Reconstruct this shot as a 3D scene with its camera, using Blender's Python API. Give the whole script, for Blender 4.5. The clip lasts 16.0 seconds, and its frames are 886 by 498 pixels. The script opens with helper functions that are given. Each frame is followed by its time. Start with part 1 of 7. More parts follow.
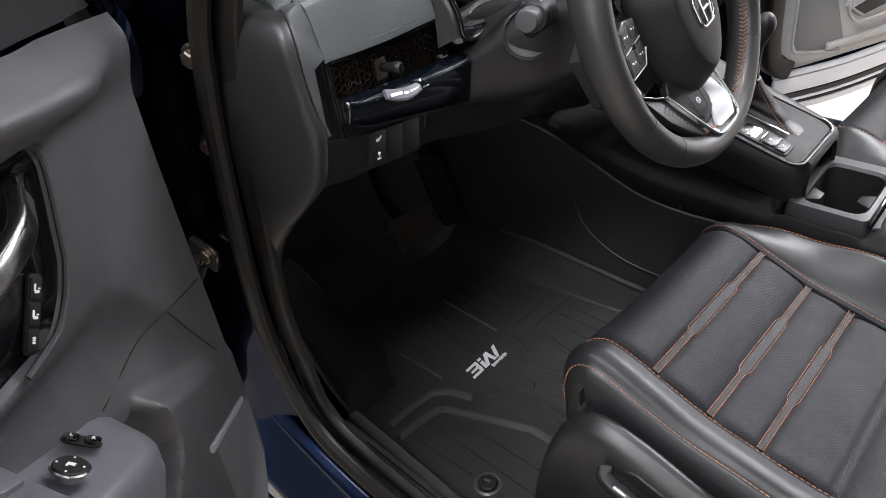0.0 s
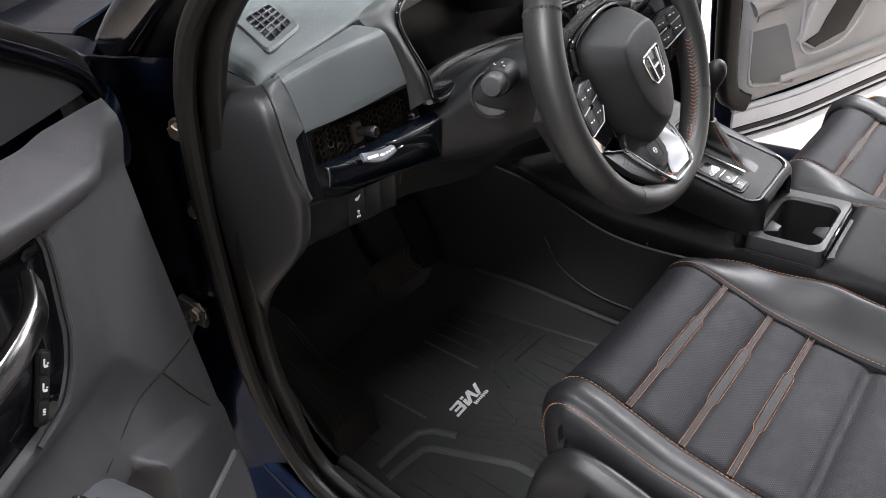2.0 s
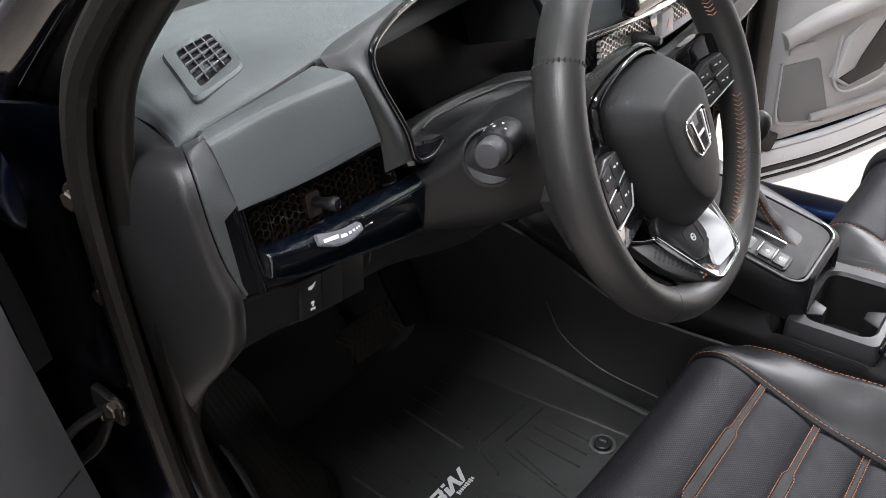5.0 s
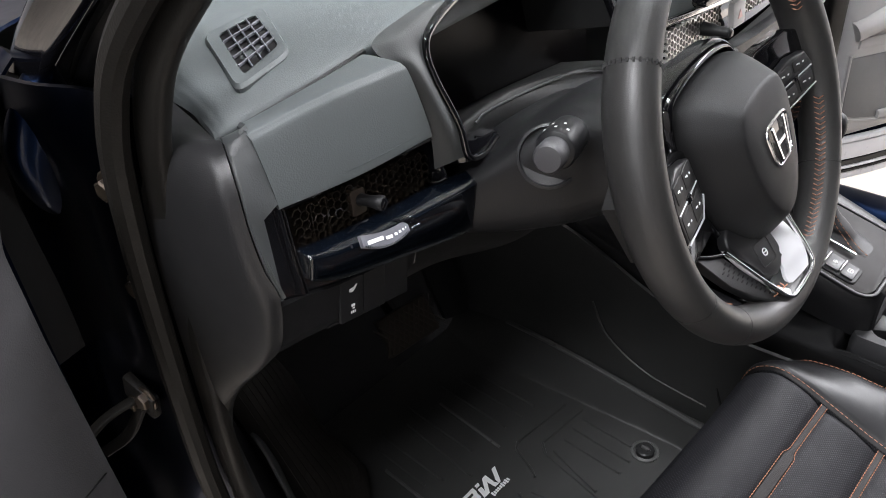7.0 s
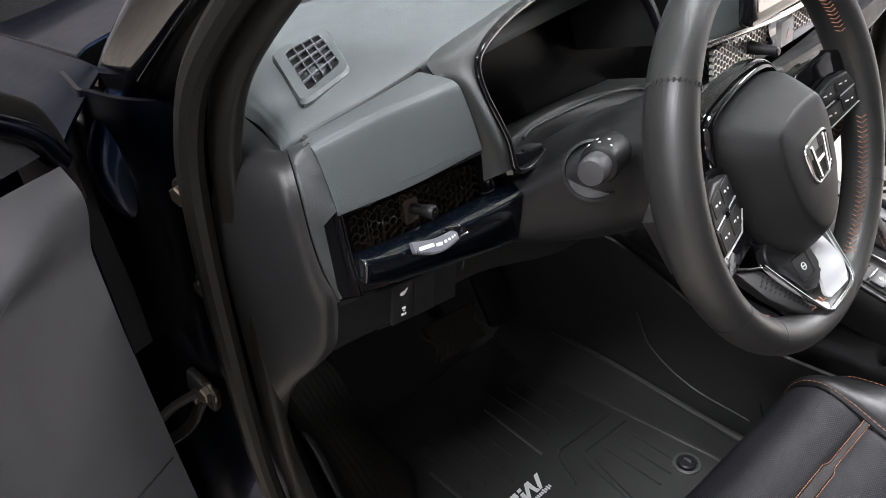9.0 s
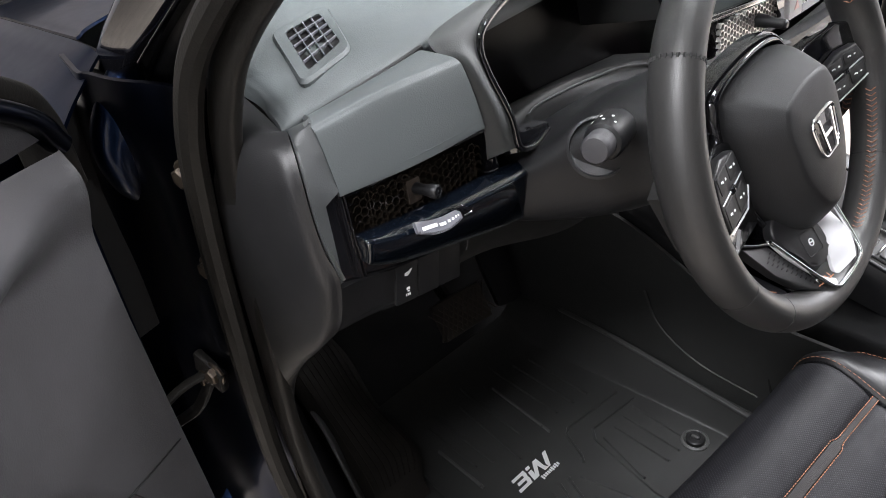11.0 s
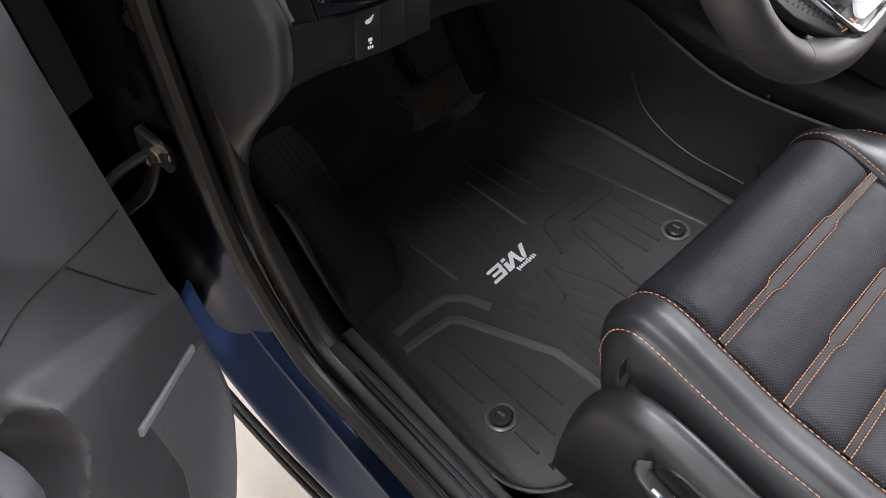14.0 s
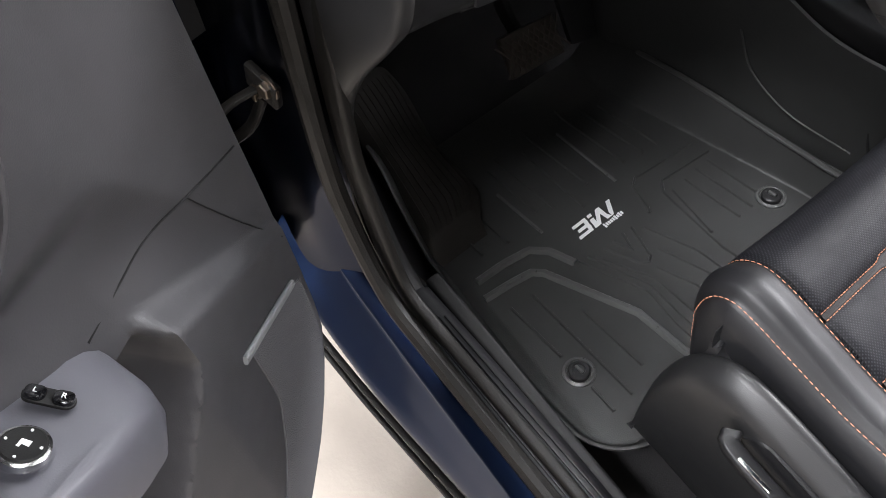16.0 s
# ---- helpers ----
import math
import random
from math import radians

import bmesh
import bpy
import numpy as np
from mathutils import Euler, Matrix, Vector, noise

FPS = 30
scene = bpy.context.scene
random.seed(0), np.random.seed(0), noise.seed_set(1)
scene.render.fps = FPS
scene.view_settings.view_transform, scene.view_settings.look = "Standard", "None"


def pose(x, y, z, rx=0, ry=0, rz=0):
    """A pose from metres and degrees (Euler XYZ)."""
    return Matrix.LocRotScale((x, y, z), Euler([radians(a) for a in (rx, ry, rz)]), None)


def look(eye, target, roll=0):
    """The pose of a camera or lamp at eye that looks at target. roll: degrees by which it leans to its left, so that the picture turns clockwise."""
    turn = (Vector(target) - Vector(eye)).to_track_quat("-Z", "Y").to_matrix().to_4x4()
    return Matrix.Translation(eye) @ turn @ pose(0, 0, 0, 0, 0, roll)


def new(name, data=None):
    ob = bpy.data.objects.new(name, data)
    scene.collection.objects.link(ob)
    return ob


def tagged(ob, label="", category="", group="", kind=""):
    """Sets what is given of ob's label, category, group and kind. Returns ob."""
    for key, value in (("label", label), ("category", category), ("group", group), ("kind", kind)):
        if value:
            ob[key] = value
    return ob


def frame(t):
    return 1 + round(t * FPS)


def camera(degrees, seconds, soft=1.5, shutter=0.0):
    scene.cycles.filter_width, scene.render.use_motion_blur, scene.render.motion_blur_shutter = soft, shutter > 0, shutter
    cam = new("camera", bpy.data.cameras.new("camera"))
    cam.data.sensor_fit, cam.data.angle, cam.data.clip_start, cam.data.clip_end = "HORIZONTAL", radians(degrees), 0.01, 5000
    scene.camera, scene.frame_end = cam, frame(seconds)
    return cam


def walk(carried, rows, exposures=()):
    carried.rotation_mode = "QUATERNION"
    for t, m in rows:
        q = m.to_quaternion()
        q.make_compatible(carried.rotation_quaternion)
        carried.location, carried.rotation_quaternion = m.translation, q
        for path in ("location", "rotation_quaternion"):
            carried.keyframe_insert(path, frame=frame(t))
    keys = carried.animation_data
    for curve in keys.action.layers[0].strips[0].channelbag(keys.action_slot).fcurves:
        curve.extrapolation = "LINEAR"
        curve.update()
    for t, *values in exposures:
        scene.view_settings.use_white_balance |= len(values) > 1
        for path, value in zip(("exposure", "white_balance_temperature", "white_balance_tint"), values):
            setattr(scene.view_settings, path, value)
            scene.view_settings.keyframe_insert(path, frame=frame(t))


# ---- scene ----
cam = camera(58.7, 16.0, soft=0.5)
PATH = [
    (0, (-1.184, 0.196, 1.342), (-0.012, 1.327, 0.182), -6.7),
    (0.5, (-1.167, 0.188, 1.35), (-0.005, 1.334, 0.193), -7.0),
    (1, (-1.162, 0.198, 1.351), (0.016, 1.344, 0.211), -6.9),
    (1.5, (-1.16, 0.19, 1.362), (0.048, 1.32, 0.238), -7.1),
    (2, (-1.202, 0.174, 1.391), (0.042, 1.285, 0.287), -7.8),
    (2.5, (-1.177, 0.221, 1.384), (0.1, 1.311, 0.298), -7.4),
    (3, (-1.076, 0.269, 1.374), (0.189, 1.373, 0.288), -7.4),
    (3.2, (-1.054, 0.273, 1.377), (0.195, 1.384, 0.279), -7.2),
    (5.3, (-1.008, 0.302, 1.354), (0.241, 1.412, 0.256), -5.1),
    (5.5, (-0.999, 0.303, 1.36), (0.226, 1.429, 0.251), -5.5),
    (6, (-0.99, 0.315, 1.361), (0.215, 1.456, 0.245), -5.6),
    (6.5, (-0.989, 0.323, 1.36), (0.195, 1.477, 0.234), -5.4),
    (7, (-0.986, 0.342, 1.351), (0.181, 1.502, 0.214), -5.0),
    (7.5, (-0.992, 0.339, 1.357), (0.149, 1.519, 0.215), -5.0),
    (8, (-1.001, 0.333, 1.36), (0.12, 1.538, 0.223), -5.2),
    (8.5, (-1.007, 0.324, 1.364), (0.102, 1.558, 0.247), -5.7),
    (9, (-1.009, 0.318, 1.369), (0.087, 1.576, 0.266), -6.1),
    (9.2, (-1.006, 0.321, 1.368), (0.081, 1.586, 0.264), -6.3),
    (11.3, (-1.002, 0.317, 1.367), (0.044, 1.561, 0.201), -7.5),
    (11.5, (-0.994, 0.319, 1.362), (0.043, 1.539, 0.163), -7.5),
    (12, (-0.986, 0.321, 1.337), (0.052, 1.49, 0.089), -7.4),
    (12.5, (-0.985, 0.313, 1.339), (0.025, 1.434, 0.026), -7.5),
    (13, (-0.991, 0.291, 1.322), (-0.043, 1.377, -0.064), -7.8),
    (13.5, (-1.005, 0.306, 1.295), (-0.1, 1.353, -0.15), -7.5),
    (14, (-0.986, 0.342, 1.276), (-0.123, 1.362, -0.213), -7.6),
    (14.5, (-0.975, 0.358, 1.271), (-0.139, 1.384, -0.228), -8.3),
    (15, (-0.984, 0.364, 1.281), (-0.174, 1.405, -0.222), -9.5),
    (15.5, (-1.003, 0.355, 1.29), (-0.257, 1.424, -0.227), -11.1),
    (16, (-1.008, 0.365, 1.284), (-0.341, 1.423, -0.277), -9.8),
]
walk(cam, [(t, look(eye, target, roll)) for t, eye, target, roll in PATH], [(0.0, -0.1), (3.2, -0.15), (5.5, -0.2), (9.0, -0.1), (11.5, 0.05), (12.5, 0.05), (13.5, 0.1), (14.0, 0.22), (14.5, 0.25), (16.0, 0.38)])

# ---- world and large lights ----
world = bpy.data.worlds.new("workshop_air")
world.use_nodes = True
world.node_tree.nodes["Background"].inputs[0].default_value = (0.92, 0.90, 1.0, 1)
world.node_tree.nodes["Background"].inputs[1].default_value = 0.20
scene.world = world
scene.view_settings.exposure = 0.0


def strip_lamp(x, y, z, sx, sy, watts, tint=(0.955, 0.955, 1.0), turn=None):
    data = bpy.data.lights.new("unseen_strip_light", "AREA")
    data.shape, data.size, data.size_y, data.energy, data.color = "RECTANGLE", sx, sy, watts, tint
    ob = new("unseen_strip_light", data)
    ob.matrix_world = turn if turn else pose(x, y, z)
    return ob


# Overhead strip lamps out of view, set by the brightness they give.
for lx, ly, length, watts in ((-0.62, -3.0, 1.6, 150), (-2.3, 2.5, 1.6, 50), (-2.45, 0.2, 1.2, 175), (4.4, -0.6, 2.4, 880), (0.1, 0.75, 1.6, 62)):
    strip_lamp(lx, ly, 3.55, 0.4, length, watts)

# unseen lamp added on the driver's side, tipped to light the footwell mat
strip_lamp(0, 0, 0, 0.5, 2.4, 60, turn=pose(-5.0, -0.7, 2.7, 0, -62, 0))

# ---- materials ----


def nodes_of(m):
    m.use_nodes = True
    nt = m.node_tree
    return nt, nt.nodes["Principled BSDF"]


def surface(name, color, rough=0.5, metal=0.0, grain=0.0, grain_scale=600.0, blotch=0.15, blotch_scale=9.0,
            coat=0.0, spec=0.5, rough_var=0.08, cells=False, flake=0.0):
    """A procedural surface: colour with large blotches, roughness wear, and a fine relief."""
    m = bpy.data.materials.new(name)
    nt, bsdf = nodes_of(m)
    link = nt.links.new
    geo = nt.nodes.new("ShaderNodeTexCoord")
    big = nt.nodes.new("ShaderNodeTexNoise")
    big.inputs["Scale"].default_value, big.inputs["Detail"].default_value = blotch_scale, 6
    link(geo.outputs["Object"], big.inputs["Vector"])
    ramp = nt.nodes.new("ShaderNodeMix")
    ramp.data_type = "RGBA"
    ramp.inputs[6].default_value = (*[c * (1 - blotch) for c in color], 1)
    ramp.inputs[7].default_value = (*[min(1, c * (1 + blotch)) for c in color], 1)
    link(big.outputs["Fac"], ramp.inputs[0])
    link(ramp.outputs[2], bsdf.inputs["Base Color"])
    wear = nt.nodes.new("ShaderNodeMapRange")
    wear.inputs[3].default_value, wear.inputs[4].default_value = max(0.02, rough - rough_var), min(1, rough + rough_var)
    mid = nt.nodes.new("ShaderNodeTexNoise")
    mid.inputs["Scale"].default_value, mid.inputs["Detail"].default_value = blotch_scale * 5, 8
    link(geo.outputs["Object"], mid.inputs["Vector"])
    link(mid.outputs["Fac"], wear.inputs[0])
    link(wear.outputs[0], bsdf.inputs["Roughness"])
    bsdf.inputs["Metallic"].default_value = metal
    bsdf.inputs["Specular IOR Level"].default_value = spec
    bsdf.inputs["Coat Weight"].default_value = coat
    bsdf.inputs["Coat Roughness"].default_value = 0.04
    if grain:
        if cells:
            fine = nt.nodes.new("ShaderNodeTexVoronoi")
            fine.feature = "SMOOTH_F1"
            fine.inputs["Scale"].default_value = grain_scale
            out = fine.outputs["Distance"]
        else:
            fine = nt.nodes.new("ShaderNodeTexNoise")
            fine.inputs["Scale"].default_value, fine.inputs["Detail"].default_value = grain_scale, 3
            out = fine.outputs["Fac"]
        link(geo.outputs["Object"], fine.inputs["Vector"])
        bump = nt.nodes.new("ShaderNodeBump")
        bump.inputs["Strength"].default_value, bump.inputs["Distance"].default_value = grain, 0.0012
        link(out, bump.inputs["Height"])
        link(bump.outputs[0], bsdf.inputs["Normal"])
    return m


def glass(name, tint=(0.9, 0.97, 0.95)):
    m = bpy.data.materials.new(name)
    nt, bsdf = nodes_of(m)
    bsdf.inputs["Base Color"].default_value = (*tint, 1)
    bsdf.inputs["Roughness"].default_value = 0.0
    bsdf.inputs["IOR"].default_value = 1.45
    bsdf.inputs["Transmission Weight"].default_value = 1.0
    return m


PAINT = surface("navy_metallic_paint", (0.0066, 0.0145, 0.041), 0.34, 1.0, coat=0.30, spec=0.2, blotch=0.12, blotch_scale=14, rough_var=0.04)
# The same navy darkened: its dim reflections are put into the colour.
PAINT_SHADED = surface("navy_shaded_paint", (0.0040, 0.0068, 0.0180), 0.30, 1.0, coat=0.30, spec=0.2, blotch=0.10, rough_var=0.05)
SOFT = surface("charcoal_soft_touch", (0.060, 0.0675, 0.069), 0.55, spec=0.35, grain=0.1, grain_scale=800, cells=True, blotch=0.05)
HARD = surface("black_moulded_plastic", (0.0085, 0.0085, 0.0092), 0.42, spec=0.3, grain=0.1, grain_scale=1300, cells=True, blotch=0.1)
HARD_DARK = surface("black_matt_plastic", (0.009, 0.0088, 0.0088), 0.55, spec=0.3, grain=0.1, grain_scale=1200, cells=True, blotch=0.15)
DOORCARD = surface("dark_grey_door_card", (0.044, 0.043, 0.046), 0.5, grain=0.12, grain_scale=900, cells=True, blotch=0.06)
SWITCHGREY = surface("grey_satin_plastic", (0.10, 0.10, 0.115), 0.42, grain=0.1, grain_scale=900, blotch=0.05)
LEVERGREY = surface("warm_grey_satin_plate", (0.026, 0.024, 0.0235), 0.62, spec=0.25, grain=0.06, grain_scale=900, blotch=0.06)
CONSOLESKIN = surface("matt_black_console_skin", (0.0095, 0.0095, 0.010), 0.68, spec=0.2, grain=0.1, grain_scale=1200, cells=True, blotch=0.1)
CAPSKIN = surface("charcoal_end_cap_skin", (0.0165, 0.0165, 0.0172), 0.42, spec=0.4, grain=0.1, grain_scale=900, cells=True, blotch=0.1)
FOOTRUBBER = surface("dull_brown_black_rubber", (0.0190, 0.0168, 0.0145), 0.75, spec=0.25, grain=0.5, grain_scale=900, blotch=0.25, blotch_scale=18)
LEATHER = surface("black_leather", (0.0115, 0.0115, 0.0127), 0.46, spec=0.38, grain=0.08, grain_scale=1400, cells=True, blotch=0.1)
WHEEL_LEATHER = surface("smooth_black_leather", (0.0215, 0.0210, 0.0205), 0.42, grain=0.08, grain_scale=1500, cells=True, blotch=0.08)
RUBBER = surface("black_rubber", (0.032, 0.0325, 0.0315), 0.44, grain=0.22, grain_scale=700, blotch=0.25, blotch_scale=14)
# Paler rubber: the sheen on ridges and edges is put into the colour.
RUBBER_SHEEN = surface("sheen_grey_rubber", (0.075, 0.076, 0.074), 0.30, grain=0.2, grain_scale=800, blotch=0.2, blotch_scale=20)
SEAL = surface("black_seal_rubber", (0.0080, 0.0072, 0.0062), 0.5, spec=0.3, grain=0.3, grain_scale=500, blotch=0.3)
CARPET = surface("black_carpet", (0.017, 0.0165, 0.0168), 0.95, grain=1.0, grain_scale=1500, blotch=0.3, spec=0.2)
GLOSS = surface("piano_black", (0.004, 0.004, 0.005), 0.08, coat=0.8, rough_var=0.03, blotch=0.1)
BAR = surface("dark_blue_gloss_trim", (0.002, 0.0032, 0.0055), 0.12, coat=0.7, rough_var=0.04, blotch=0.1)
CHROME = surface("satin_chrome", (0.72, 0.72, 0.72), 0.16, 1.0, rough_var=0.05, blotch=0.05)
SEATPLASTIC = surface("black_seat_plastic", (0.014, 0.014, 0.0145), 0.42, grain=0.08, grain_scale=1300, cells=True, blotch=0.1)
PADSKIN = surface("matt_black_airbag_skin", (0.012, 0.012, 0.0125), 0.56, spec=0.28, grain=0.1, grain_scale=1400, cells=True, blotch=0.06)
SILVERFACE = surface("bright_silver_trim", (0.72, 0.72, 0.74), 0.36, 0.45, rough_var=0.05, blotch=0.05)
STEEL = surface("zinc_steel", (0.15, 0.125, 0.10), 0.42, 1.0, blotch=0.3, blotch_scale=60)
SCREEN = surface("dark_display_glass", (0.004, 0.0033, 0.004), 0.3, spec=0.2, coat=0.0, blotch=0.2, rough_var=0.04)
MARK = surface("white_printed_mark", (0.75, 0.76, 0.76), 0.5, blotch=0.05)
THREAD = surface("copper_thread", (0.50, 0.22, 0.13), 0.7, blotch=0.2, blotch_scale=90)
THREAD_BROWN = surface("brown_thread", (0.24, 0.105, 0.06), 0.7, blotch=0.2, blotch_scale=90)
HOODSKIN = surface("grey_green_hood_skin", (0.030, 0.032, 0.032), 0.62, grain=0.10, grain_scale=800, cells=True, blotch=0.05)
# Speaker mesh lightened for the overlit far door.
FARMESH = surface("overlit_speaker_mesh", (0.17, 0.17, 0.172), 0.6, grain=0.4, grain_scale=1200, cells=True)
ENDSKIN = surface("dark_grey_end_skin", (0.036, 0.039, 0.040), 0.50, grain=0.1, grain_scale=800, cells=True, blotch=0.05)
FRAMEGREY = surface("charcoal_dash_frame", (0.024, 0.024, 0.0255), 0.48, grain=0.08, grain_scale=900, cells=True, blotch=0.05)
PALESTRIP = surface("pale_satin_strip", (0.22, 0.23, 0.235), 0.35, blotch=0.05)
THREAD_DARK = surface("black_thread", (0.012, 0.012, 0.012), 0.7)
# Far card paled for strong light; also the hazard switch's own grey.
GREYTRIM = surface("lit_card_and_switch_grey", (0.40, 0.39, 0.385), 0.55, grain=0.12, grain_scale=900, cells=True, blotch=0.06)
GREYDARK = surface("grey_speaker_mesh", (0.085, 0.085, 0.09), 0.6, grain=0.6, grain_scale=1200, cells=True)
# Far door's lower edge: its overexposure put into a near-white colour.
OVERLIT_PAINT = surface("overlit_lower_door_paint", (0.70, 0.71, 0.76), 0.3, 0.0, coat=0.8, blotch=0.08)
CONCRETE = surface("dusty_concrete", (0.56, 0.50, 0.43), 0.75, grain=0.5, grain_scale=120, blotch=0.45, blotch_scale=4)
WALLPAINT = surface("grey_wall_paint", (0.44, 0.44, 0.46), 0.8, grain=0.2, grain_scale=60, blotch=0.08, blotch_scale=1.5)
CEILPAINT = surface("ceiling_paint", (0.50, 0.50, 0.51), 0.9, blotch=0.06, blotch_scale=1.5)
GLASS = glass("clear_glass")
TINTED = glass("tinted_glass", (0.55, 0.68, 0.62))

# ---- mesh tools ----


def thing(name, base, label, category, group="", kind=""):
    """A top-level Empty that carries the parts of one thing."""
    ob = new(name)
    ob.empty_display_size = 0.1
    ob.matrix_basis = Matrix.Translation(base)
    ob["base"] = base
    return tagged(ob, label, category, group, kind)


def link_mesh(name, bm, material, angle=35):
    data = bpy.data.meshes.new(name)
    bmesh.ops.recalc_face_normals(bm, faces=bm.faces)
    bm.to_mesh(data)
    bm.free()
    for mtl in (material if isinstance(material, (list, tuple)) else (material,)):
        data.materials.append(mtl)
    for p in data.polygons:
        p.use_smooth = True
    data.set_sharp_from_angle(angle=radians(angle))
    return data


def part(name, bm, material, parent, label="", angle=35):
    """One mesh object under a thing or under a part; the mesh is given in world places."""
    ob = new(name, link_mesh(name, bm, material, angle))
    ob.parent = parent
    if parent.type == "EMPTY":
        ob.matrix_parent_inverse = Matrix.Translation(parent["base"]).inverted()
    if label:
        ob["label"] = label
    return ob


def single(name, bm, material, label, category, group="", kind="", angle=35):
    return tagged(new(name, link_mesh(name, bm, material, angle)), label, category, group, kind)


def spline(points, n, closed=False):
    """n points along a smooth curve through the given ones."""
    p = [Vector(q) for q in points]
    k = len(p)
    out = []
    spans = k if closed else k - 1
    for i in range(n):
        f = i / n * spans if closed else i / (n - 1) * spans
        j = min(int(f), spans - 1)
        f -= j
        if closed:
            a, b, c, d = (p[(j + o) % k] for o in (-1, 0, 1, 2))
        else:
            b, c = p[j], p[j + 1]
            a = p[j - 1] if j else b + (b - c)
            d = p[j + 2] if j + 2 < k else c + (c - b)
        out.append(0.5 * (2 * b + (c - a) * f + (2 * a - 5 * b + 4 * c - d) * f * f + (3 * b - a - 3 * c + d) * f ** 3))
    return out


def skin(bm, rows, closed_u=False, closed_v=False, cap=False):
    """Faces over a grid of places: rows of equal length."""
    v = [[bm.verts.new(q) for q in row] for row in rows]
    m, n = len(v), len(v[0])
    for i in range(m if closed_v else m - 1):
        for j in range(n if closed_u else n - 1):
            bm.faces.new((v[i][j], v[i][(j + 1) % n], v[(i + 1) % m][(j + 1) % n], v[(i + 1) % m][j]))
    if cap and closed_u:
        bm.faces.new(v[0]), bm.faces.new(v[-1])
    return v


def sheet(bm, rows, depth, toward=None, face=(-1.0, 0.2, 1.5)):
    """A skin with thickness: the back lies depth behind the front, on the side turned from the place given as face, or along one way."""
    m, n = len(rows), len(rows[0])
    rows = [[Vector(q) for q in row] for row in rows]
    norms, total = [], 0.0
    for i in range(m):
        line = []
        for j in range(n):
            du = rows[i][min(j + 1, n - 1)] - rows[i][max(j - 1, 0)]
            dv = rows[min(i + 1, m - 1)][j] - rows[max(i - 1, 0)][j]
            line.append(du.cross(dv).normalized())
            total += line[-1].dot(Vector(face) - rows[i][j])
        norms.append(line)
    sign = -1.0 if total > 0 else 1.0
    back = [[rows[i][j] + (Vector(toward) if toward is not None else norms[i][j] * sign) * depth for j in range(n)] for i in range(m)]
    a, b = skin(bm, rows), skin(bm, back)
    edge = [(0, j) for j in range(n)] + [(i, n - 1) for i in range(1, m)] + [(m - 1, j) for j in range(n - 2, -1, -1)] + [(i, 0) for i in range(m - 2, 0, -1)]
    for (i, j), (k, l) in zip(edge, edge[1:] + edge[:1]):
        bm.faces.new((a[i][j], a[k][l], b[k][l], b[i][j]))


def net(ctrl, nu, nv):
    """A smooth grid through a small control net, nv rows of nu places."""
    rows = [spline(r, nu) for r in ctrl]
    cols = [spline([r[j] for r in rows], nv) for j in range(nu)]
    return [[cols[j][i] for j in range(nu)] for i in range(nv)]


def box(bm, centre, size, turn=None, bevel=0.004, segs=2):
    """A box with rounded edges, about its centre, turned by a matrix."""
    tmp = bmesh.new()
    bmesh.ops.create_cube(tmp, size=1)
    bmesh.ops.scale(tmp, vec=size, verts=tmp.verts)
    if bevel:
        bmesh.ops.bevel(tmp, geom=tmp.edges[:], offset=min(bevel, 0.45 * min(size)), segments=segs, affect="EDGES", profile=0.5)
    m = Matrix.Translation(centre) @ (turn.to_4x4() if turn else Matrix())
    bmesh.ops.transform(tmp, matrix=m, verts=tmp.verts)
    data = bpy.data.meshes.new("tmp")
    tmp.to_mesh(data)
    tmp.free()
    bm.from_mesh(data)
    bpy.data.meshes.remove(data)


def merge(bm, tmp, m=None):
    if m:
        bmesh.ops.transform(tmp, matrix=m, verts=tmp.verts)
    data = bpy.data.meshes.new("tmp")
    tmp.to_mesh(data)
    tmp.free()
    bm.from_mesh(data)
    bpy.data.meshes.remove(data)


def prism(bm, outline, depth, m, bevel=0.0, segs=2):
    """An outline in the x, y plane, thickened along z from 0 to depth, with a rounded upper edge, placed by m."""
    tmp = bmesh.new()
    low = [tmp.verts.new((x, y, 0)) for x, y in outline]
    top = [tmp.verts.new((x, y, depth)) for x, y in outline]
    n = len(outline)
    tmp.faces.new(low[::-1])
    f = tmp.faces.new(top)
    for i in range(n):
        tmp.faces.new((low[i], low[(i + 1) % n], top[(i + 1) % n], top[i]))
    if bevel:
        bmesh.ops.bevel(tmp, geom=list(f.edges), offset=bevel, segments=segs, affect="EDGES", profile=0.5)
    merge(bm, tmp, m)


def rounded(w, h, r, n=5, cx=0.0, cy=0.0):
    """The outline of a rounded rectangle."""
    out = []
    for ax, ay, a0 in ((w / 2 - r, h / 2 - r, 0), (-w / 2 + r, h / 2 - r, 90), (-w / 2 + r, -h / 2 + r, 180), (w / 2 - r, -h / 2 + r, 270)):
        for i in range(n):
            a = radians(a0 + 90 * i / (n - 1))
            out.append((cx + ax + r * math.cos(a), cy + ay + r * math.sin(a)))
    return out


def frames_along(path, closed=False, up=(0, 0, 1)):
    """Place, side and normal at each point of a path, without twist against the given up."""
    k = len(path)
    out = []
    for i, p in enumerate(path):
        a = path[(i - 1) % k] if closed or i else p
        b = path[(i + 1) % k] if closed or i < k - 1 else p
        t = (b - a).normalized()
        side = t.cross(Vector(up)).normalized()
        out.append((p, side, side.cross(t).normalized()))
    return out


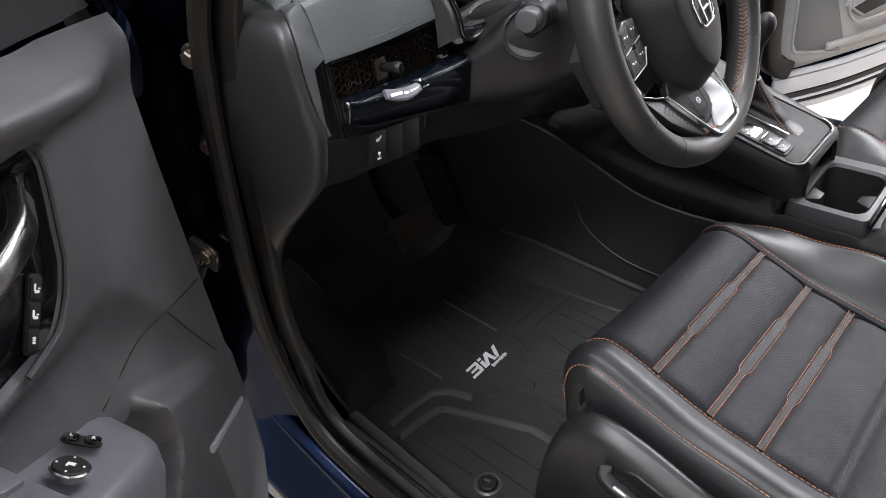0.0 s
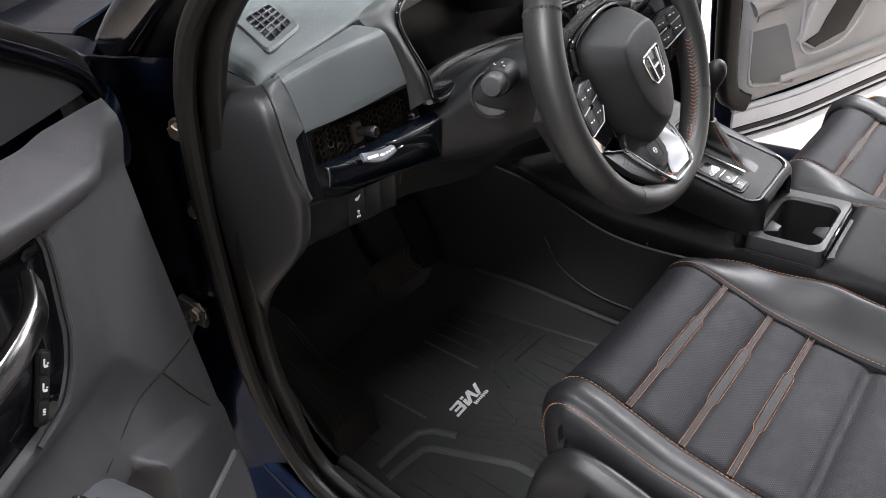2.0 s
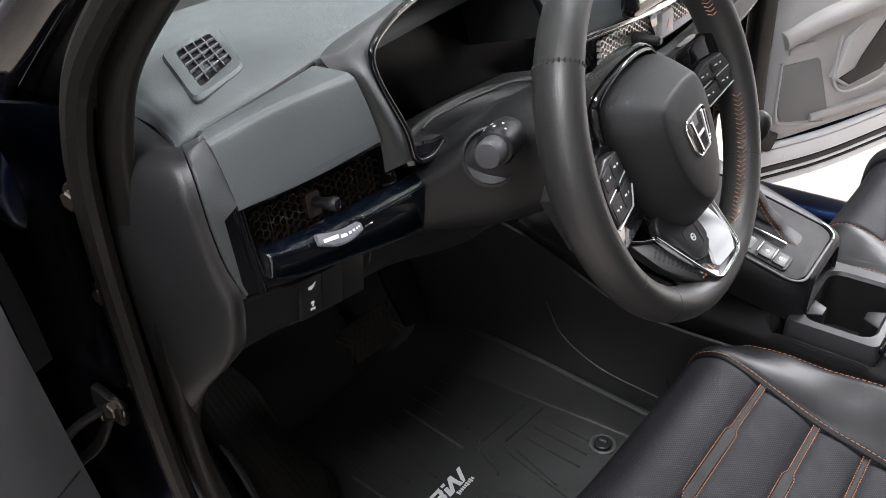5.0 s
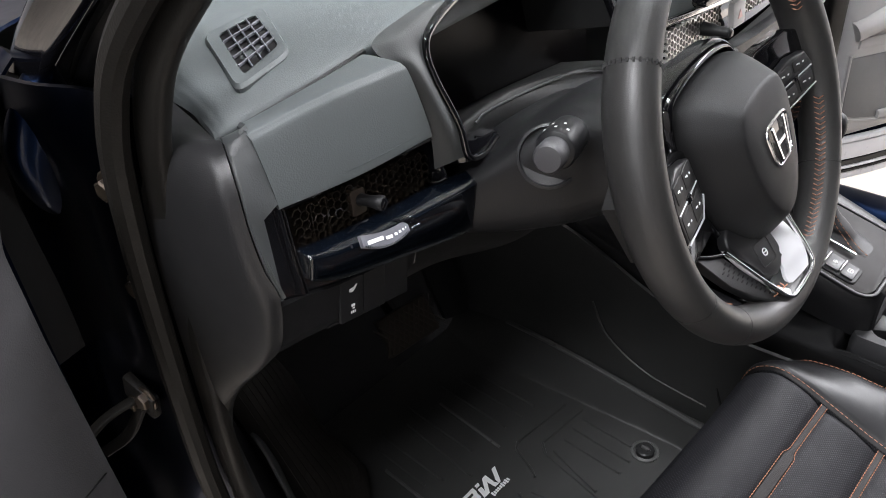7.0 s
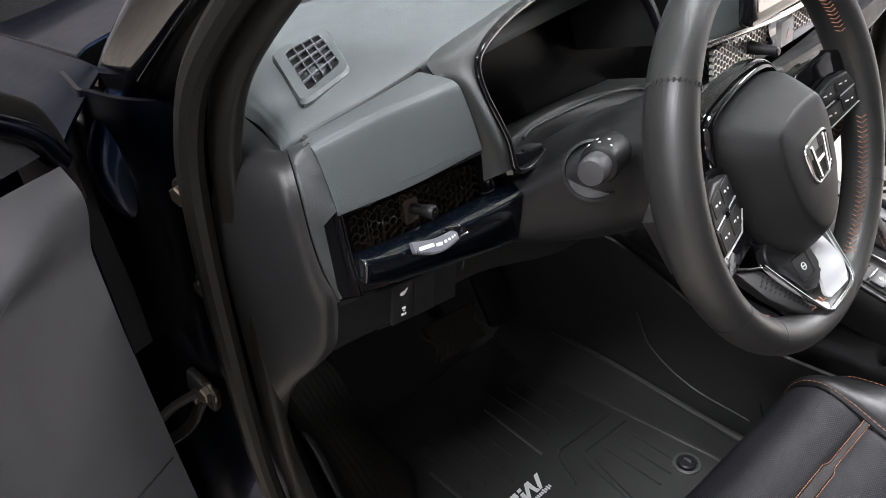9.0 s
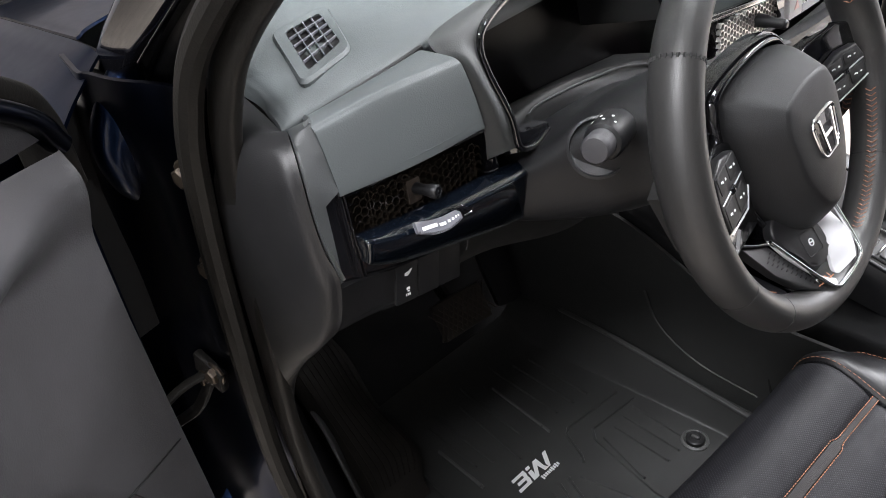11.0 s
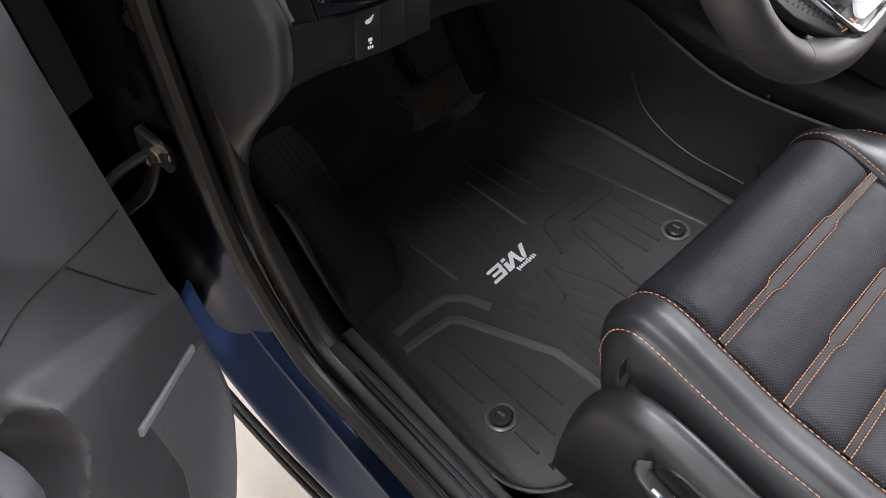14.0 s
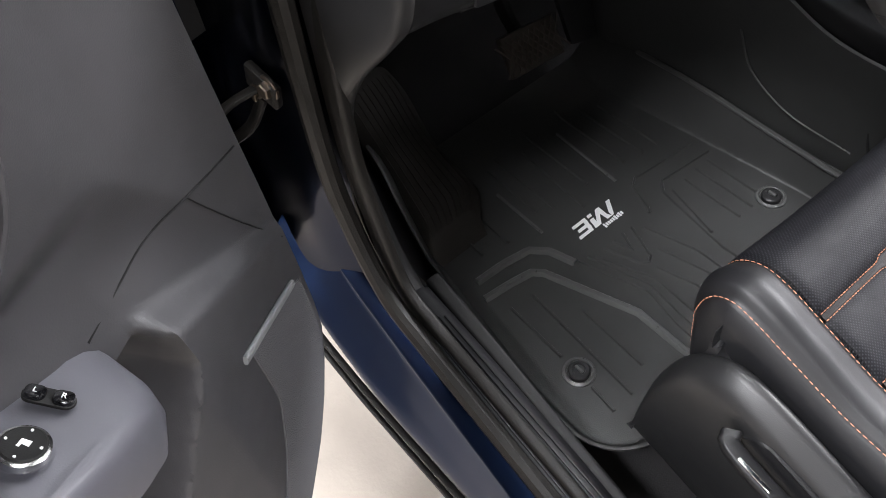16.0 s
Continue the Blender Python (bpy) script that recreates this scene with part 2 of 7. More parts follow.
def sweep(bm, profile, path, closed=False, up=(0, 0, 1), open_profile=False, scale=None):
    """A profile (side, normal) carried along a path."""
    rows = []
    for i, (p, s, n) in enumerate(frames_along(path, closed, up)):
        k = scale(i / (len(path) - 1)) if scale else 1.0
        rows.append([p + s * a * k + n * b * k for a, b in profile])
    skin(bm, rows, closed_u=not open_profile, closed_v=closed, cap=not closed and not open_profile)


def circle(r, n=12, squash=1.0):
    return [(r * math.cos(2 * math.pi * i / n), squash * r * math.sin(2 * math.pi * i / n)) for i in range(n)]


def lathe(bm, profile, m, n=24):
    """A profile (radius, height) turned about z, placed by m."""
    tmp = bmesh.new()
    rows = [[Vector((r * math.cos(2 * math.pi * i / n), r * math.sin(2 * math.pi * i / n), h)) for i in range(n)] for r, h in profile]
    skin(tmp, rows, closed_u=True, cap=True)
    merge(bm, tmp, m)


def axes(origin, x, z):
    """A pose with its x axis along x and its z axis along z."""
    z = Vector(z).normalized()
    x = Vector(x)
    x = (x - z * x.dot(z)).normalized()
    y = z.cross(x)
    m = Matrix((x, y, z)).transposed().to_4x4()
    m.translation = Vector(origin)
    return m


def stitches(bm, path, length=0.0052, gap=0.0022, width=0.0016, up=(0, 0, 1), lift=0.0006):
    """A row of short raised threads along a path."""
    dist = [0.0]
    for a, b in zip(path, path[1:]):
        dist.append(dist[-1] + (b - a).length)
    s, j = 0.0, 0
    while s + length < dist[-1]:
        ends = []
        for q in (s, s + length):
            while j < len(dist) - 2 and dist[j + 1] < q:
                j += 1
            f = (q - dist[j]) / max(1e-9, dist[j + 1] - dist[j])
            ends.append(path[j].lerp(path[j + 1], f))
        t = (ends[1] - ends[0]).normalized()
        side = t.cross(Vector(up)).normalized()
        nrm = side.cross(t)
        rows = []
        for f, k in ((0.0, 0.35), (0.2, 1.0), (0.8, 1.0), (1.0, 0.35)):
            p = ends[0].lerp(ends[1], f) + nrm * lift
            rows.append([p + side * width / 2 * k, p + nrm * width * 0.6 * k, p - side * width / 2 * k, p - nrm * width * 0.4])
        skin(bm, rows, closed_u=True, cap=True)
        s += length + gap
        j = max(0, j - 1)


def ramp(a, b, v):
    f = max(0.0, min(1.0, (v - a) / (b - a)))
    return f * f * (3 - 2 * f)

# ---- the workshop round the car ----
bm = bmesh.new()
skin(bm, [[Vector((x, y, 0)) for x in (-14, -7, 0, 7, 14)] for y in (-14, -7, 0, 7, 14)])
single("ground", bm, CONCRETE, "pale dusty concrete workshop floor under the car", "floor", kind="structure")


def room_wall(name, centre, size):
    b = bmesh.new()
    box(b, centre, size, bevel=0.0)
    single(name, b, WALLPAINT, "plain grey painted workshop wall", "wall", kind="structure")


room_wall("wall_north", (0, 7.1, 2.0), (14.4, 0.2, 4.0))
room_wall("wall_south", (0, -7.1, 2.0), (14.4, 0.2, 4.0))
room_wall("wall_west", (-6.1, 0, 2.0), (0.2, 14.0, 4.0))
room_wall("wall_east", (6.1, 0, 2.0), (0.2, 14.0, 4.0))
bm = bmesh.new()
box(bm, (0, 0, 4.06), (12.4, 14.4, 0.12), bevel=0)
single("ceiling", bm, CEILPAINT, "plain white workshop ceiling", "ceiling", kind="structure")

# ---- car body ----
car = thing("car_body", (0, 0, 0.2), "dark blue metallic car body with both front doors open", "car")


# rocker and sill, from the seal outwards and down
def drift(y):
    """The inner sill edge leans outwards towards the rear."""
    return 0.095 * (max(0.30, min(y, 0.85)) - 0.85)


def sill_row(y, rise=0.0, pull=0.0):
    xs = -0.772 + drift(y) + pull
    xb = -0.838 + 0.5 * pull
    return [(xs + 0.006, y, 0.454 + rise), (xs - 0.004, y, 0.456 + rise), (xs - 0.014, y, 0.4515 + rise), (xs - 0.0215, y, 0.4465 + rise), (xs - 0.025, y, 0.4395 + rise),
            ((xs - 0.025) * 0.55 + xb * 0.45 - 0.002, y, 0.412 + rise), (xb - 0.001, y, 0.384 + rise), (xb, y, 0.366 + rise), (xb + 0.006, y, 0.345 + rise), (xb + 0.016, y, 0.24 + rise)]


bm = bmesh.new()
sheet(bm, net([sill_row(-1.0), sill_row(0.2), sill_row(0.5), sill_row(0.7), sill_row(0.84, 0.004, 0.001), sill_row(0.98, 0.05, 0.010), sill_row(1.06, 0.13, 0.02)], 44, 70), 0.004)
part("sill", bm, PAINT, car, "glossy dark blue painted door sill")

# dark blue hinge pillar with pressed panels
def pillar_row(z, y0, y1):
    dip = 0.010 * math.sin((z - 0.45) * 16)
    flare = 0.050 * ramp(0.70, 0.44, z)
    tuck = ramp(0.82, 1.02, z)
    return [(-0.745, y0 - 0.03, z), (-0.762 - flare * 0.2, y0, z), (-0.772 - dip * 0.3 - flare * 0.5, y0 + 0.035, z), (-0.778 + dip - flare, y0 + 0.08, z),
            (-0.786 + dip - flare, y0 + 0.12, z), (-0.80 - flare, (y0 + y1) / 2 + 0.05, z), (-0.83 - flare * 0.6 + 0.035 * tuck, y1, z), (-0.885 + 0.095 * tuck, y1 + 0.03, z)]


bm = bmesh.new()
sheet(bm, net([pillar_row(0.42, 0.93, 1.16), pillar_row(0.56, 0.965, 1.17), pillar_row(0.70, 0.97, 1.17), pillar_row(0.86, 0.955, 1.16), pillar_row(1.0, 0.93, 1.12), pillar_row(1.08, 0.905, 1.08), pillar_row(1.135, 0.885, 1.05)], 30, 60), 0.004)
pillar = part("hinge_pillar", bm, PAINT_SHADED, car, "dark blue painted hinge pillar with pressed ridges")

# Added sheet that makes the open gap behind the wing black.
bm = bmesh.new()
sheet(bm, net([[(-0.735, 1.06, 1.100), (-0.760, 1.075, 1.100), (-0.785, 1.075, 1.098)], [(-0.770, 1.075, 1.05), (-0.80, 1.075, 1.06), (-0.840, 1.06, 1.065)],
               [(-0.785, 1.085, 0.97), (-0.83, 1.075, 0.98), (-0.885, 1.05, 1.00)], [(-0.79, 1.10, 0.80), (-0.84, 1.09, 0.80), (-0.905, 1.06, 0.82)]], 16, 12), 0.004)
part("wing_gap_filler", bm, HARD_DARK, pillar, "black sheet filling the gap between wing and pillar")
bm = bmesh.new()
sweep(bm, circle(0.028, 16, 0.7), spline([(-0.735, 1.055, 1.125), (-0.765, 1.015, 1.100), (-0.783, 1.028, 1.060), (-0.775, 1.05, 1.01), (-0.755, 1.07, 0.97)], 40), up=(0, 1, 0), scale=lambda f: 0.40 + 0.60 * min(1.0, f * 4) - 0.5 * f ** 3)
part("apron_ridge", bm, PAINT, pillar, "glossy blue rounded ridge of the pillar")


def bolt(centre, r, way, parent, material=STEEL, label="hexagon bolt"):
    b = bmesh.new()
    m = axes(centre, (0, 0, 1), way)
    lathe(b, [(r * 1.5, 0), (r * 1.5, r * 0.25), (r * 1.35, r * 0.35)], m, 16)
    lathe(b, [(r, r * 0.3), (r, r * 1.0), (r * 0.8, r * 1.15)], m, 6)
    return part("bolt", b, material, parent, label, 25)


bolt((-0.772, 0.918, 1.054), 0.010, (-1, -0.2, 0), pillar, STEEL, "grey-brown hinge bolt")
bolt((-0.772, 0.937, 0.946), 0.009, (-1, -0.2, 0), pillar, STEEL, "grey-brown hinge bolt")

# door check strap with its bracket
check = thing("door_check_strap", (-0.78, 1.0, 0.76), "black door check arm with zinc bolts on the hinge pillar", "door check")
bm = bmesh.new()
box(bm, (-0.782, 1.015, 0.768), (0.012, 0.05, 0.034), Euler((0.3, 0, 0.1)).to_matrix(), 0.004)
part("bracket", bm, SEAL, check)
bm = bmesh.new()
sweep(bm, rounded(0.012, 0.006, 0.002, 3), spline([(-0.785, 1.02, 0.765), (-0.83, 1.02, 0.762), (-0.90, 0.985, 0.76)], 10))
part("arm", bm, SEAL, check, "flat black steel arm")
bm = bmesh.new()
sweep(bm, rounded(0.014, 0.008, 0.003, 3), spline([(-0.785, 1.02, 0.752), (-0.80, 1.05, 0.70), (-0.82, 1.09, 0.66)], 10), up=(1, 0, 0))
part("harness_boot", bm, SEAL, check, "black rubber wiring boot")
bolt((-0.781, 1.002, 0.772), 0.010, (-1, -0.15, 0.05), check, STEEL, "bright zinc hexagon bolt")
bolt((-0.789, 1.022, 0.760), 0.006, (-1, -0.15, 0.05), check, STEEL, "bright zinc hexagon bolt")
bolt((-0.789, 1.028, 0.748), 0.004, (-1, -0.15, 0.05), check, STEEL, "small bright rivet")

# rubber seal round the door opening
SEAL_LINE = [(-0.815, -0.9, 0.462), (-0.815, 0.3, 0.460), (-0.790, 0.58, 0.460), (-0.776, 0.74, 0.462), (-0.771, 0.82, 0.472), (-0.772, 0.880, 0.51), (-0.770, 0.930, 0.60),
             (-0.770, 0.946, 0.70), (-0.771, 0.932, 0.88), (-0.773, 0.908, 1.02), (-0.772, 0.878, 1.12), (-0.760, 0.828, 1.20), (-0.722, 0.71, 1.30), (-0.66, 0.50, 1.42)]
bm = bmesh.new()
sweep(bm, [(0.012 * math.cos(a), 0.012 * math.sin(a)) for a in np.linspace(0, 2 * math.pi, 11)[:-1]], spline(SEAL_LINE, 140), up=(1, 0, 0))
part("door_seal", bm, SEAL, car, "black bulb rubber door seal")
bm = bmesh.new()
inner = [(x + 0.022, y - (0.020 if z > 0.55 else 0.0), z + (0.004 if z < 0.6 else 0.004)) for x, y, z in SEAL_LINE]
sweep(bm, rounded(0.034, 0.014, 0.005, 4), spline(inner, 140), up=(1, 0, 0.0))
part("seal_lip", bm, SEAL, car, "brown-black seal lip")

# lower outer strips along the rocker
for dx, dz, w in ((-0.002, 0.0, 0.010), (-0.008, -0.020, 0.008)):
    bm = bmesh.new()
    sweep(bm, rounded(w, 0.008, 0.003, 3), spline([(-0.840 + dx, y, z + dz) for y, z in ((-0.9, 0.357), (0.3, 0.357), (0.80, 0.358), (0.92, 0.370), (1.0, 0.40), (1.07, 0.47))], 60))
    part("rocker_strip", bm, SEAL, car, "thin black rubber edge strip")

# fender, bonnet, cowl, windscreen and pillars
bm = bmesh.new()
sheet(bm, net([[(-0.770, 1.035, 1.138), (-0.769, 1.12, 1.137), (-0.765, 1.6, 1.090), (-0.73, 2.1, 0.99)],
               [(-0.795, 1.012, 1.130), (-0.797, 1.12, 1.126), (-0.80, 1.6, 1.078), (-0.77, 2.1, 0.97)],
               [(-0.840, 0.975, 1.108), (-0.850, 1.12, 1.094), (-0.86, 1.6, 1.045), (-0.83, 2.1, 0.93)],
               [(-0.895, 0.975, 1.03), (-0.905, 1.12, 1.0), (-0.92, 1.6, 0.93), (-0.88, 2.1, 0.85)],
               [(-0.912, 0.985, 0.85), (-0.920, 1.15, 0.80), (-0.93, 1.6, 0.78), (-0.90, 2.1, 0.7)],
               [(-0.905, 1.02, 0.5), (-0.905, 1.17, 0.42), (-0.91, 1.3, 0.45), (-0.9, 1.35, 0.5)]], 40, 40), 0.003)
part("fender", bm, PAINT, car, "glossy dark blue front wing")
bm = bmesh.new()
EDGES = (-0.764, -0.72, -0.5, 0, 0.5, 0.72, 0.764)
sheet(bm, net([[(x, 1.10 + 0.14 * (1 - (x / 0.764) ** 4), 1.137 + 0.02 * (1 - (x / 0.8) ** 2)) for x in EDGES],
               [(x * 0.995, 1.6, 1.087 + 0.05 * (1 - (x / 0.8) ** 2)) for x in EDGES],
               [(x * 0.95, 2.1, 0.985 + 0.06 * (1 - (x / 0.8) ** 2)) for x in EDGES]], 50, 24), 0.003)
part("bonnet", bm, PAINT, car, "glossy dark blue bonnet")
bm = bmesh.new()
sheet(bm, net([[(x, 1.02 + 0.10 * (1 - (x / 0.78) ** 2), 1.115 + 0.01 * (1 - (x / 0.78) ** 2)) for x in (-0.78, -0.4, 0, 0.4, 0.78)],
               [(x, 1.12 + 0.10 * (1 - (x / 0.78) ** 2), 1.11 + 0.015 * (1 - (x / 0.78) ** 2)) for x in (-0.78, -0.4, 0, 0.4, 0.78)]], 30, 8), 0.004)
part("cowl", bm, HARD_DARK, car, "black plastic cowl below the windscreen")


def glass_row(f):
    """A line across the windscreen, f from the cowl to the roof."""
    half = 0.735 - 0.14 * f
    return [(x * half, 1.045 - 0.80 * f + (0.20 - 0.05 * f) * (1 - x ** 6), 1.135 + 0.47 * f - 0.04 * f * f) for x in (-1, -0.97, -0.92, -0.83, -0.65, -0.35, 0, 0.35, 0.65, 0.83, 0.92, 0.97, 1)]


bm = bmesh.new()
sheet(bm, net([glass_row(0), glass_row(0.5), glass_row(1)], 80, 20), 0.004)
pane = part("windscreen", bm, GLASS, car, "clear windscreen glass")
pane.visible_shadow = False


def a_pillar(s):
    b = bmesh.new()
    sweep(b, rounded(0.055, 0.07, 0.02, 5), spline([(s * -0.712, 1.04, 1.115), (s * -0.712, 0.94, 1.185), (s * -0.680, 0.72, 1.330), (s * -0.630, 0.46, 1.480), (s * -0.585, 0.22, 1.580)], 24))
    part("a_pillar", b, HARD_DARK, car, "black windscreen pillar")
    b = bmesh.new()
    sweep(b, rounded(0.040, 0.046, 0.010, 5), spline([(s * -0.752, 1.06, 1.100), (s * -0.750, 0.99, 1.155), (s * -0.738, 0.90, 1.222), (s * -0.712, 0.72, 1.348), (s * -0.660, 0.46, 1.498), (s * -0.615, 0.22, 1.60)], 30))
    part("pillar_outer", b, GLOSS, car, "gloss black outer windscreen pillar")
    b = bmesh.new()
    sweep(b, rounded(0.10, 0.05, 0.015, 4), spline([(s * -0.77, -0.42, 0.40), (s * -0.78, -0.44, 0.8), (s * -0.74, -0.47, 1.2), (s * -0.63, -0.52, 1.58)], 16), up=(1, 0, 0))
    part("b_pillar", b, HARD_DARK, car, "black centre pillar")


a_pillar(1)
a_pillar(-1)
bm = bmesh.new()
sheet(bm, net([[(x, y, 1.615 + 0.06 * (1 - (x / 0.62) ** 2) + 0.03 * (1 - ((y + 0.9) / 1.2) ** 2)) for x in (-0.62, -0.3, 0, 0.3, 0.62)] for y in (0.23, -0.5, -1.3, -2.0)], 20, 20), 0.03)
part("roof", bm, PAINT, car, "dark blue roof panel")
bm = bmesh.new()
sheet(bm, net([[(x, -2.0 - 0.25 * (1.6 - z), z) for x in (-0.62 - 0.36 * min(0.5, 1.6 - z), 0, 0.62 + 0.36 * min(0.5, 1.6 - z))] for z in (1.6, 1.1, 0.4)], 10, 10), 0.03)
part("tailgate", bm, PAINT, car, "dark blue tailgate")
for s in (-1, 1):
    bm = bmesh.new()
    sheet(bm, net([[(s * (0.62 + w), y, 1.62 - 1.3 * f) for y in (-0.5, -1.2, -2.0)] for f, w in ((0, 0.0), (0.2, 0.10), (0.4, 0.18), (0.65, 0.21), (1, 0.19))], 12, 12), 0.03)
    part("rear_side", bm, PAINT, car, "dark blue rear side panel")

# cabin floor, tunnel, bulkhead and far sill
bm = bmesh.new()
sheet(bm, net([[(x, y, 0.300 + 0.45 * max(0.0, y - 1.08) ** 1.15 + 3.2 * max(0.0, y - 1.29)) for x in (-0.735, -0.4, 0, 0.4, 0.735)] for y in (-1.9, -0.5, 0.5, 0.95, 1.08, 1.18, 1.29, 1.34, 1.385)], 24, 60), 0.02)
part("carpet", bm, CARPET, car, "black carpet of the cabin floor", )
bm = bmesh.new()
box(bm, (0, 1.40, 0.72), (1.50, 0.03, 0.86), bevel=0.01)
part("bulkhead", bm, CARPET, car, "black lined bulkhead")
bm = bmesh.new()
box(bm, (-0.742, 1.21, 0.70), (0.016, 0.40, 0.82), bevel=0.004)
part("footwell_wall", bm, CARPET, car, "black lined side of the footwell")
bm = bmesh.new()
box(bm, (0.79, 0.05, 0.265), (0.10, 2.1, 0.15), bevel=0.03, segs=4)
part("far_sill", bm, PAINT, car, "dark blue far sill")
bm = bmesh.new()
box(bm, (0.775, 1.10, 0.75), (0.08, 0.30, 0.85), bevel=0.02, segs=3)
part("far_pillar", bm, HARD_DARK, car, "dark far hinge pillar")

# scuff plate on the sill and the kick trim
scuff = thing("scuff_plate", (-0.745, 0.4, 0.46), "black ribbed plastic scuff plate on the door sill", "scuff plate")
bm = bmesh.new()
def scuff_row(y, z, wide=0.0):
    d = drift(y)
    return [(-0.764 + d, y, z), (-0.757 + d, y, z + 0.004), (-0.748 + d, y, z + 0.006), (-0.726 + d * 0.9, y, z + 0.004), (-0.7145 + d * 0.9 - wide, y, z - 0.003), (-0.709 + d * 0.9 - wide, y, z - 0.018), (-0.702 + d * 0.9 - wide, y, z - 0.08), (-0.692 + d * 0.9 - wide, y, z - 0.14)]


sheet(bm, net([scuff_row(-0.4, 0.463), scuff_row(0.3, 0.463), scuff_row(0.62, 0.463), scuff_row(0.80, 0.464), scuff_row(0.885, 0.472)], 34, 50), 0.004)
part("plate", bm, HARD, scuff)
for i in range(5):
    bm = bmesh.new()
    path = [(-0.7520 + 0.0068 * i + drift(y) * (1 - 0.02 * i), y, 0.4680 + 0.0012 * (2 - abs(i - 1.2)) + z) for y, z in ((-0.35, 0), (0.3, 0), (0.55, 0), (0.72, 0.0008), (0.846 - 0.003 * i, 0.003))]
    sweep(bm, [(-0.0013, -0.001), (-0.0007, 0.0016), (0.0007, 0.0016), (0.0013, -0.001)], spline(path, 40))
    part("rib", bm, HARD, scuff)
kick = thing("kick_panel", (-0.72, 0.95, 0.45), "black moulded plastic kick panel beside the footwell", "trim panel")
bm = bmesh.new()
sheet(bm, net([[(-0.752, 0.875, 0.472), (-0.735, 0.88, 0.468), (-0.715, 0.885, 0.455), (-0.695, 0.89, 0.36)],
               [(-0.752, 0.915, 0.56), (-0.728, 0.93, 0.54), (-0.705, 0.95, 0.50), (-0.690, 0.98, 0.36)],
               [(-0.752, 0.925, 0.72), (-0.725, 0.965, 0.70), (-0.70, 1.02, 0.68), (-0.69, 1.10, 0.52)],
               [(-0.752, 0.905, 0.92), (-0.728, 0.94, 0.90), (-0.71, 1.0, 0.88), (-0.70, 1.15, 0.80)]], 20, 30), 0.004)
part("panel", bm, HARD_DARK, kick)
bm = bmesh.new()
sheet(bm, net([[(-0.702, 0.890, 0.440), (-0.698, 0.98, 0.450), (-0.692, 1.10, 0.53), (-0.690, 1.25, 0.62)], [(-0.692, 0.895, 0.370), (-0.672, 0.98, 0.380), (-0.650, 1.12, 0.44), (-0.630, 1.27, 0.50)],
               [(-0.688, 0.900, 0.320), (-0.648, 0.98, 0.335), (-0.615, 1.13, 0.385), (-0.588, 1.28, 0.43)]], 20, 14), 0.004)
part("lower_trim", bm, HARD_DARK, kick, "black trim down to the footrest")
bm = bmesh.new()
sweep(bm, rounded(0.02, 0.03, 0.006, 4), spline([(-0.742, -0.2, 0.428), (-0.742, 0.4, 0.428), (-0.728, 0.58, 0.430), (-0.708, 0.75, 0.434), (-0.694, 0.90, 0.445)], 40))
part("inner_flange", bm, HARD_DARK, kick, "black inner sill flange")

# ---- dashboard ----
dash = thing("dashboard", (0, 0.95, 0.95), "charcoal dashboard with honeycomb air vents and blue-black trim bar", "dashboard")


def dash_row(x):
    """The dash top from its driver edge to the windscreen, at a given x."""
    y0 = 0.842 + 0.030 * (1 - (x / 0.7) ** 2) - 0.012 * (x < -0.5)
    return [(x, y0 - 0.004, 1.100), (x, y0 + 0.004, 1.116), (x, y0 + 0.04, 1.125), (x, y0 + 0.12, 1.130), (x, 1.06, 1.125), (x, 1.16, 1.105)]


bm = bmesh.new()
rows = [dash_row(x) for x in (-0.55, -0.3, 0, 0.3, 0.6, 0.715)]
left = [[(-0.7215, 0.832, 1.094), (-0.7195, 0.836, 1.1015), (-0.7130, 0.86, 1.1035), (-0.7010, 0.91, 1.1035), (-0.695, 1.06, 1.104), (-0.69, 1.16, 1.09)],
        [(-0.7160, 0.828, 1.094), (-0.7140, 0.832, 1.1050), (-0.7060, 0.865, 1.1110), (-0.6940, 0.93, 1.1130), (-0.685, 1.06, 1.112), (-0.68, 1.16, 1.095)],
        [(-0.700, 0.826, 1.092), (-0.699, 0.831, 1.108), (-0.690, 0.87, 1.118), (-0.675, 0.95, 1.123), (-0.66, 1.06, 1.118), (-0.65, 1.16, 1.10)],
        [(-0.640, 0.826, 1.098), (-0.64, 0.831, 1.114), (-0.635, 0.87, 1.123), (-0.63, 0.95, 1.127), (-0.63, 1.06, 1.122), (-0.62, 1.16, 1.103)]]
sheet(bm, net(left + rows, 44, 80), 0.006, (0, 0.2, -1))
part("top_pad", bm, SOFT, dash, "grey-green grained soft dash top")

# corner demister vent, a skewed four-sided frame with crossing slats
VO = Vector((-0.6295, 0.906, 1.1245))
FRAME = [(-0.057, -0.062), (0.012, -0.043), (0.060, 0.056), (-0.013, 0.048)]
HOLE = [(-0.037, -0.044), (0.014, -0.024), (0.042, 0.044), (-0.004, 0.036)]


def soften(quad, r, n=5):
    """The outline of a four-sided shape with rounded corners."""
    out = []
    for i in range(4):
        p, c, q = (Vector((*quad[(i + o) % 4], 0)) for o in (-1, 0, 1))
        a, b = c + (p - c).normalized() * r, c + (q - c).normalized() * r
        out += [tuple((a * (1 - f) ** 2 + c * 2 * f * (1 - f) + b * f * f).xy) for f in (i2 / (n - 1) for i2 in range(n))]
    return out


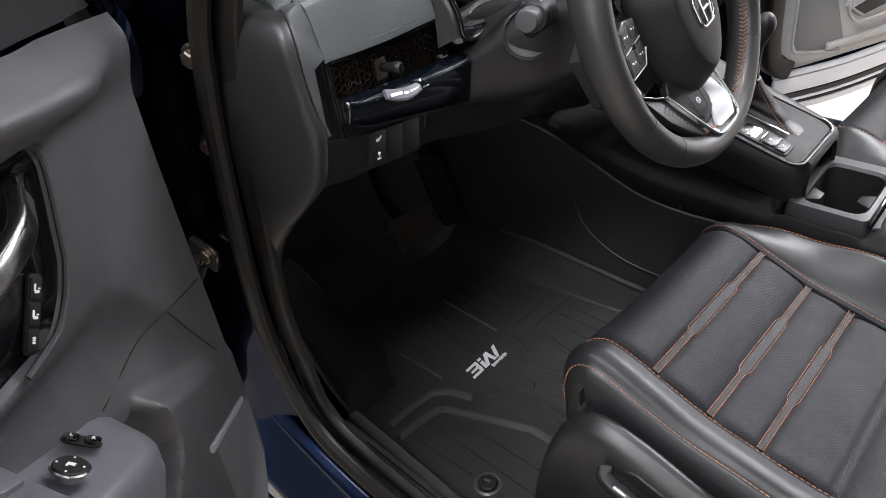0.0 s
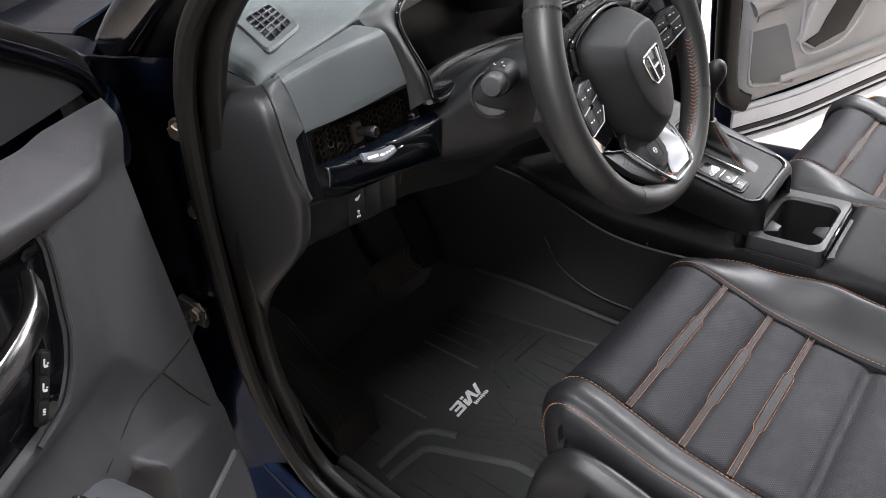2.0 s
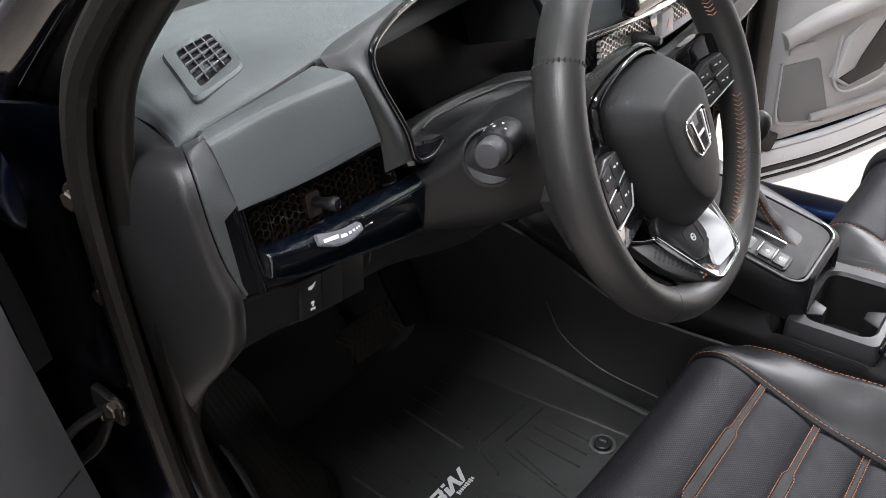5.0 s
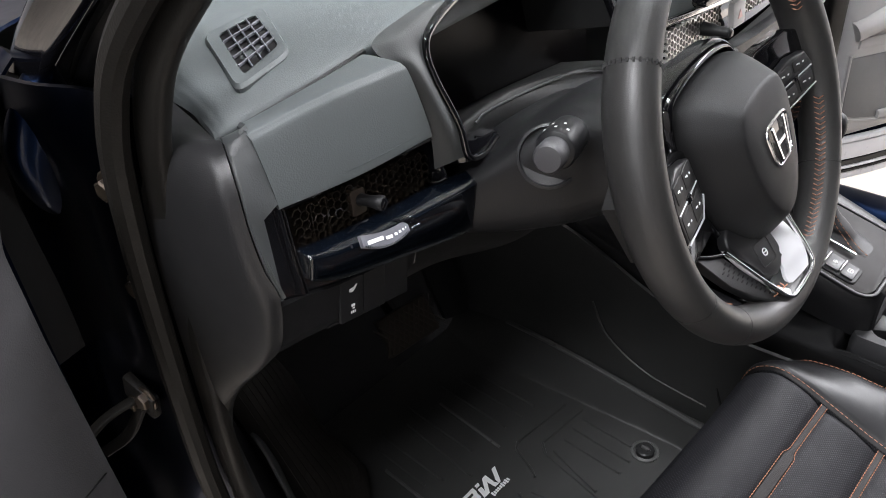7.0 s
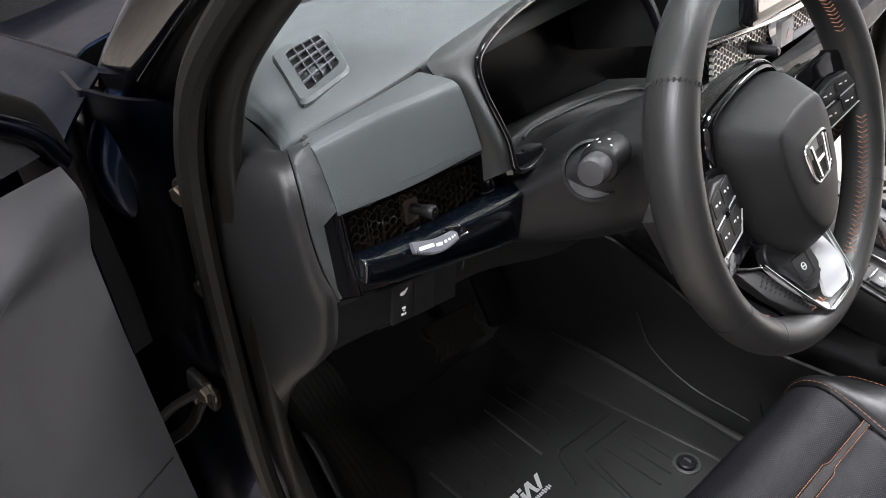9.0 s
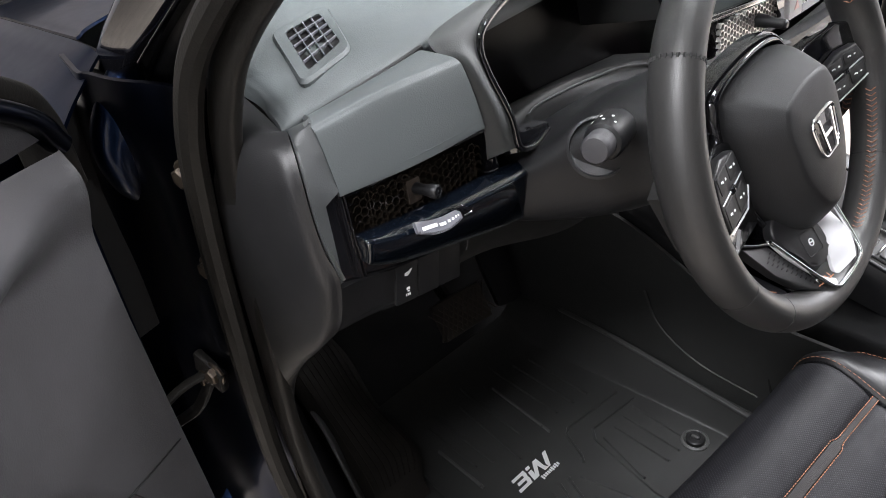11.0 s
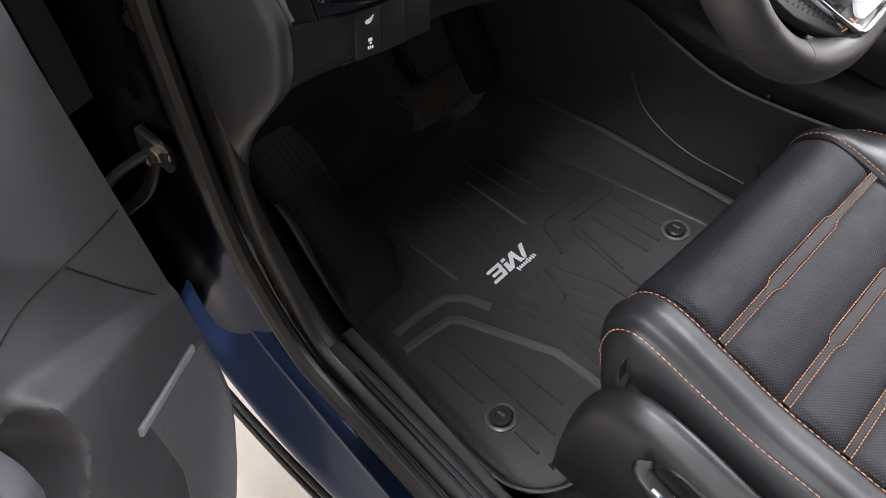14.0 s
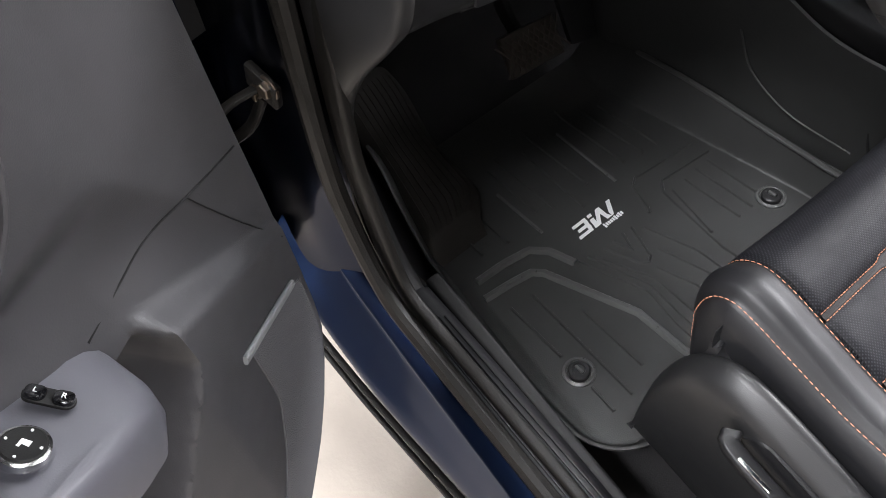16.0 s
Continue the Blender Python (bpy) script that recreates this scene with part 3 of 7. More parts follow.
VM = axes(VO, (1, 0, 0.02), (-0.05, -0.07, 1))
bm = bmesh.new()
o1, o2, i1 = soften(FRAME, 0.014), soften([(x * 0.94, y * 0.94) for x, y in FRAME], 0.013), soften(HOLE, 0.006)
h2 = soften([(x * 1.10, y * 1.10) for x, y in HOLE], 0.007)
skin(bm, [[VM @ Vector((x, y, z)) for x, y in o] for o, z in ((o1, -0.006), (o1, 0.0016), (o2, 0.0045), (h2, 0.0042), (i1, 0.0036), (i1, 0.0020))], closed_u=True)
vent = part("vent_frame", bm, SOFT, dash, "raised corner vent surround")
# The pad is not cut: a dark plate draws the opening's shade.
bm = bmesh.new()
prism(bm, i1, 0.001, VM @ Matrix.Translation((0, 0, 0.0006)))
part("vent_shade_plate", bm, SCREEN, vent, "dark plate for the shaded vent opening")
for along in (0, 1):
    for i in range(1, 4 if along else 5):
        f = i / (4 if along else 5)
        a, b, c, d = (Vector((*q, 0.0032)) for q in HOLE)
        p, q = (a.lerp(d, f), b.lerp(c, f)) if not along else (a.lerp(b, f), d.lerp(c, f))
        bm = bmesh.new()
        sweep(bm, rounded(0.0012, 0.0030, 0.0004, 2), [VM @ p, VM @ q])
        part("slat", bm, SWITCHGREY, vent)

# closed core of the dash behind its panels
bm = bmesh.new()
box(bm, (0.27, 0.955, 0.945), (0.88, 0.02, 0.27), bevel=0.004)
part("core", bm, HARD_DARK, dash, "black inner wall of the dash")
# dark joint between the dash top and the padded panel
bm = bmesh.new()
sweep(bm, circle(0.0028, 8), spline([(-0.700, 0.8265, 1.101), (-0.670, 0.8265, 1.105), (-0.635, 0.8275, 1.108), (-0.590, 0.834, 1.110), (-0.560, 0.840, 1.111)], 24))
part("joint", bm, HARD_DARK, dash, "dark joint line")

# padded panel before the driver
bm = bmesh.new()
rows = [[(-0.703, 0.829, 1.098), (-0.635, 0.826, 1.106), (-0.573, 0.831, 1.110)],
        [(-0.704, 0.826, 1.104), (-0.636, 0.823, 1.111), (-0.571, 0.827, 1.115)],
        [(-0.711, 0.806, 1.107), (-0.640, 0.800, 1.1135), (-0.557, 0.806, 1.109)],
        [(-0.712, 0.800, 1.105), (-0.640, 0.794, 1.111), (-0.553, 0.800, 1.105)],
        [(-0.712, 0.796, 1.100), (-0.639, 0.790, 1.104), (-0.551, 0.796, 1.098)],
        [(-0.711, 0.790, 1.078), (-0.636, 0.784, 1.078), (-0.547, 0.789, 1.072)],
        [(-0.710, 0.785, 1.052), (-0.632, 0.779, 1.048), (-0.543, 0.784, 1.043)],
        [(-0.710, 0.787, 1.048), (-0.632, 0.781, 1.044), (-0.543, 0.786, 1.039)],
        [(-0.710, 0.800, 1.046), (-0.632, 0.794, 1.042), (-0.543, 0.799, 1.037)]]
sheet(bm, net(rows, 30, 60), 0.008)
part("padded_panel", bm, SOFT, dash, "light grey-green padded panel with grained skin")
# flat chamfer at the end of the dash, stepping outwards round the vent opening
CAP_EDGE = [(-0.7195, 0.831, 1.0985), (-0.7215, 0.8205, 1.1020), (-0.729, 0.804, 1.0955), (-0.735, 0.791, 1.077), (-0.738, 0.7832, 1.042), (-0.736, 0.7796, 1.010), (-0.729, 0.7783, 0.9765)]
CHAMFER = [(-0.7035, 0.831, 1.1005), (-0.7050, 0.8215, 1.1040), (-0.7110, 0.8035, 1.1085), (-0.7115, 0.7935, 1.0865), (-0.7105, 0.7865, 1.0600), (-0.7105, 0.7840, 1.0520), (-0.7252, 0.7840, 1.0495), (-0.7250, 0.7835, 1.015), (-0.7245, 0.7835, 0.9715)]
bm = bmesh.new()
outer = spline(CAP_EDGE, 61)


def along(line, f):
    """The place at a share f of a broken line, by its height."""
    z = line[0][2] + (line[-1][2] - line[0][2]) * f
    for a, b in zip(line, line[1:]):
        if a[2] >= z >= b[2]:
            return Vector(a).lerp(Vector(b), (a[2] - z) / max(1e-6, a[2] - b[2]))
    return Vector(line[0])


low_edge = [CHAMFER[2], *CHAMFER[3:]]
rows = []
for i, p in enumerate(outer):
    if i < 7:
        continue
    f = i / 60
    q = Vector(CHAMFER[0]).lerp(Vector(CHAMFER[1]), f / 0.10) if f < 0.10 else Vector(CHAMFER[1]).lerp(Vector(CHAMFER[2]), (f - 0.10) / 0.15) if f < 0.25 else along(low_edge, (f - 0.25) / 0.75)
    face = (q - p).cross(Vector((0, 0, 1))).normalized()
    roll = Vector((0.001, 0.0035, -0.001))
    rows.append([p + roll, p + roll * 0.35 + (q - p) * 0.03, p.lerp(q, 0.10), p.lerp(q, 0.35), p.lerp(q, 0.7), q, q + Vector((0.0006, 0.005, 0))])
sheet(bm, rows, 0.004)
part("end_frame", bm, ENDSKIN, dash, "dark grey grained end frame of the dash")
# side cap facing the door opening
bm = bmesh.new()
e = [Vector(q) + Vector((-0.0008, 0.0022, -0.0012)) for q in CAP_EDGE]
rows = [[(-0.700, 0.925, 1.098), (-0.715, 0.940, 1.090), (-0.730, 0.955, 1.08), (-0.742, 0.965, 1.06)],
        [(-0.7150, 0.862, 1.1000), (-0.726, 0.880, 1.097), (-0.738, 0.905, 1.09), (-0.747, 0.925, 1.075)],
        [e[0], (-0.730, 0.852, 1.099), (-0.742, 0.880, 1.093), (-0.749, 0.91, 1.08)],
        [e[1], (-0.735, 0.836, 1.098), (-0.747, 0.862, 1.090), (-0.752, 0.90, 1.075)],
        [e[2], (-0.7425, 0.815, 1.089), (-0.753, 0.845, 1.075), (-0.756, 0.905, 1.05)],
        [e[3], (-0.7485, 0.802, 1.067), (-0.757, 0.84, 1.048), (-0.758, 0.91, 1.02)],
        [e[4], (-0.7505, 0.795, 1.030), (-0.758, 0.84, 1.012), (-0.758, 0.915, 0.99)],
        [e[5], (-0.749, 0.792, 0.998), (-0.757, 0.84, 0.980), (-0.758, 0.92, 0.955)],
        [e[6], (-0.744, 0.794, 0.955), (-0.754, 0.85, 0.93), (-0.757, 0.925, 0.90)],
        [(-0.729, 0.800, 0.915), (-0.742, 0.822, 0.890), (-0.750, 0.87, 0.86), (-0.756, 0.93, 0.82)],
        [(-0.729, 0.850, 0.862), (-0.738, 0.870, 0.835), (-0.745, 0.90, 0.80), (-0.754, 0.935, 0.75)]]
sheet(bm, net(rows, 24, 70), 0.005)
part("side_cap", bm, CAPSKIN, dash, "black curved dash end cap")
# Lower run of the cap, given a darker black for its shade.
bm = bmesh.new()
rows = [[(-0.729, 0.850, 0.862), (-0.738, 0.870, 0.835), (-0.745, 0.90, 0.80), (-0.754, 0.935, 0.75)],
        [(-0.722, 0.905, 0.825), (-0.730, 0.915, 0.785), (-0.739, 0.925, 0.735), (-0.753, 0.938, 0.67)],
        [(-0.710, 0.985, 0.790), (-0.718, 0.970, 0.72), (-0.730, 0.955, 0.65), (-0.752, 0.935, 0.58)],
        [(-0.702, 1.060, 0.760), (-0.708, 1.02, 0.66), (-0.722, 0.965, 0.57), (-0.750, 0.915, 0.51)]]
sheet(bm, net(rows, 24, 30), 0.005)
part("footwell_trim", bm, HARD_DARK, dash, "black trim running down into the footwell, darkened for shade")

# driver's air vent: a gloss black surround with a deep opening, honeycomb and knob
bm = bmesh.new()
box(bm, (-0.625, 0.815, 1.000), (0.205, 0.006, 0.110), bevel=0.001)
bezel = part("vent_surround", bm, GLOSS, dash, "piano black vent surround")
bm = bmesh.new()
sheet(bm, net([[(-0.7265, 0.7885, 1.0490), (-0.716, 0.7885, 1.0490), (-0.7062, 0.7885, 1.0490), (-0.7050, 0.812, 1.0490)],
               [(-0.7262, 0.7885, 1.010), (-0.715, 0.7885, 1.009), (-0.7036, 0.7885, 1.008), (-0.7024, 0.812, 1.008)],
               [(-0.7260, 0.7885, 0.966), (-0.712, 0.7885, 0.961), (-0.6990, 0.7885, 0.957), (-0.6980, 0.812, 0.957)]], 24, 12), 0.004)
part("flange", bm, GLOSS, bezel, "flat piano black end flange")
bm = bmesh.new()
sweep(bm, rounded(0.0016, 0.003, 0.0006, 3), [Vector(q) for q in ((-0.7052, 0.7880, 1.0485), (-0.7030, 0.7880, 1.008), (-0.6984, 0.7880, 0.958))], up=(0, 1, 0))
part("flange_edge", bm, GLOSS, bezel, "bright edge of the flange")
bm = bmesh.new()
sheet(bm, net([[(-0.706, 0.788, 1.047), (-0.64, 0.788, 1.0425), (-0.5325, 0.789, 1.0355)], [(-0.706, 0.800, 1.041), (-0.64, 0.800, 1.036), (-0.5325, 0.800, 1.029)], [(-0.706, 0.815, 1.040), (-0.64, 0.815, 1.035), (-0.5325, 0.815, 1.028)]], 14, 8), 0.003)
part("upper_lip", bm, GLOSS, bezel, "piano black upper lip")
bm = bmesh.new()
sheet(bm, net([[(-0.5335, 0.790, 1.037), (-0.530, 0.786, 1.000), (-0.52, 0.785, 0.962)], [(-0.5405, 0.8125, 1.037), (-0.538, 0.8125, 1.000), (-0.53, 0.8125, 0.962)]], 14, 6), 0.003)
part("inner_cheek", bm, GLOSS, bezel, "piano black inner cheek")
bm = bmesh.new()
sheet(bm, net([[(-0.701, 0.7905, 0.998), (-0.60, 0.790, 0.990), (-0.47, 0.790, 0.978)], [(-0.700, 0.7905, 0.957), (-0.60, 0.7915, 0.936), (-0.47, 0.7945, 0.915)]], 20, 6), 0.003)
part("apron", bm, GLOSS, bezel, "piano black apron under the bar")


def honeycomb(b, m, w, h, cell, wall=0.0011, depth=0.006):
    """A mesh of hexagonal cells in the x, y plane."""
    nx, ny = int(w / (cell * 1.5)) + 1, int(h / (cell * 1.732)) + 1
    for i in range(nx):
        for j in range(ny):
            cx = -w / 2 + cell * 1.5 * i
            cy = -h / 2 + cell * 1.732 * (j + 0.5 * (i % 2))
            if abs(cy) > h / 2:
                continue
            for k in range(3):
                a = radians(60 * k)
                p, q = Vector((cx + cell * math.cos(a), cy + cell * math.sin(a), 0)), Vector((cx + cell * math.cos(a + radians(60)), cy + cell * math.sin(a + radians(60)), 0))
                d = (q - p).normalized()
                s = Vector((-d.y, d.x, 0)) * wall / 2
                z = Vector((0, 0, depth))
                v = [b.verts.new(m @ o) for o in (p - s, q - s, q + s, p + s, p - s + z, q - s + z, q + s + z, p + s + z)]
                for f in ((4, 5, 6, 7), (0, 1, 5, 4), (2, 3, 7, 6)):
                    b.faces.new([v[o] for o in f])


MESHMAT = surface("gloss_black_mesh", (0.03, 0.024, 0.018), 0.16, 0.55, coat=0.6)
HMAT = axes((-0.6125, 0.8035, 1.0055), (1, 0.0, -0.075), (0, -1, 0.10))
bm = bmesh.new()
honeycomb(bm, HMAT, 0.150, 0.034, 0.0046)
part("honeycomb", bm, MESHMAT, bezel, "fine black honeycomb grille")
for x in (-0.062, -0.046):
    bm = bmesh.new()
    box(bm, HMAT @ Vector((x, 0, 0.004)), (0.0009, 0.036, 0.006), HMAT.to_3x3(), 0)
    part("fin", bm, MESHMAT, bezel, "thin upright vane")
bm = bmesh.new()
prism(bm, rounded(0.017, 0.024, 0.003, 4, -0.012, 0.001), 0.007, HMAT, 0.0015, 2)
part("knob_seat", bm, surface("dark_brown_plastic", (0.020, 0.013, 0.008), 0.5), bezel, "dark brown knob seat")
bm = bmesh.new()
lathe(bm, [(0.0055, 0), (0.0055, 0.006), (0.0050, 0.010), (0.0056, 0.016), (0.0066, 0.020), (0.0068, 0.0245), (0.0058, 0.0262)], axes((-0.623, 0.800, 1.0095), (1, 0, 0), (0.30, -1, 0.02)), 24)
tip = part("vent_knob", bm, HARD, bezel, "small black vent knob")
bm = bmesh.new()
lathe(bm, [(0.0056, 0.0264), (0.0046, 0.0272), (0.002, 0.0274)], axes((-0.623, 0.800, 1.0095), (1, 0, 0), (0.30, -1, 0.02)), 20)
part("knob_cap", bm, GLOSS, tip, "glossy end of the knob")
# trim bar below the vent: a reflecting upper face rolling over to a deep dark front
STATIONS = [(-0.7005, 0.790, 1.0030, 0.7790, 1.0015, 0.7800, 0.984, 0.0012), (-0.6985, 0.788, 1.0045, 0.7722, 1.0035, 0.7755, 0.977, 0.003), (-0.672, 0.786, 1.0010, 0.7690, 0.9965, 0.7745, 0.964, 0.004),
            (-0.635, 0.786, 0.9965, 0.7672, 0.9915, 0.7735, 0.954, 0.004), (-0.595, 0.786, 0.9925, 0.7665, 0.9880, 0.7730, 0.945, 0.004), (-0.550, 0.786, 0.9895, 0.7668, 0.9840, 0.7735, 0.934, 0.004),
            (-0.510, 0.786, 0.9855, 0.7685, 0.9805, 0.7755, 0.925, 0.004), (-0.482, 0.787, 0.9820, 0.7725, 0.9785, 0.7790, 0.922, 0.004), (-0.466, 0.788, 0.9775, 0.7780, 0.9745, 0.7830, 0.927, 0.003), (-0.457, 0.790, 0.9700, 0.7840, 0.9680, 0.7870, 0.936, 0.002), (-0.452, 0.791, 0.9620, 0.7885, 0.9600, 0.7900, 0.947, 0.001)]


def bar_row(x, yb, zb, yc, zc, yl, zl, r):
    return [(x, yb + 0.006, zb - 0.002), (x, yb, zb), (x, (yb + yc) / 2, (zb + zc) / 2 + 0.0012), (x, yc + r * 0.8, zc + r * 0.25), (x, yc + r * 0.15, zc - r * 0.35), (x, yc - 0.0002, zc - r * 1.1),
            (x, yc * 0.6 + yl * 0.4 - 0.0012, zc * 0.55 + zl * 0.45), (x, yl, zl + 0.003), (x, yl + 0.004, zl), (x, yl + 0.014, zl + 0.001)]


bm = bmesh.new()
rows = net([bar_row(*q) for q in STATIONS], 40, 90)
skin(bm, rows, closed_u=True, cap=True)
bar = part("trim_bar", bm, BAR, dash, "glossy blue-black trim bar")
# thumb wheel let into the bar, with its graduated scale
DM = axes((-0.6315, 0.7635, 0.9915), (1, 0.0, -0.23), (0.05, -0.86, 0.55))


def crescent(y0, y1, x0, x1, sag, n=16):
    top = [(x0 + (x1 - x0) * i / n, y1 - sag * 0.45 * math.sin(math.pi * i / n)) for i in range(n + 1)]
    low = [(x0 + (x1 - x0) * i / n, y0 - sag * math.sin(math.pi * i / n)) for i in range(n, -1, -1)]
    return low[::-1] + top[::-1]


bm = bmesh.new()
prism(bm, crescent(-0.0045, 0.0055, -0.025, 0.026, 0.0062), 0.0045, DM, 0.001, 2)
dial = part("vent_wheel", bm, SWITCHGREY, bar, "grey knurled vent wheel")
bm = bmesh.new()
for x0, x1, h in ((-0.020, -0.0035, 0.0022), (-0.001, 0.006, 0.0019), (0.0085, 0.0115, 0.0016), (0.0135, 0.0160, 0.0015), (0.018, 0.0196, 0.0014), (0.0212, 0.0222, 0.0013)):
    yc = -0.0005 - 0.0042 * math.sin(math.pi * ((x0 + x1) / 2 + 0.025) / 0.051) + 0.0012
    prism(bm, rounded(x1 - x0, h * 1.5, 0.0005, 3, (x0 + x1) / 2, yc), 0.0004, DM @ Matrix.Translation((0, 0, 0.0046)))
part("vent_scale", bm, MARK, dial, "white graduated marks")
bm = bmesh.new()
for i in range(24):
    x = -0.023 + 0.002 * i
    box(bm, DM @ Vector((x, -0.0036 - 0.0060 * math.sin(math.pi * (x + 0.025) / 0.051), 0.0046)), (0.0009, 0.0018, 0.0006), DM.to_3x3(), 0)
part("knurling", bm, CHROME, dial, "fine bright knurling")
bm = bmesh.new()
prism(bm, [(0.014, 0.006), (0.030, 0.006), (0.037, -0.001), (0.028, -0.002), (0.022, 0.002)], 0.006, DM @ Matrix.Translation((0, 0.002, -0.001)), 0.001, 2)
part("wheel_notch", bm, GLOSS, bar, "black notch beside the wheel")
bm = bmesh.new()
box(bm, DM @ Vector((0.0325, -0.0020, 0.0050)), (0.0095, 0.0018, 0.0018), DM.to_3x3() @ Matrix.Rotation(0.12, 3, "Z"), 0.0006)
part("clip", bm, CHROME, bar, "bright chrome clip")
bm = bmesh.new()
box(bm, (-0.6995, 0.7745, 0.9985), (0.0022, 0.0045, 0.0075), bevel=0.0008)
part("end_clip", bm, CHROME, bar, "bright end of the bar")
# Fine chrome thread added to draw a glint at the vent's corner.
bm = bmesh.new()
sweep(bm, circle(0.0011, 6), spline([(-0.545, 0.788, 0.9925), (-0.538, 0.786, 0.9905), (-0.528, 0.786, 0.9895)], 8))
part("corner_glint", bm, CHROME, bezel, "chrome thread drawn as a corner glint")

# lower switch panel with a rounded free corner
def low_row(f):
    top = spline([(-0.7285, 0.7815, 0.9685), (-0.700, 0.7855, 0.9605), (-0.665, 0.7875, 0.9495), (-0.615, 0.7895, 0.9385), (-0.5665, 0.7935, 0.935)], 33)
    low = spline([(-0.7285, 0.800, 0.908), (-0.703, 0.7930, 0.911), (-0.673, 0.7915, 0.9065), (-0.618, 0.7930, 0.8945), (-0.5725, 0.7955, 0.899)], 33)
    row = [a.lerp(b, f) for a, b in zip(top, low)]
    for i, q in enumerate(row):
        k = max(0.0, (i - 24) / 8)
        q.z += 0.016 * k * k * f * f * f
        q.y += 0.004 * ramp(0.8, 1.0, f)
    return row


bm = bmesh.new()
sheet(bm, [low_row(f) for f in (0, 0.1, 0.25, 0.4, 0.55, 0.7, 0.8, 0.88, 0.94, 1.0)], 0.010, (0.0, 1, 0.15))
low = part("switch_panel", bm, HARD, dash, "black lower switch panel")
bm = bmesh.new()
edge_path = low_row(1.0)[14:] + [low_row(f)[-1] for f in (0.8, 0.6, 0.4, 0.15)]
sweep(bm, circle(0.0013, 6), spline(edge_path, 50), up=(0, 1, 0))
part("panel_rim", bm, SEATPLASTIC, low, "thin smooth rim of the panel")
SP = axes((-0.6425, 0.7880, 0.9250), (1, 0.035, -0.20), (0.03, -1, 0.04))
for i, (x, w) in enumerate(((-0.0145, 0.0270), (0.0135, 0.0270), (0.0430, 0.0300))):
    bm = bmesh.new()
    prism(bm, rounded(w, 0.040, 0.0016, 3, x, 0), 0.0030, SP @ Matrix.Translation((0, 0.0, -0.0020 - 0.0012 * (i == 2))), 0.0006, 2)
    sw = part("switch", bm, HARD, low, "black push switch with white symbols" if i == 0 else "blank black switch cover")
    if i == 0:
        bm = bmesh.new()
        sm = SP @ Matrix.Translation((x + 0.001, 0, 0.0011))
        prism(bm, [(-0.0044, 0.0085), (-0.0010, 0.0075), (0.0022, 0.0095), (0.0052, 0.0135), (0.0040, 0.0140), (0.0010, 0.0120), (-0.0040, 0.0112)], 0.0004, sm)
        prism(bm, rounded(0.0042, 0.0026, 0.0008, 3, 0, -0.0058), 0.0004, sm)
        prism(bm, rounded(0.0024, 0.0014, 0.0004, 3, 0.0004, -0.0086), 0.0004, sm)
        for k in range(3):
            prism(bm, rounded(0.0014, 0.0026, 0.0005, 3, -0.0022 + 0.0022 * k, -0.0122), 0.0004, sm)
        part("symbol", bm, MARK, sw, "white symbols")
# knee panel, running from the switch panel to the tunnel
bm = bmesh.new()
rows = [[(-0.59, 0.795, 0.95), (-0.50, 0.790, 0.945), (-0.40, 0.775, 0.90), (-0.28, 0.80, 0.90), (-0.16, 0.80, 0.92)],
        [(-0.60, 0.815, 0.90), (-0.50, 0.815, 0.885), (-0.40, 0.80, 0.855), (-0.28, 0.815, 0.84), (-0.16, 0.80, 0.85)],
        [(-0.68, 0.86, 0.875), (-0.52, 0.87, 0.85), (-0.40, 0.86, 0.82), (-0.28, 0.86, 0.79), (-0.16, 0.82, 0.77)],
        [(-0.70, 1.0, 0.86), (-0.52, 1.0, 0.83), (-0.40, 1.0, 0.80), (-0.28, 1.0, 0.77), (-0.16, 0.95, 0.74)],
        [(-0.70, 1.2, 0.84), (-0.52, 1.2, 0.82), (-0.40, 1.2, 0.80), (-0.28, 1.2, 0.77), (-0.16, 1.15, 0.74)]]
sheet(bm, net(rows, 40, 40), 0.006)
part("knee_panel", bm, HARD_DARK, dash, "black lower dash panel")

# instrument hood and display
bm = bmesh.new()
OUTER = [(-0.535, 0.792, 1.000), (-0.541, 0.789, 1.040), (-0.553, 0.802, 1.098), (-0.562, 0.822, 1.114), (-0.545, 0.836, 1.122), (-0.46, 0.852, 1.128), (-0.373, 0.868, 1.131), (-0.27, 0.872, 1.128), (-0.215, 0.845, 1.11), (-0.205, 0.81, 1.05)]
RIMLINE = [(-0.508, 0.775, 1.008), (-0.512, 0.781, 1.040), (-0.522, 0.797, 1.085), (-0.520, 0.806, 1.108), (-0.503, 0.812, 1.122), (-0.45, 0.824, 1.134), (-0.383, 0.832, 1.139), (-0.30, 0.826, 1.133), (-0.255, 0.805, 1.10), (-0.24, 0.785, 1.05)]
mid = [tuple((Vector(a) * 0.5 + Vector(b) * 0.5 + Vector((-0.003 if a[0] < -0.5 else 0, -0.006, 0.004)))) for a, b in zip(OUTER, RIMLINE)]
sheet(bm, net([OUTER, mid, RIMLINE], 70, 12), 0.004)
hood = part("instrument_hood", bm, HOODSKIN, dash, "grey-green instrument hood", 50)
bm = bmesh.new()
sweep(bm, rounded(0.006, 0.009, 0.002, 4), spline([(-0.458, 0.782, 1.004), (-0.485, 0.776, 1.000)] + RIMLINE, 90), up=(0, 1, 0))
part("hood_rim", bm, GLOSS, hood, "thin glossy black rim")
bm = bmesh.new()
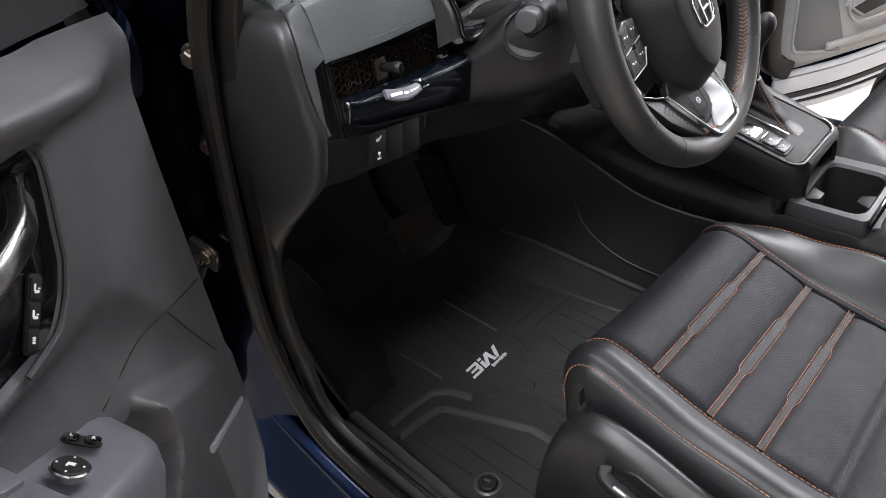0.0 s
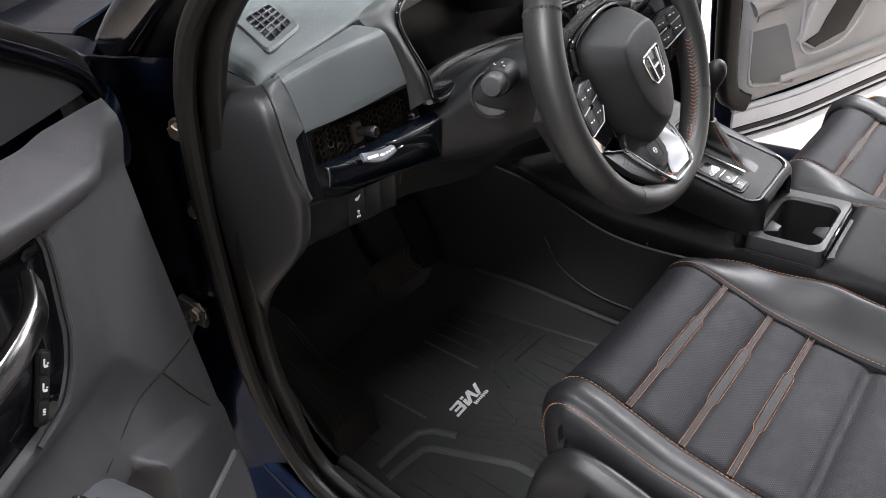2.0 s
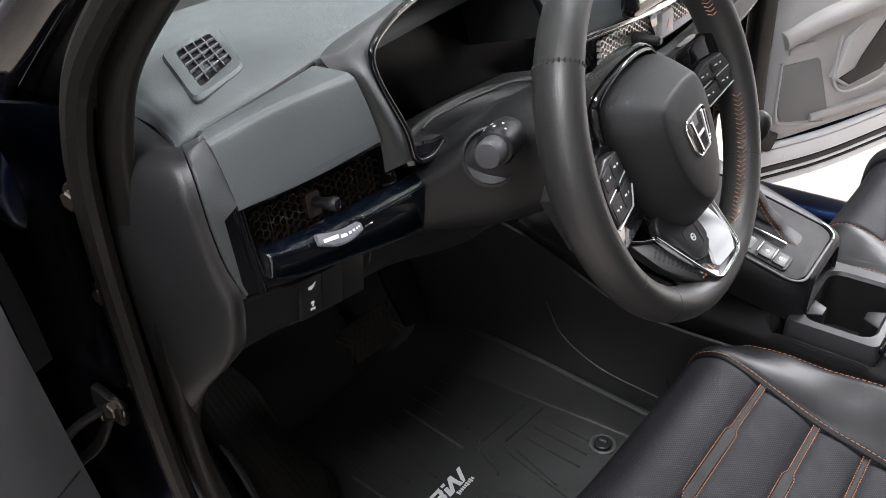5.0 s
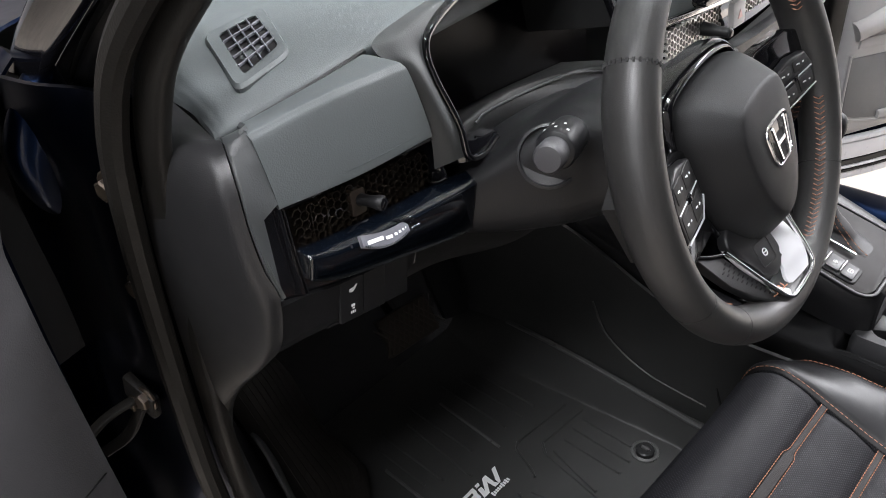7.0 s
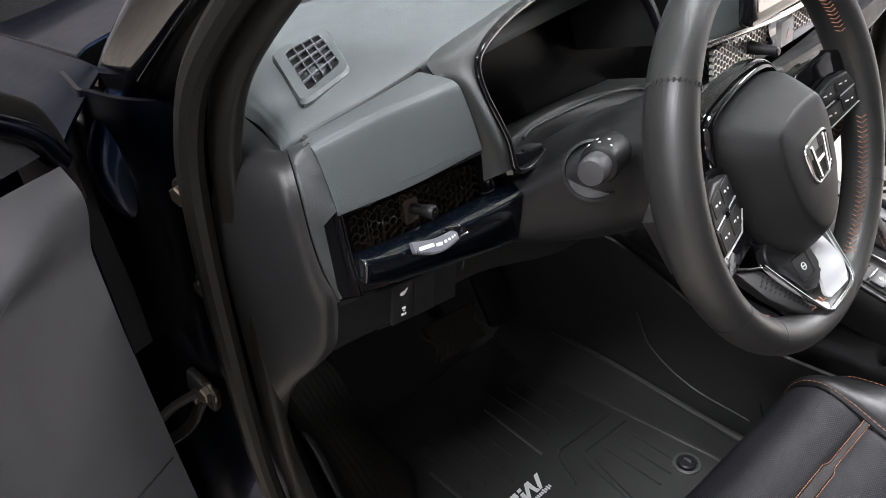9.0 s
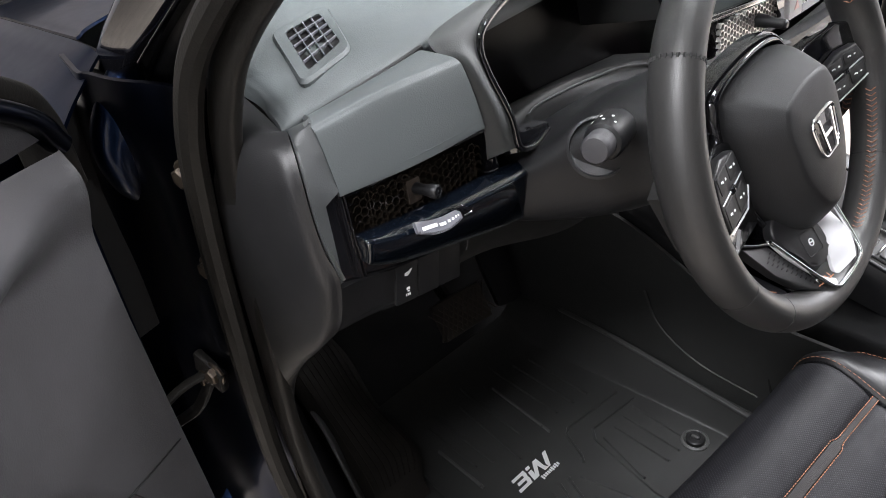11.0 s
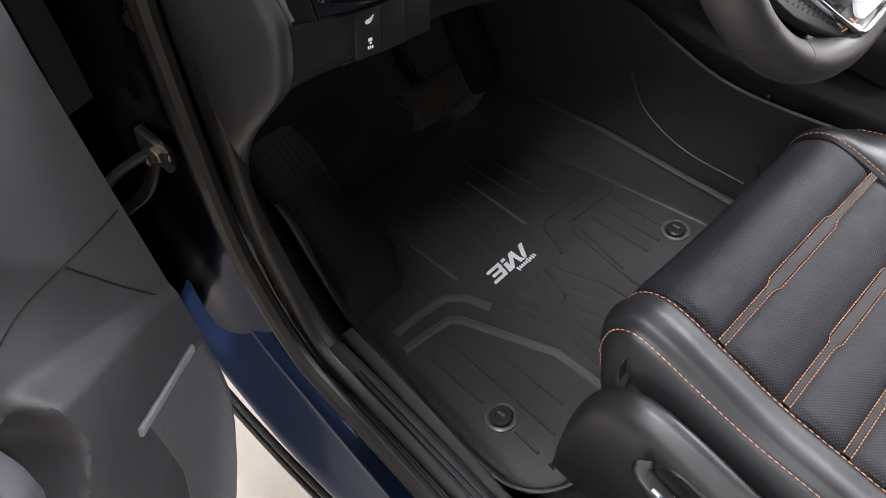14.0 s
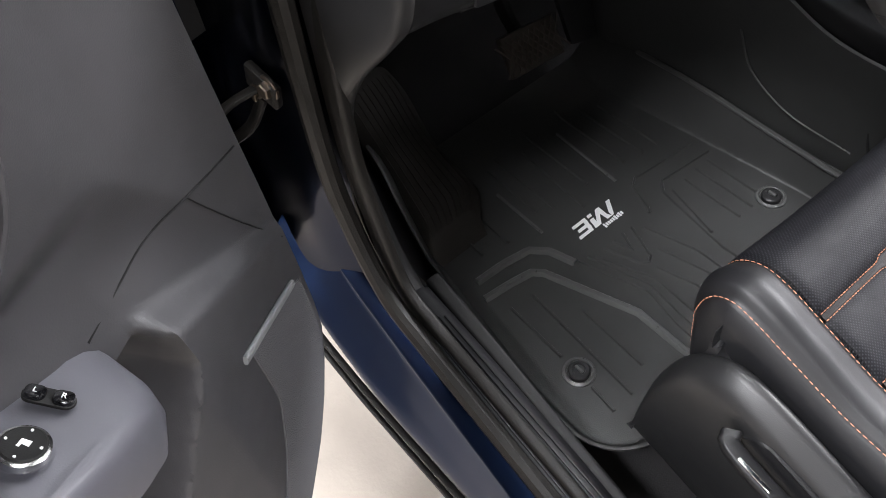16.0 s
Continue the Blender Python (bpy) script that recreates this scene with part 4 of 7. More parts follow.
prism(bm, [(p.x, p.y) for p in spline([(-0.5140, 0.800, 0), (-0.5085, 0.785, 0), (-0.4965, 0.7775, 0), (-0.484, 0.7765, 0), (-0.463, 0.781, 0), (-0.4515, 0.7855, 0), (-0.4480, 0.790, 0), (-0.4530, 0.8010, 0), (-0.4560, 0.808, 0), (-0.4500, 0.823, 0), (-0.480, 0.832, 0), (-0.505, 0.822, 0)], 60, True)], 0.0085, Matrix.Translation((0, 0, 0.9970)), 0.003, 4)
part("rim_foot", bm, GLOSS, hood, "glossy tongue at the foot of the rim")
bm = bmesh.new()
back = [(-0.383 + (x + 0.383) * 0.98, 0.915, 0.965 + (z - 1.0) * 1.05) for x, y, z in RIMLINE]
sheet(bm, net([[(x + (0.002 if x < -0.45 else 0), y + 0.003, z - 0.003) for x, y, z in RIMLINE], back], 60, 8), 0.003)
part("hood_lining", bm, HARD_DARK, hood, "matt black hood lining")
bm = bmesh.new()
sheet(bm, net([[(-0.55, 0.900, 0.93), (-0.38, 0.90, 0.93), (-0.12, 0.90, 0.93)], [(-0.55, 0.905, 1.05), (-0.38, 0.905, 1.05), (-0.12, 0.905, 1.05)], [(-0.55, 0.91, 1.12), (-0.38, 0.91, 1.12), (-0.12, 0.91, 1.12)]], 16, 12), 0.008)
part("display", bm, SCREEN, hood, "dark unlit instrument display")
bm = bmesh.new()
sheet(bm, net([[(-0.500, 0.800, 0.985), (-0.43, 0.80, 0.985), (-0.34, 0.79, 0.990), (-0.20, 0.79, 0.97)], [(-0.500, 0.812, 1.000), (-0.444, 0.806, 1.0165), (-0.3604, 0.805, 1.0130), (-0.2219, 0.805, 0.982)], [(-0.505, 0.83, 0.999), (-0.43, 0.825, 1.0165), (-0.34, 0.82, 1.0125), (-0.20, 0.82, 0.985)], [(-0.51, 0.90, 0.965), (-0.42, 0.90, 0.970), (-0.33, 0.90, 0.97), (-0.18, 0.90, 0.96)]], 30, 24), 0.006)
part("display_shelf", bm, HARD_DARK, hood, "black shelf below the display")
bm = bmesh.new()
sweep(bm, circle(0.0014, 8), spline([(-0.459, 0.8055, 1.0125), (-0.444, 0.8055, 1.0175), (-0.408, 0.8045, 1.0175), (-0.3604, 0.8040, 1.0145), (-0.309, 0.8040, 1.009), (-0.264, 0.8040, 0.9975), (-0.2219, 0.8040, 0.983)], 30), up=(0, 1, 0))
part("shelf_edge", bm, FRAMEGREY, hood, "grey rolled edge of the shelf")

# column shroud with its stalks
bm = bmesh.new()
def shroud_row(y, w, zt, zb):
    xc = -0.386
    pts = [(xc - w, y, (zt + zb) / 2), (xc - w * 0.92, y, zt - 0.02), (xc - w * 0.5, y, zt), (xc, y, zt + 0.005), (xc + w * 0.5, y, zt), (xc + w * 0.92, y, zt - 0.02), (xc + w, y, (zt + zb) / 2),
           (xc + w * 0.9, y, zb + 0.015), (xc + w * 0.4, y, zb), (xc, y, zb - 0.003), (xc - w * 0.4, y, zb), (xc - w * 0.9, y, zb + 0.015)]
    return spline(pts, 48, True)


rows = [shroud_row(0.64, 0.055, 1.055, 0.955), shroud_row(0.66, 0.065, 1.058, 0.945), shroud_row(0.70, 0.078, 1.050, 0.922), shroud_row(0.74, 0.10, 1.032, 0.908), shroud_row(0.78, 0.125, 1.005, 0.90), shroud_row(0.84, 0.14, 0.985, 0.89)]
cols = [spline([r[j] for r in rows], 24) for j in range(48)]
skin(bm, [[cols[j][i] for j in range(48)] for i in range(24)], closed_u=True, cap=True)
shroud = part("column_shroud", bm, HARD, dash, "black steering column shroud")
bm = bmesh.new()
CO = axes((-0.462, 0.716, 1.004), (0, 0, 1), (-0.71, -0.53, 0.46))
lathe(bm, [(0.030, -0.010), (0.030, 0.004), (0.0275, 0.006), (0.026, 0.002), (0.014, 0.0)], CO, 32)
part("stalk_collar", bm, FRAMEGREY, shroud, "grey ring round the stalk")
ST = axes((-0.484, 0.679, 1.047), (0, 0, 1), (-0.93, -0.31, 0.13))
bm = bmesh.new()
lathe(bm, [(0.009, -0.012), (0.013, -0.006), (0.0165, 0.002), (0.0176, 0.016), (0.0176, 0.040), (0.0160, 0.044), (0.0135, 0.0455)], ST, 32)
sweep(bm, circle(0.011, 14), spline([(-0.455, 0.724, 0.998), (-0.468, 0.700, 1.024), (-0.480, 0.681, 1.045)], 8), up=(1, 0, 0))
stalk = part("light_stalk", bm, HARD, shroud, "black light and indicator stalk")
bm = bmesh.new()
lathe(bm, [(0.0128, 0.0455), (0.0130, 0.058), (0.0126, 0.0625), (0.0108, 0.0650), (0.005, 0.0658)], ST, 32)
part("turn_knob", bm, DOORCARD, stalk, "grey-black round end knob")
for i in range(6):
    bm = bmesh.new()
    q = radians(-25 + 17 * i)
    p = ST @ Vector((0.0173 * math.cos(q), 0.0173 * math.sin(q), 0.036 - 0.010 * (i % 2)))
    box(bm, p, (0.0012, 0.0020, 0.0024), ST.to_3x3() @ Matrix.Rotation(q, 3, "Z"), 0)
    part("symbol", bm, MARK, stalk, "small white symbol")
WS = axes((-0.318, 0.700, 1.026), (0, 0, 1), (0.93, -0.12, -0.10))
bm = bmesh.new()
lathe(bm, [(0.012, 0.0), (0.013, 0.03), (0.0165, 0.05), (0.0172, 0.075), (0.0165, 0.078), (0.0165, 0.086), (0.0176, 0.088), (0.0176, 0.122), (0.0160, 0.126), (0.010, 0.127)], WS, 32)
wiper = part("wiper_stalk", bm, HARD_DARK, shroud, "black wiper stalk")
bm = bmesh.new()
prism(bm, rounded(0.024, 0.026, 0.004, 4), 0.016, WS @ Matrix.Translation((0.0, 0, 0.127)), 0.003, 2)
tip = part("end_key", bm, HARD_DARK, wiper, "square end key of the stalk")
bm = bmesh.new()
TM = axes(WS @ Vector((0.0121, 0, 0.136)), WS.to_3x3() @ Vector((0, 0, 1)), WS.to_3x3() @ Vector((1, 0, 0)))
prism(bm, rounded(0.007, 0.0016, 0.0004, 2), 0.0004, TM)
prism(bm, rounded(0.0016, 0.007, 0.0004, 2), 0.0004, TM)
part("symbol", bm, MARK, tip, "white cross mark")


def lettering(word, size, m, parent, extrude=0.0001):
    cu = bpy.data.curves.new("letters", "FONT")
    cu.body, cu.size, cu.align_x, cu.align_y, cu.extrude = word, size, "CENTER", "CENTER", extrude
    tmp = bpy.data.objects.new("letters", cu)
    scene.collection.objects.link(tmp)
    bpy.context.view_layer.update()
    me = bpy.data.meshes.new_from_object(tmp)
    bpy.data.objects.remove(tmp)
    b = bmesh.new()
    b.from_mesh(me)
    bpy.data.meshes.remove(me)
    bmesh.ops.transform(b, matrix=m, verts=b.verts)
    return part("lettering", b, MARK, parent, "small white lettering")


def on_stalk(angle, h, r=0.0178):
    """A pose on the stalk's round side, with its x axis along the stalk."""
    a = radians(angle)
    out = WS.to_3x3() @ Vector((math.cos(a), math.sin(a), 0))
    return axes(WS @ Vector((r * math.cos(a), r * math.sin(a), h)), WS.to_3x3() @ Vector((0, 0, 1)), out)


lettering("MIST", 0.0042, on_stalk(38, 0.062, 0.0172), wiper)
lettering("OFF", 0.0048, on_stalk(2, 0.114), wiper)
lettering("REAR", 0.0036, on_stalk(48, 0.108), wiper)
bm = bmesh.new()
sweep(bm, circle(0.0004, 6), [on_stalk(24, 0.106) @ Vector((x, y, 0.0002)) for x, y in rounded(0.007, 0.005, 0.001, 3)], True)
prism(bm, rounded(0.0044, 0.001, 0.0003, 2), 0.0003, on_stalk(34, 0.094))
prism(bm, rounded(0.001, 0.0044, 0.0003, 2), 0.0003, on_stalk(34, 0.094))
prism(bm, rounded(0.003, 0.003, 0.001, 3), 0.0003, on_stalk(-8, 0.104))
part("symbol", bm, MARK, wiper, "small white symbols")
bm = bmesh.new()
lathe(bm, [(0.0168, 0.0782), (0.0172, 0.080), (0.0172, 0.084), (0.0168, 0.0858)], WS, 32)
part("silver_ring", bm, CHROME, wiper, "silver ring")

# middle and far side of the fascia
bm = bmesh.new()
rows = [[(-0.20, 0.80, 1.115), (0.0, 0.77, 1.12), (0.3, 0.79, 1.115), (0.71, 0.86, 1.10)],
        [(-0.20, 0.785, 1.06), (0.0, 0.755, 1.06), (0.3, 0.775, 1.06), (0.71, 0.85, 1.055)],
        [(-0.20, 0.785, 1.025), (0.0, 0.755, 1.025), (0.3, 0.775, 1.02), (0.71, 0.845, 1.01)]]
sheet(bm, net(rows, 40, 12), 0.01)
part("fascia", bm, SOFT, dash, "grey-green soft fascia")
bm = bmesh.new()
rows = [[(-0.20, 0.80, 1.022), (0.0, 0.768, 1.022), (0.3, 0.788, 1.018), (0.70, 0.855, 1.008)],
        [(-0.20, 0.805, 0.99), (0.0, 0.773, 0.99), (0.3, 0.793, 0.986), (0.70, 0.86, 0.978)],
        [(-0.20, 0.80, 0.965), (0.0, 0.765, 0.965), (0.3, 0.785, 0.96), (0.70, 0.852, 0.952)]]
sheet(bm, net(rows, 40, 10), 0.008)
strip = part("vent_strip", bm, GLOSS, dash, "piano black vent strip")
SILVERMESH = surface("satin_silver_mesh", (0.45, 0.44, 0.42), 0.3, 0.8)
for x0, w, y0 in ((-0.085, 0.13, 0.772), (0.10, 0.13, 0.774)):
    bm = bmesh.new()
    honeycomb(bm, axes((x0, y0, 0.993), (1, -0.14 if x0 < 0 else 0.05, -0.01), (0, -1, 0.1)), w, 0.036, 0.0048, 0.0012)
    part("honeycomb", bm, SILVERMESH, strip, "silver edged honeycomb grille")
    bm = bmesh.new()
    lathe(bm, [(0.009, 0), (0.008, 0.016), (0.0065, 0.02), (0.0065, 0.038), (0.004, 0.041)], axes((x0 + 0.02, y0 - 0.003, 0.993), (1, 0, 0), (0.05, -1, 0)), 18)
    part("vent_knob", bm, HARD, strip, "small black vent knob")
bm = bmesh.new()
prism(bm, rounded(0.034, 0.034, 0.003, 4), 0.008, axes((0.008, 0.760, 0.993), (1, 0, 0), (0, -1, 0.1)), 0.002, 2)
hazard = part("hazard_switch", bm, GREYTRIM, strip, "pale grey hazard switch")
bm = bmesh.new()
prism(bm, [(-0.006, -0.005), (0.006, -0.005), (0, 0.006)], 0.001, axes((0.008, 0.7515, 0.993), (1, 0, 0), (0, -1, 0.1)))
part("symbol", bm, surface("pale_red_mark", (0.55, 0.36, 0.33), 0.5), hazard, "pale red triangle outline")
bm = bmesh.new()
sweep(bm, rounded(0.008, 0.010, 0.003, 4), spline([(-0.20, 0.780, 1.026), (0, 0.75, 1.026), (0.3, 0.77, 1.022), (0.70, 0.84, 1.012)], 30))
part("chrome_strip", bm, CHROME, dash, "bright chrome strip above the vents")
bm = bmesh.new()
sweep(bm, [(0.016, -0.02), (-0.010, -0.016), (-0.016, 0.0), (-0.008, 0.014), (0.012, 0.016)], spline([(-0.20, 0.785, 0.945), (0, 0.748, 0.945), (0.3, 0.765, 0.940), (0.70, 0.835, 0.930)], 30))
part("lower_bar", bm, HARD, dash, "black padded bar below the vents")
bm = bmesh.new()
sweep(bm, rounded(0.006, 0.008, 0.002, 4), spline([(-0.20, 0.772, 0.922), (0, 0.735, 0.922), (0.3, 0.752, 0.917), (0.70, 0.822, 0.907)], 30))
part("chrome_strip", bm, CHROME, dash, "thin chrome strip under the bar")
bm = bmesh.new()
rows = [[(-0.20, 0.80, 0.935), (0.0, 0.775, 0.93), (0.3, 0.80, 0.925), (0.70, 0.86, 0.92)], [(-0.20, 0.82, 0.85), (0.0, 0.80, 0.85), (0.3, 0.83, 0.80), (0.70, 0.88, 0.80)], [(-0.17, 0.90, 0.72), (0.0, 0.86, 0.76), (0.3, 0.92, 0.70), (0.70, 0.96, 0.70)]]
sheet(bm, net(rows, 30, 20), 0.01)
part("lower_fascia", bm, HARD_DARK, dash, "black lower fascia")
touch = thing("touch_screen", (0, 0.74, 1.05), "upright centre display with a glossy black frame on the dashboard", "display")
bm = bmesh.new()
prism(bm, rounded(0.245, 0.150, 0.010, 5), 0.016, axes((0.0, 0.765, 1.110), (1, 0, 0), (0, -1, 0.12)), 0.003, 2)
part("frame", bm, GLOSS, touch)
# The glare on the screen is put into a pale base colour.
bm = bmesh.new()
prism(bm, rounded(0.215, 0.120, 0.003, 3), 0.001, axes((0.0, 0.7485, 1.112), (1, 0, 0), (0, -1, 0.12)))
part("panel", bm, surface("screen_reflection_paint", (0.30, 0.27, 0.25), 0.25, coat=1.0), touch, "screen with its pale reflection painted in")

# ---- steering wheel ----
TAU, YAW, HUB = radians(21.0), radians(-2.4), Vector((-0.383, 0.575, 1.041))
WU = Vector((math.cos(YAW), -math.sin(YAW), 0))
WN = Vector((-math.sin(YAW) * math.cos(TAU), -math.cos(YAW) * math.cos(TAU), math.sin(TAU)))
WV = WN.cross(WU)
wheel = thing("steering_wheel", tuple(HUB), "black leather steering wheel with copper stitching and chrome spoke trim", "steering wheel")
RIM = 0.168


def rim_at(a, r=RIM):
    return HUB + WU * r * math.cos(a) + WV * r * math.sin(a)


def rim_ring(b, a0, a1, n, fat=1.0, lift=0.0):
    rows = []
    for i in range(n):
        a = a0 + (a1 - a0) * i / (n - 1)
        out = WU * math.cos(a) + WV * math.sin(a)
        grip = 1.0 + 0.10 * max(0, math.cos(2 * (a - radians(15))) if math.cos(a) > 0 else math.cos(2 * (a - radians(165))))
        rr = (0.0165 * grip * fat, 0.0195 * grip * fat)
        rows.append([HUB + out * (RIM + rr[0] * math.cos(q)) + WN * (rr[1] * math.sin(q) + lift) for q in np.linspace(0, 2 * math.pi, 25)[:-1]])
    skin(b, rows, closed_u=True, closed_v=abs(a1 - a0) > 6.2 and False, cap=True)


for k, (a0, a1) in enumerate(((-35, 41), (41, 144), (144, 212), (212, 234), (234, 325))):
    bm = bmesh.new()
    rim_ring(bm, radians(a0) + 0.004, radians(a1) - 0.004, max(8, int((a1 - a0) / 2.5)))
    part("rim_section", bm, WHEEL_LEATHER, wheel, "black leather rim cover")
bm = bmesh.new()
rim_ring(bm, 0, 2 * math.pi, 120, 0.985)
part("rim_core", bm, THREAD_DARK, wheel)
# herringbone seam on the inner side of the rim
for a0, count, drop in ((-66, 29, 0.007), (22, 22, 0.007), (150, 46, -0.007)):
    bm = bmesh.new()
    for i in range(count):
        a = radians(a0 + i * 1.9)
        out = WU * math.cos(a) + WV * math.sin(a)
        tan = -WU * math.sin(a) + WV * math.cos(a)
        c = HUB + out * (RIM - 0.0170) + WN * drop
        for s in (-1, 1):
            stitches(bm, [c + WN * 0.0003, c + WN * 0.0058 * s + tan * 0.0036], 0.0058, 0.01, 0.0012, up=tuple(-out))
    part("rim_stitching", bm, THREAD_BROWN, wheel, "copper-brown herringbone stitching")
for a in (radians(144), radians(41)):
    bm = bmesh.new()
    out = WU * math.cos(a) + WV * math.sin(a)
    tan = -WU * math.sin(a) + WV * math.cos(a)
    for k in range(24):
        q = radians(-60 + 13 * k)
        p = HUB + out * (RIM + 0.0175 * math.cos(q)) + WN * 0.0205 * math.sin(q)
        box(bm, p, (0.0035, 0.0022, 0.0012), Matrix((tan, WN, out)).transposed(), 0)
    part("rim_seam", bm, THREAD_DARK, wheel, "black cross seam")

# the hub group, turned a little and set deeper than the rim
SPIN = radians(7.0)
HU, HV = WU * math.cos(SPIN) + WV * math.sin(SPIN), WV * math.cos(SPIN) - WU * math.sin(SPIN)
HC = HUB - WN * 0.022 - HV * 0.028


def pad_row(scale, off, dv=0.0):
    pts = [(-0.061, 0.062), (-0.046, 0.076), (0.0, 0.081), (0.046, 0.076), (0.061, 0.062), (0.066, 0.035), (0.057, -0.020), (0.037, -0.060), (0.018, -0.079), (0.0, -0.084), (-0.018, -0.079), (-0.037, -0.060), (-0.057, -0.020), (-0.066, 0.035)]
    return spline([HC + HU * x * scale + HV * (y * scale + dv) + WN * off for x, y in pts], 84, True)


def pad_skin(levels, n):
    rows = [pad_row(*q) for q in levels]
    cols = [spline([r[j] for r in rows], n) for j in range(84)]
    return [[cols[j][i] for j in range(84)] for i in range(n)]


# airbag cover: steep flanks rising to a flat front face
bm = bmesh.new()
skin(bm, pad_skin([(1.0, -0.012), (1.02, 0.0), (1.0, 0.010), (0.93, 0.021), (0.83, 0.032, 0.001), (0.745, 0.0405, 0.002), (0.70, 0.0440, 0.003), (0.64, 0.0458, 0.003), (0.45, 0.0478, 0.003), (0.15, 0.049, 0.003), (0.01, 0.049, 0.003)], 40), closed_u=True, cap=True)
pad = part("airbag_cover", bm, PADSKIN, wheel, "grained black airbag cover")
bm = bmesh.new()
skin(bm, pad_skin([(1.00, -0.020), (1.04, -0.002), (1.08, 0.0015), (1.13, -0.001), (1.17, -0.008), (1.18, -0.022)], 16), closed_u=True)
part("cover_surround", bm, GLOSS, wheel, "piano black band round the airbag cover")
EM = axes(HC + HV * 0.011 + HU * 0.002 + WN * 0.0478, HU, WN) @ Matrix.Scale(0.90, 4)
ring = [(x * (1 + 0.16 * y / 0.02), y) for x, y in rounded(0.044, 0.042, 0.010, 6)]
bm = bmesh.new()
prism(bm, ring, 0.0012, EM, 0.0006, 1)
part("emblem_ground", bm, GLOSS, pad, "dark ground of the emblem")
bm = bmesh.new()
sweep(bm, circle(0.0014, 8), [EM @ Vector((x, y, 0.0015)) for x, y in ring], True, up=tuple(WN))
for s in (-1, 1):
    prism(bm, [(s * 0.0055, -0.018), (s * 0.0105, -0.018), (s * 0.0165, 0.018), (s * 0.0108, 0.018)][::s], 0.0042, EM, 0.0012, 1)
prism(bm, [(-0.008, -0.003), (0.008, -0.003), (0.0095, 0.001), (-0.0095, 0.001)], 0.0036, EM, 0.0008, 1)
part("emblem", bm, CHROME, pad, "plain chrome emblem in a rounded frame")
bm = bmesh.new()
for i in range(3):
    prism(bm, rounded(0.007, 0.008, 0.002, 3, -0.010 + 0.010 * i, -0.030), 0.0007, axes(HC + HV * -0.004 + WN * 0.0468, HU, WN + HV * -0.04))
part("embossing", bm, PADSKIN, pad)


def plate(name, outline, off, depth, material, parent, label="", bevel=0.003, pose_at=None):
    b = bmesh.new()
    prism(b, outline, depth, (pose_at or axes(HC, HU, WN)) @ Matrix.Translation((0, 0, off)), bevel, 3)
    return part(name, b, material, parent, label)


for s in (-1, 1):
    # the side spokes rise towards the rim
    SM = axes(HC + HU * s * 0.06, HU + WN * s * 0.22, WN - HU * s * 0.22)
    o = [(s * -0.005, 0.040), (s * 0.030, 0.056), (s * 0.075, 0.056), (s * 0.098, 0.046), (s * 0.098, 0.0), (s * 0.066, -0.030), (s * 0.0, -0.040)]
    spoke = plate("spoke", o[::-s], -0.012, 0.014, GLOSS, wheel, "piano black side spoke", pose_at=SM)
    dv = 0.002 if s < 0 else -0.014
    SM = SM if s < 0 else SM @ Matrix.Translation((0, 0.004, 0)) @ Matrix.Diagonal((1, 0.72, 1, 1))
    outline = [(s * x, y) for x, y in ((0.028, 0.046 + dv), (0.060, 0.055 + dv), (0.083, 0.050 + dv), (0.090, 0.030 + dv), (0.087, 0.002 + dv), (0.040, -0.003 + dv), (0.024, 0.010 + dv))]
    keys = plate("switch_pad", outline[::s], 0.003, 0.009, HARD, spoke, "black switch pad", pose_at=SM)
    for x, y, w, h in ((0.045, 0.040 + dv, 0.022, 0.016), (0.070, 0.041 + dv, 0.022, 0.016), (0.045, 0.012 + dv, 0.024, 0.018), (0.073, 0.014 + dv, 0.022, 0.020)):
        key = plate("key", rounded(w, h, 0.0022, 3, s * x, y), 0.0116, 0.0010, HARD_DARK, keys, "", 0.0007, SM)
        b = bmesh.new()
        prism(b, rounded(0.0030, 0.0012, 0.0004, 3, s * x - 0.004, y + 0.001), 0.0004, SM @ Matrix.Translation((0, 0, 0.0126)))
        prism(b, rounded(0.0010, 0.0022, 0.0003, 3, s * x - 0.0014, y), 0.0004, SM @ Matrix.Translation((0, 0, 0.0126)))
        if w > 0.02:
            prism(b, rounded(0.0024, 0.0018, 0.0004, 3, s * x + 0.005, y - 0.001), 0.0004, SM @ Matrix.Translation((0, 0, 0.0126)))
        part("symbol", b, MARK, key, "small white symbol")
    b = bmesh.new()
    lathe(b, [(0.0050, 0.0), (0.0054, 0.004), (0.0044, 0.0056)], SM @ Matrix.Translation((s * 0.058, 0.026 + dv, 0.0100)) @ Matrix.Rotation(radians(90), 4, "X") @ Matrix.Translation((0, 0, -0.003)), 18)
    part("roller", b, GLOSS, keys, "ribbed black roller")
    b = bmesh.new()
    sweep(b, rounded(0.0016, 0.0016, 0.0005, 2), [SM @ Vector((s * x, y, 0.0122)) for x, y in ((0.024, 0.010 + dv), (0.040, -0.003 + dv), (0.087, 0.002 + dv))], up=tuple(WN))
    sweep(b, rounded(0.0014, 0.0014, 0.0005, 2), [SM @ Vector((s * x, y, 0.0122)) for x, y in ((0.029, 0.0255 + dv), (0.086, 0.0275 + dv))], up=tuple(WN))
    part("accent", b, PALESTRIP, keys, "thin bright accent line")
LM = axes(HC - HV * 0.050 + WN * 0.004, HU, WN + HV * 0.36)
XC = -0.0215
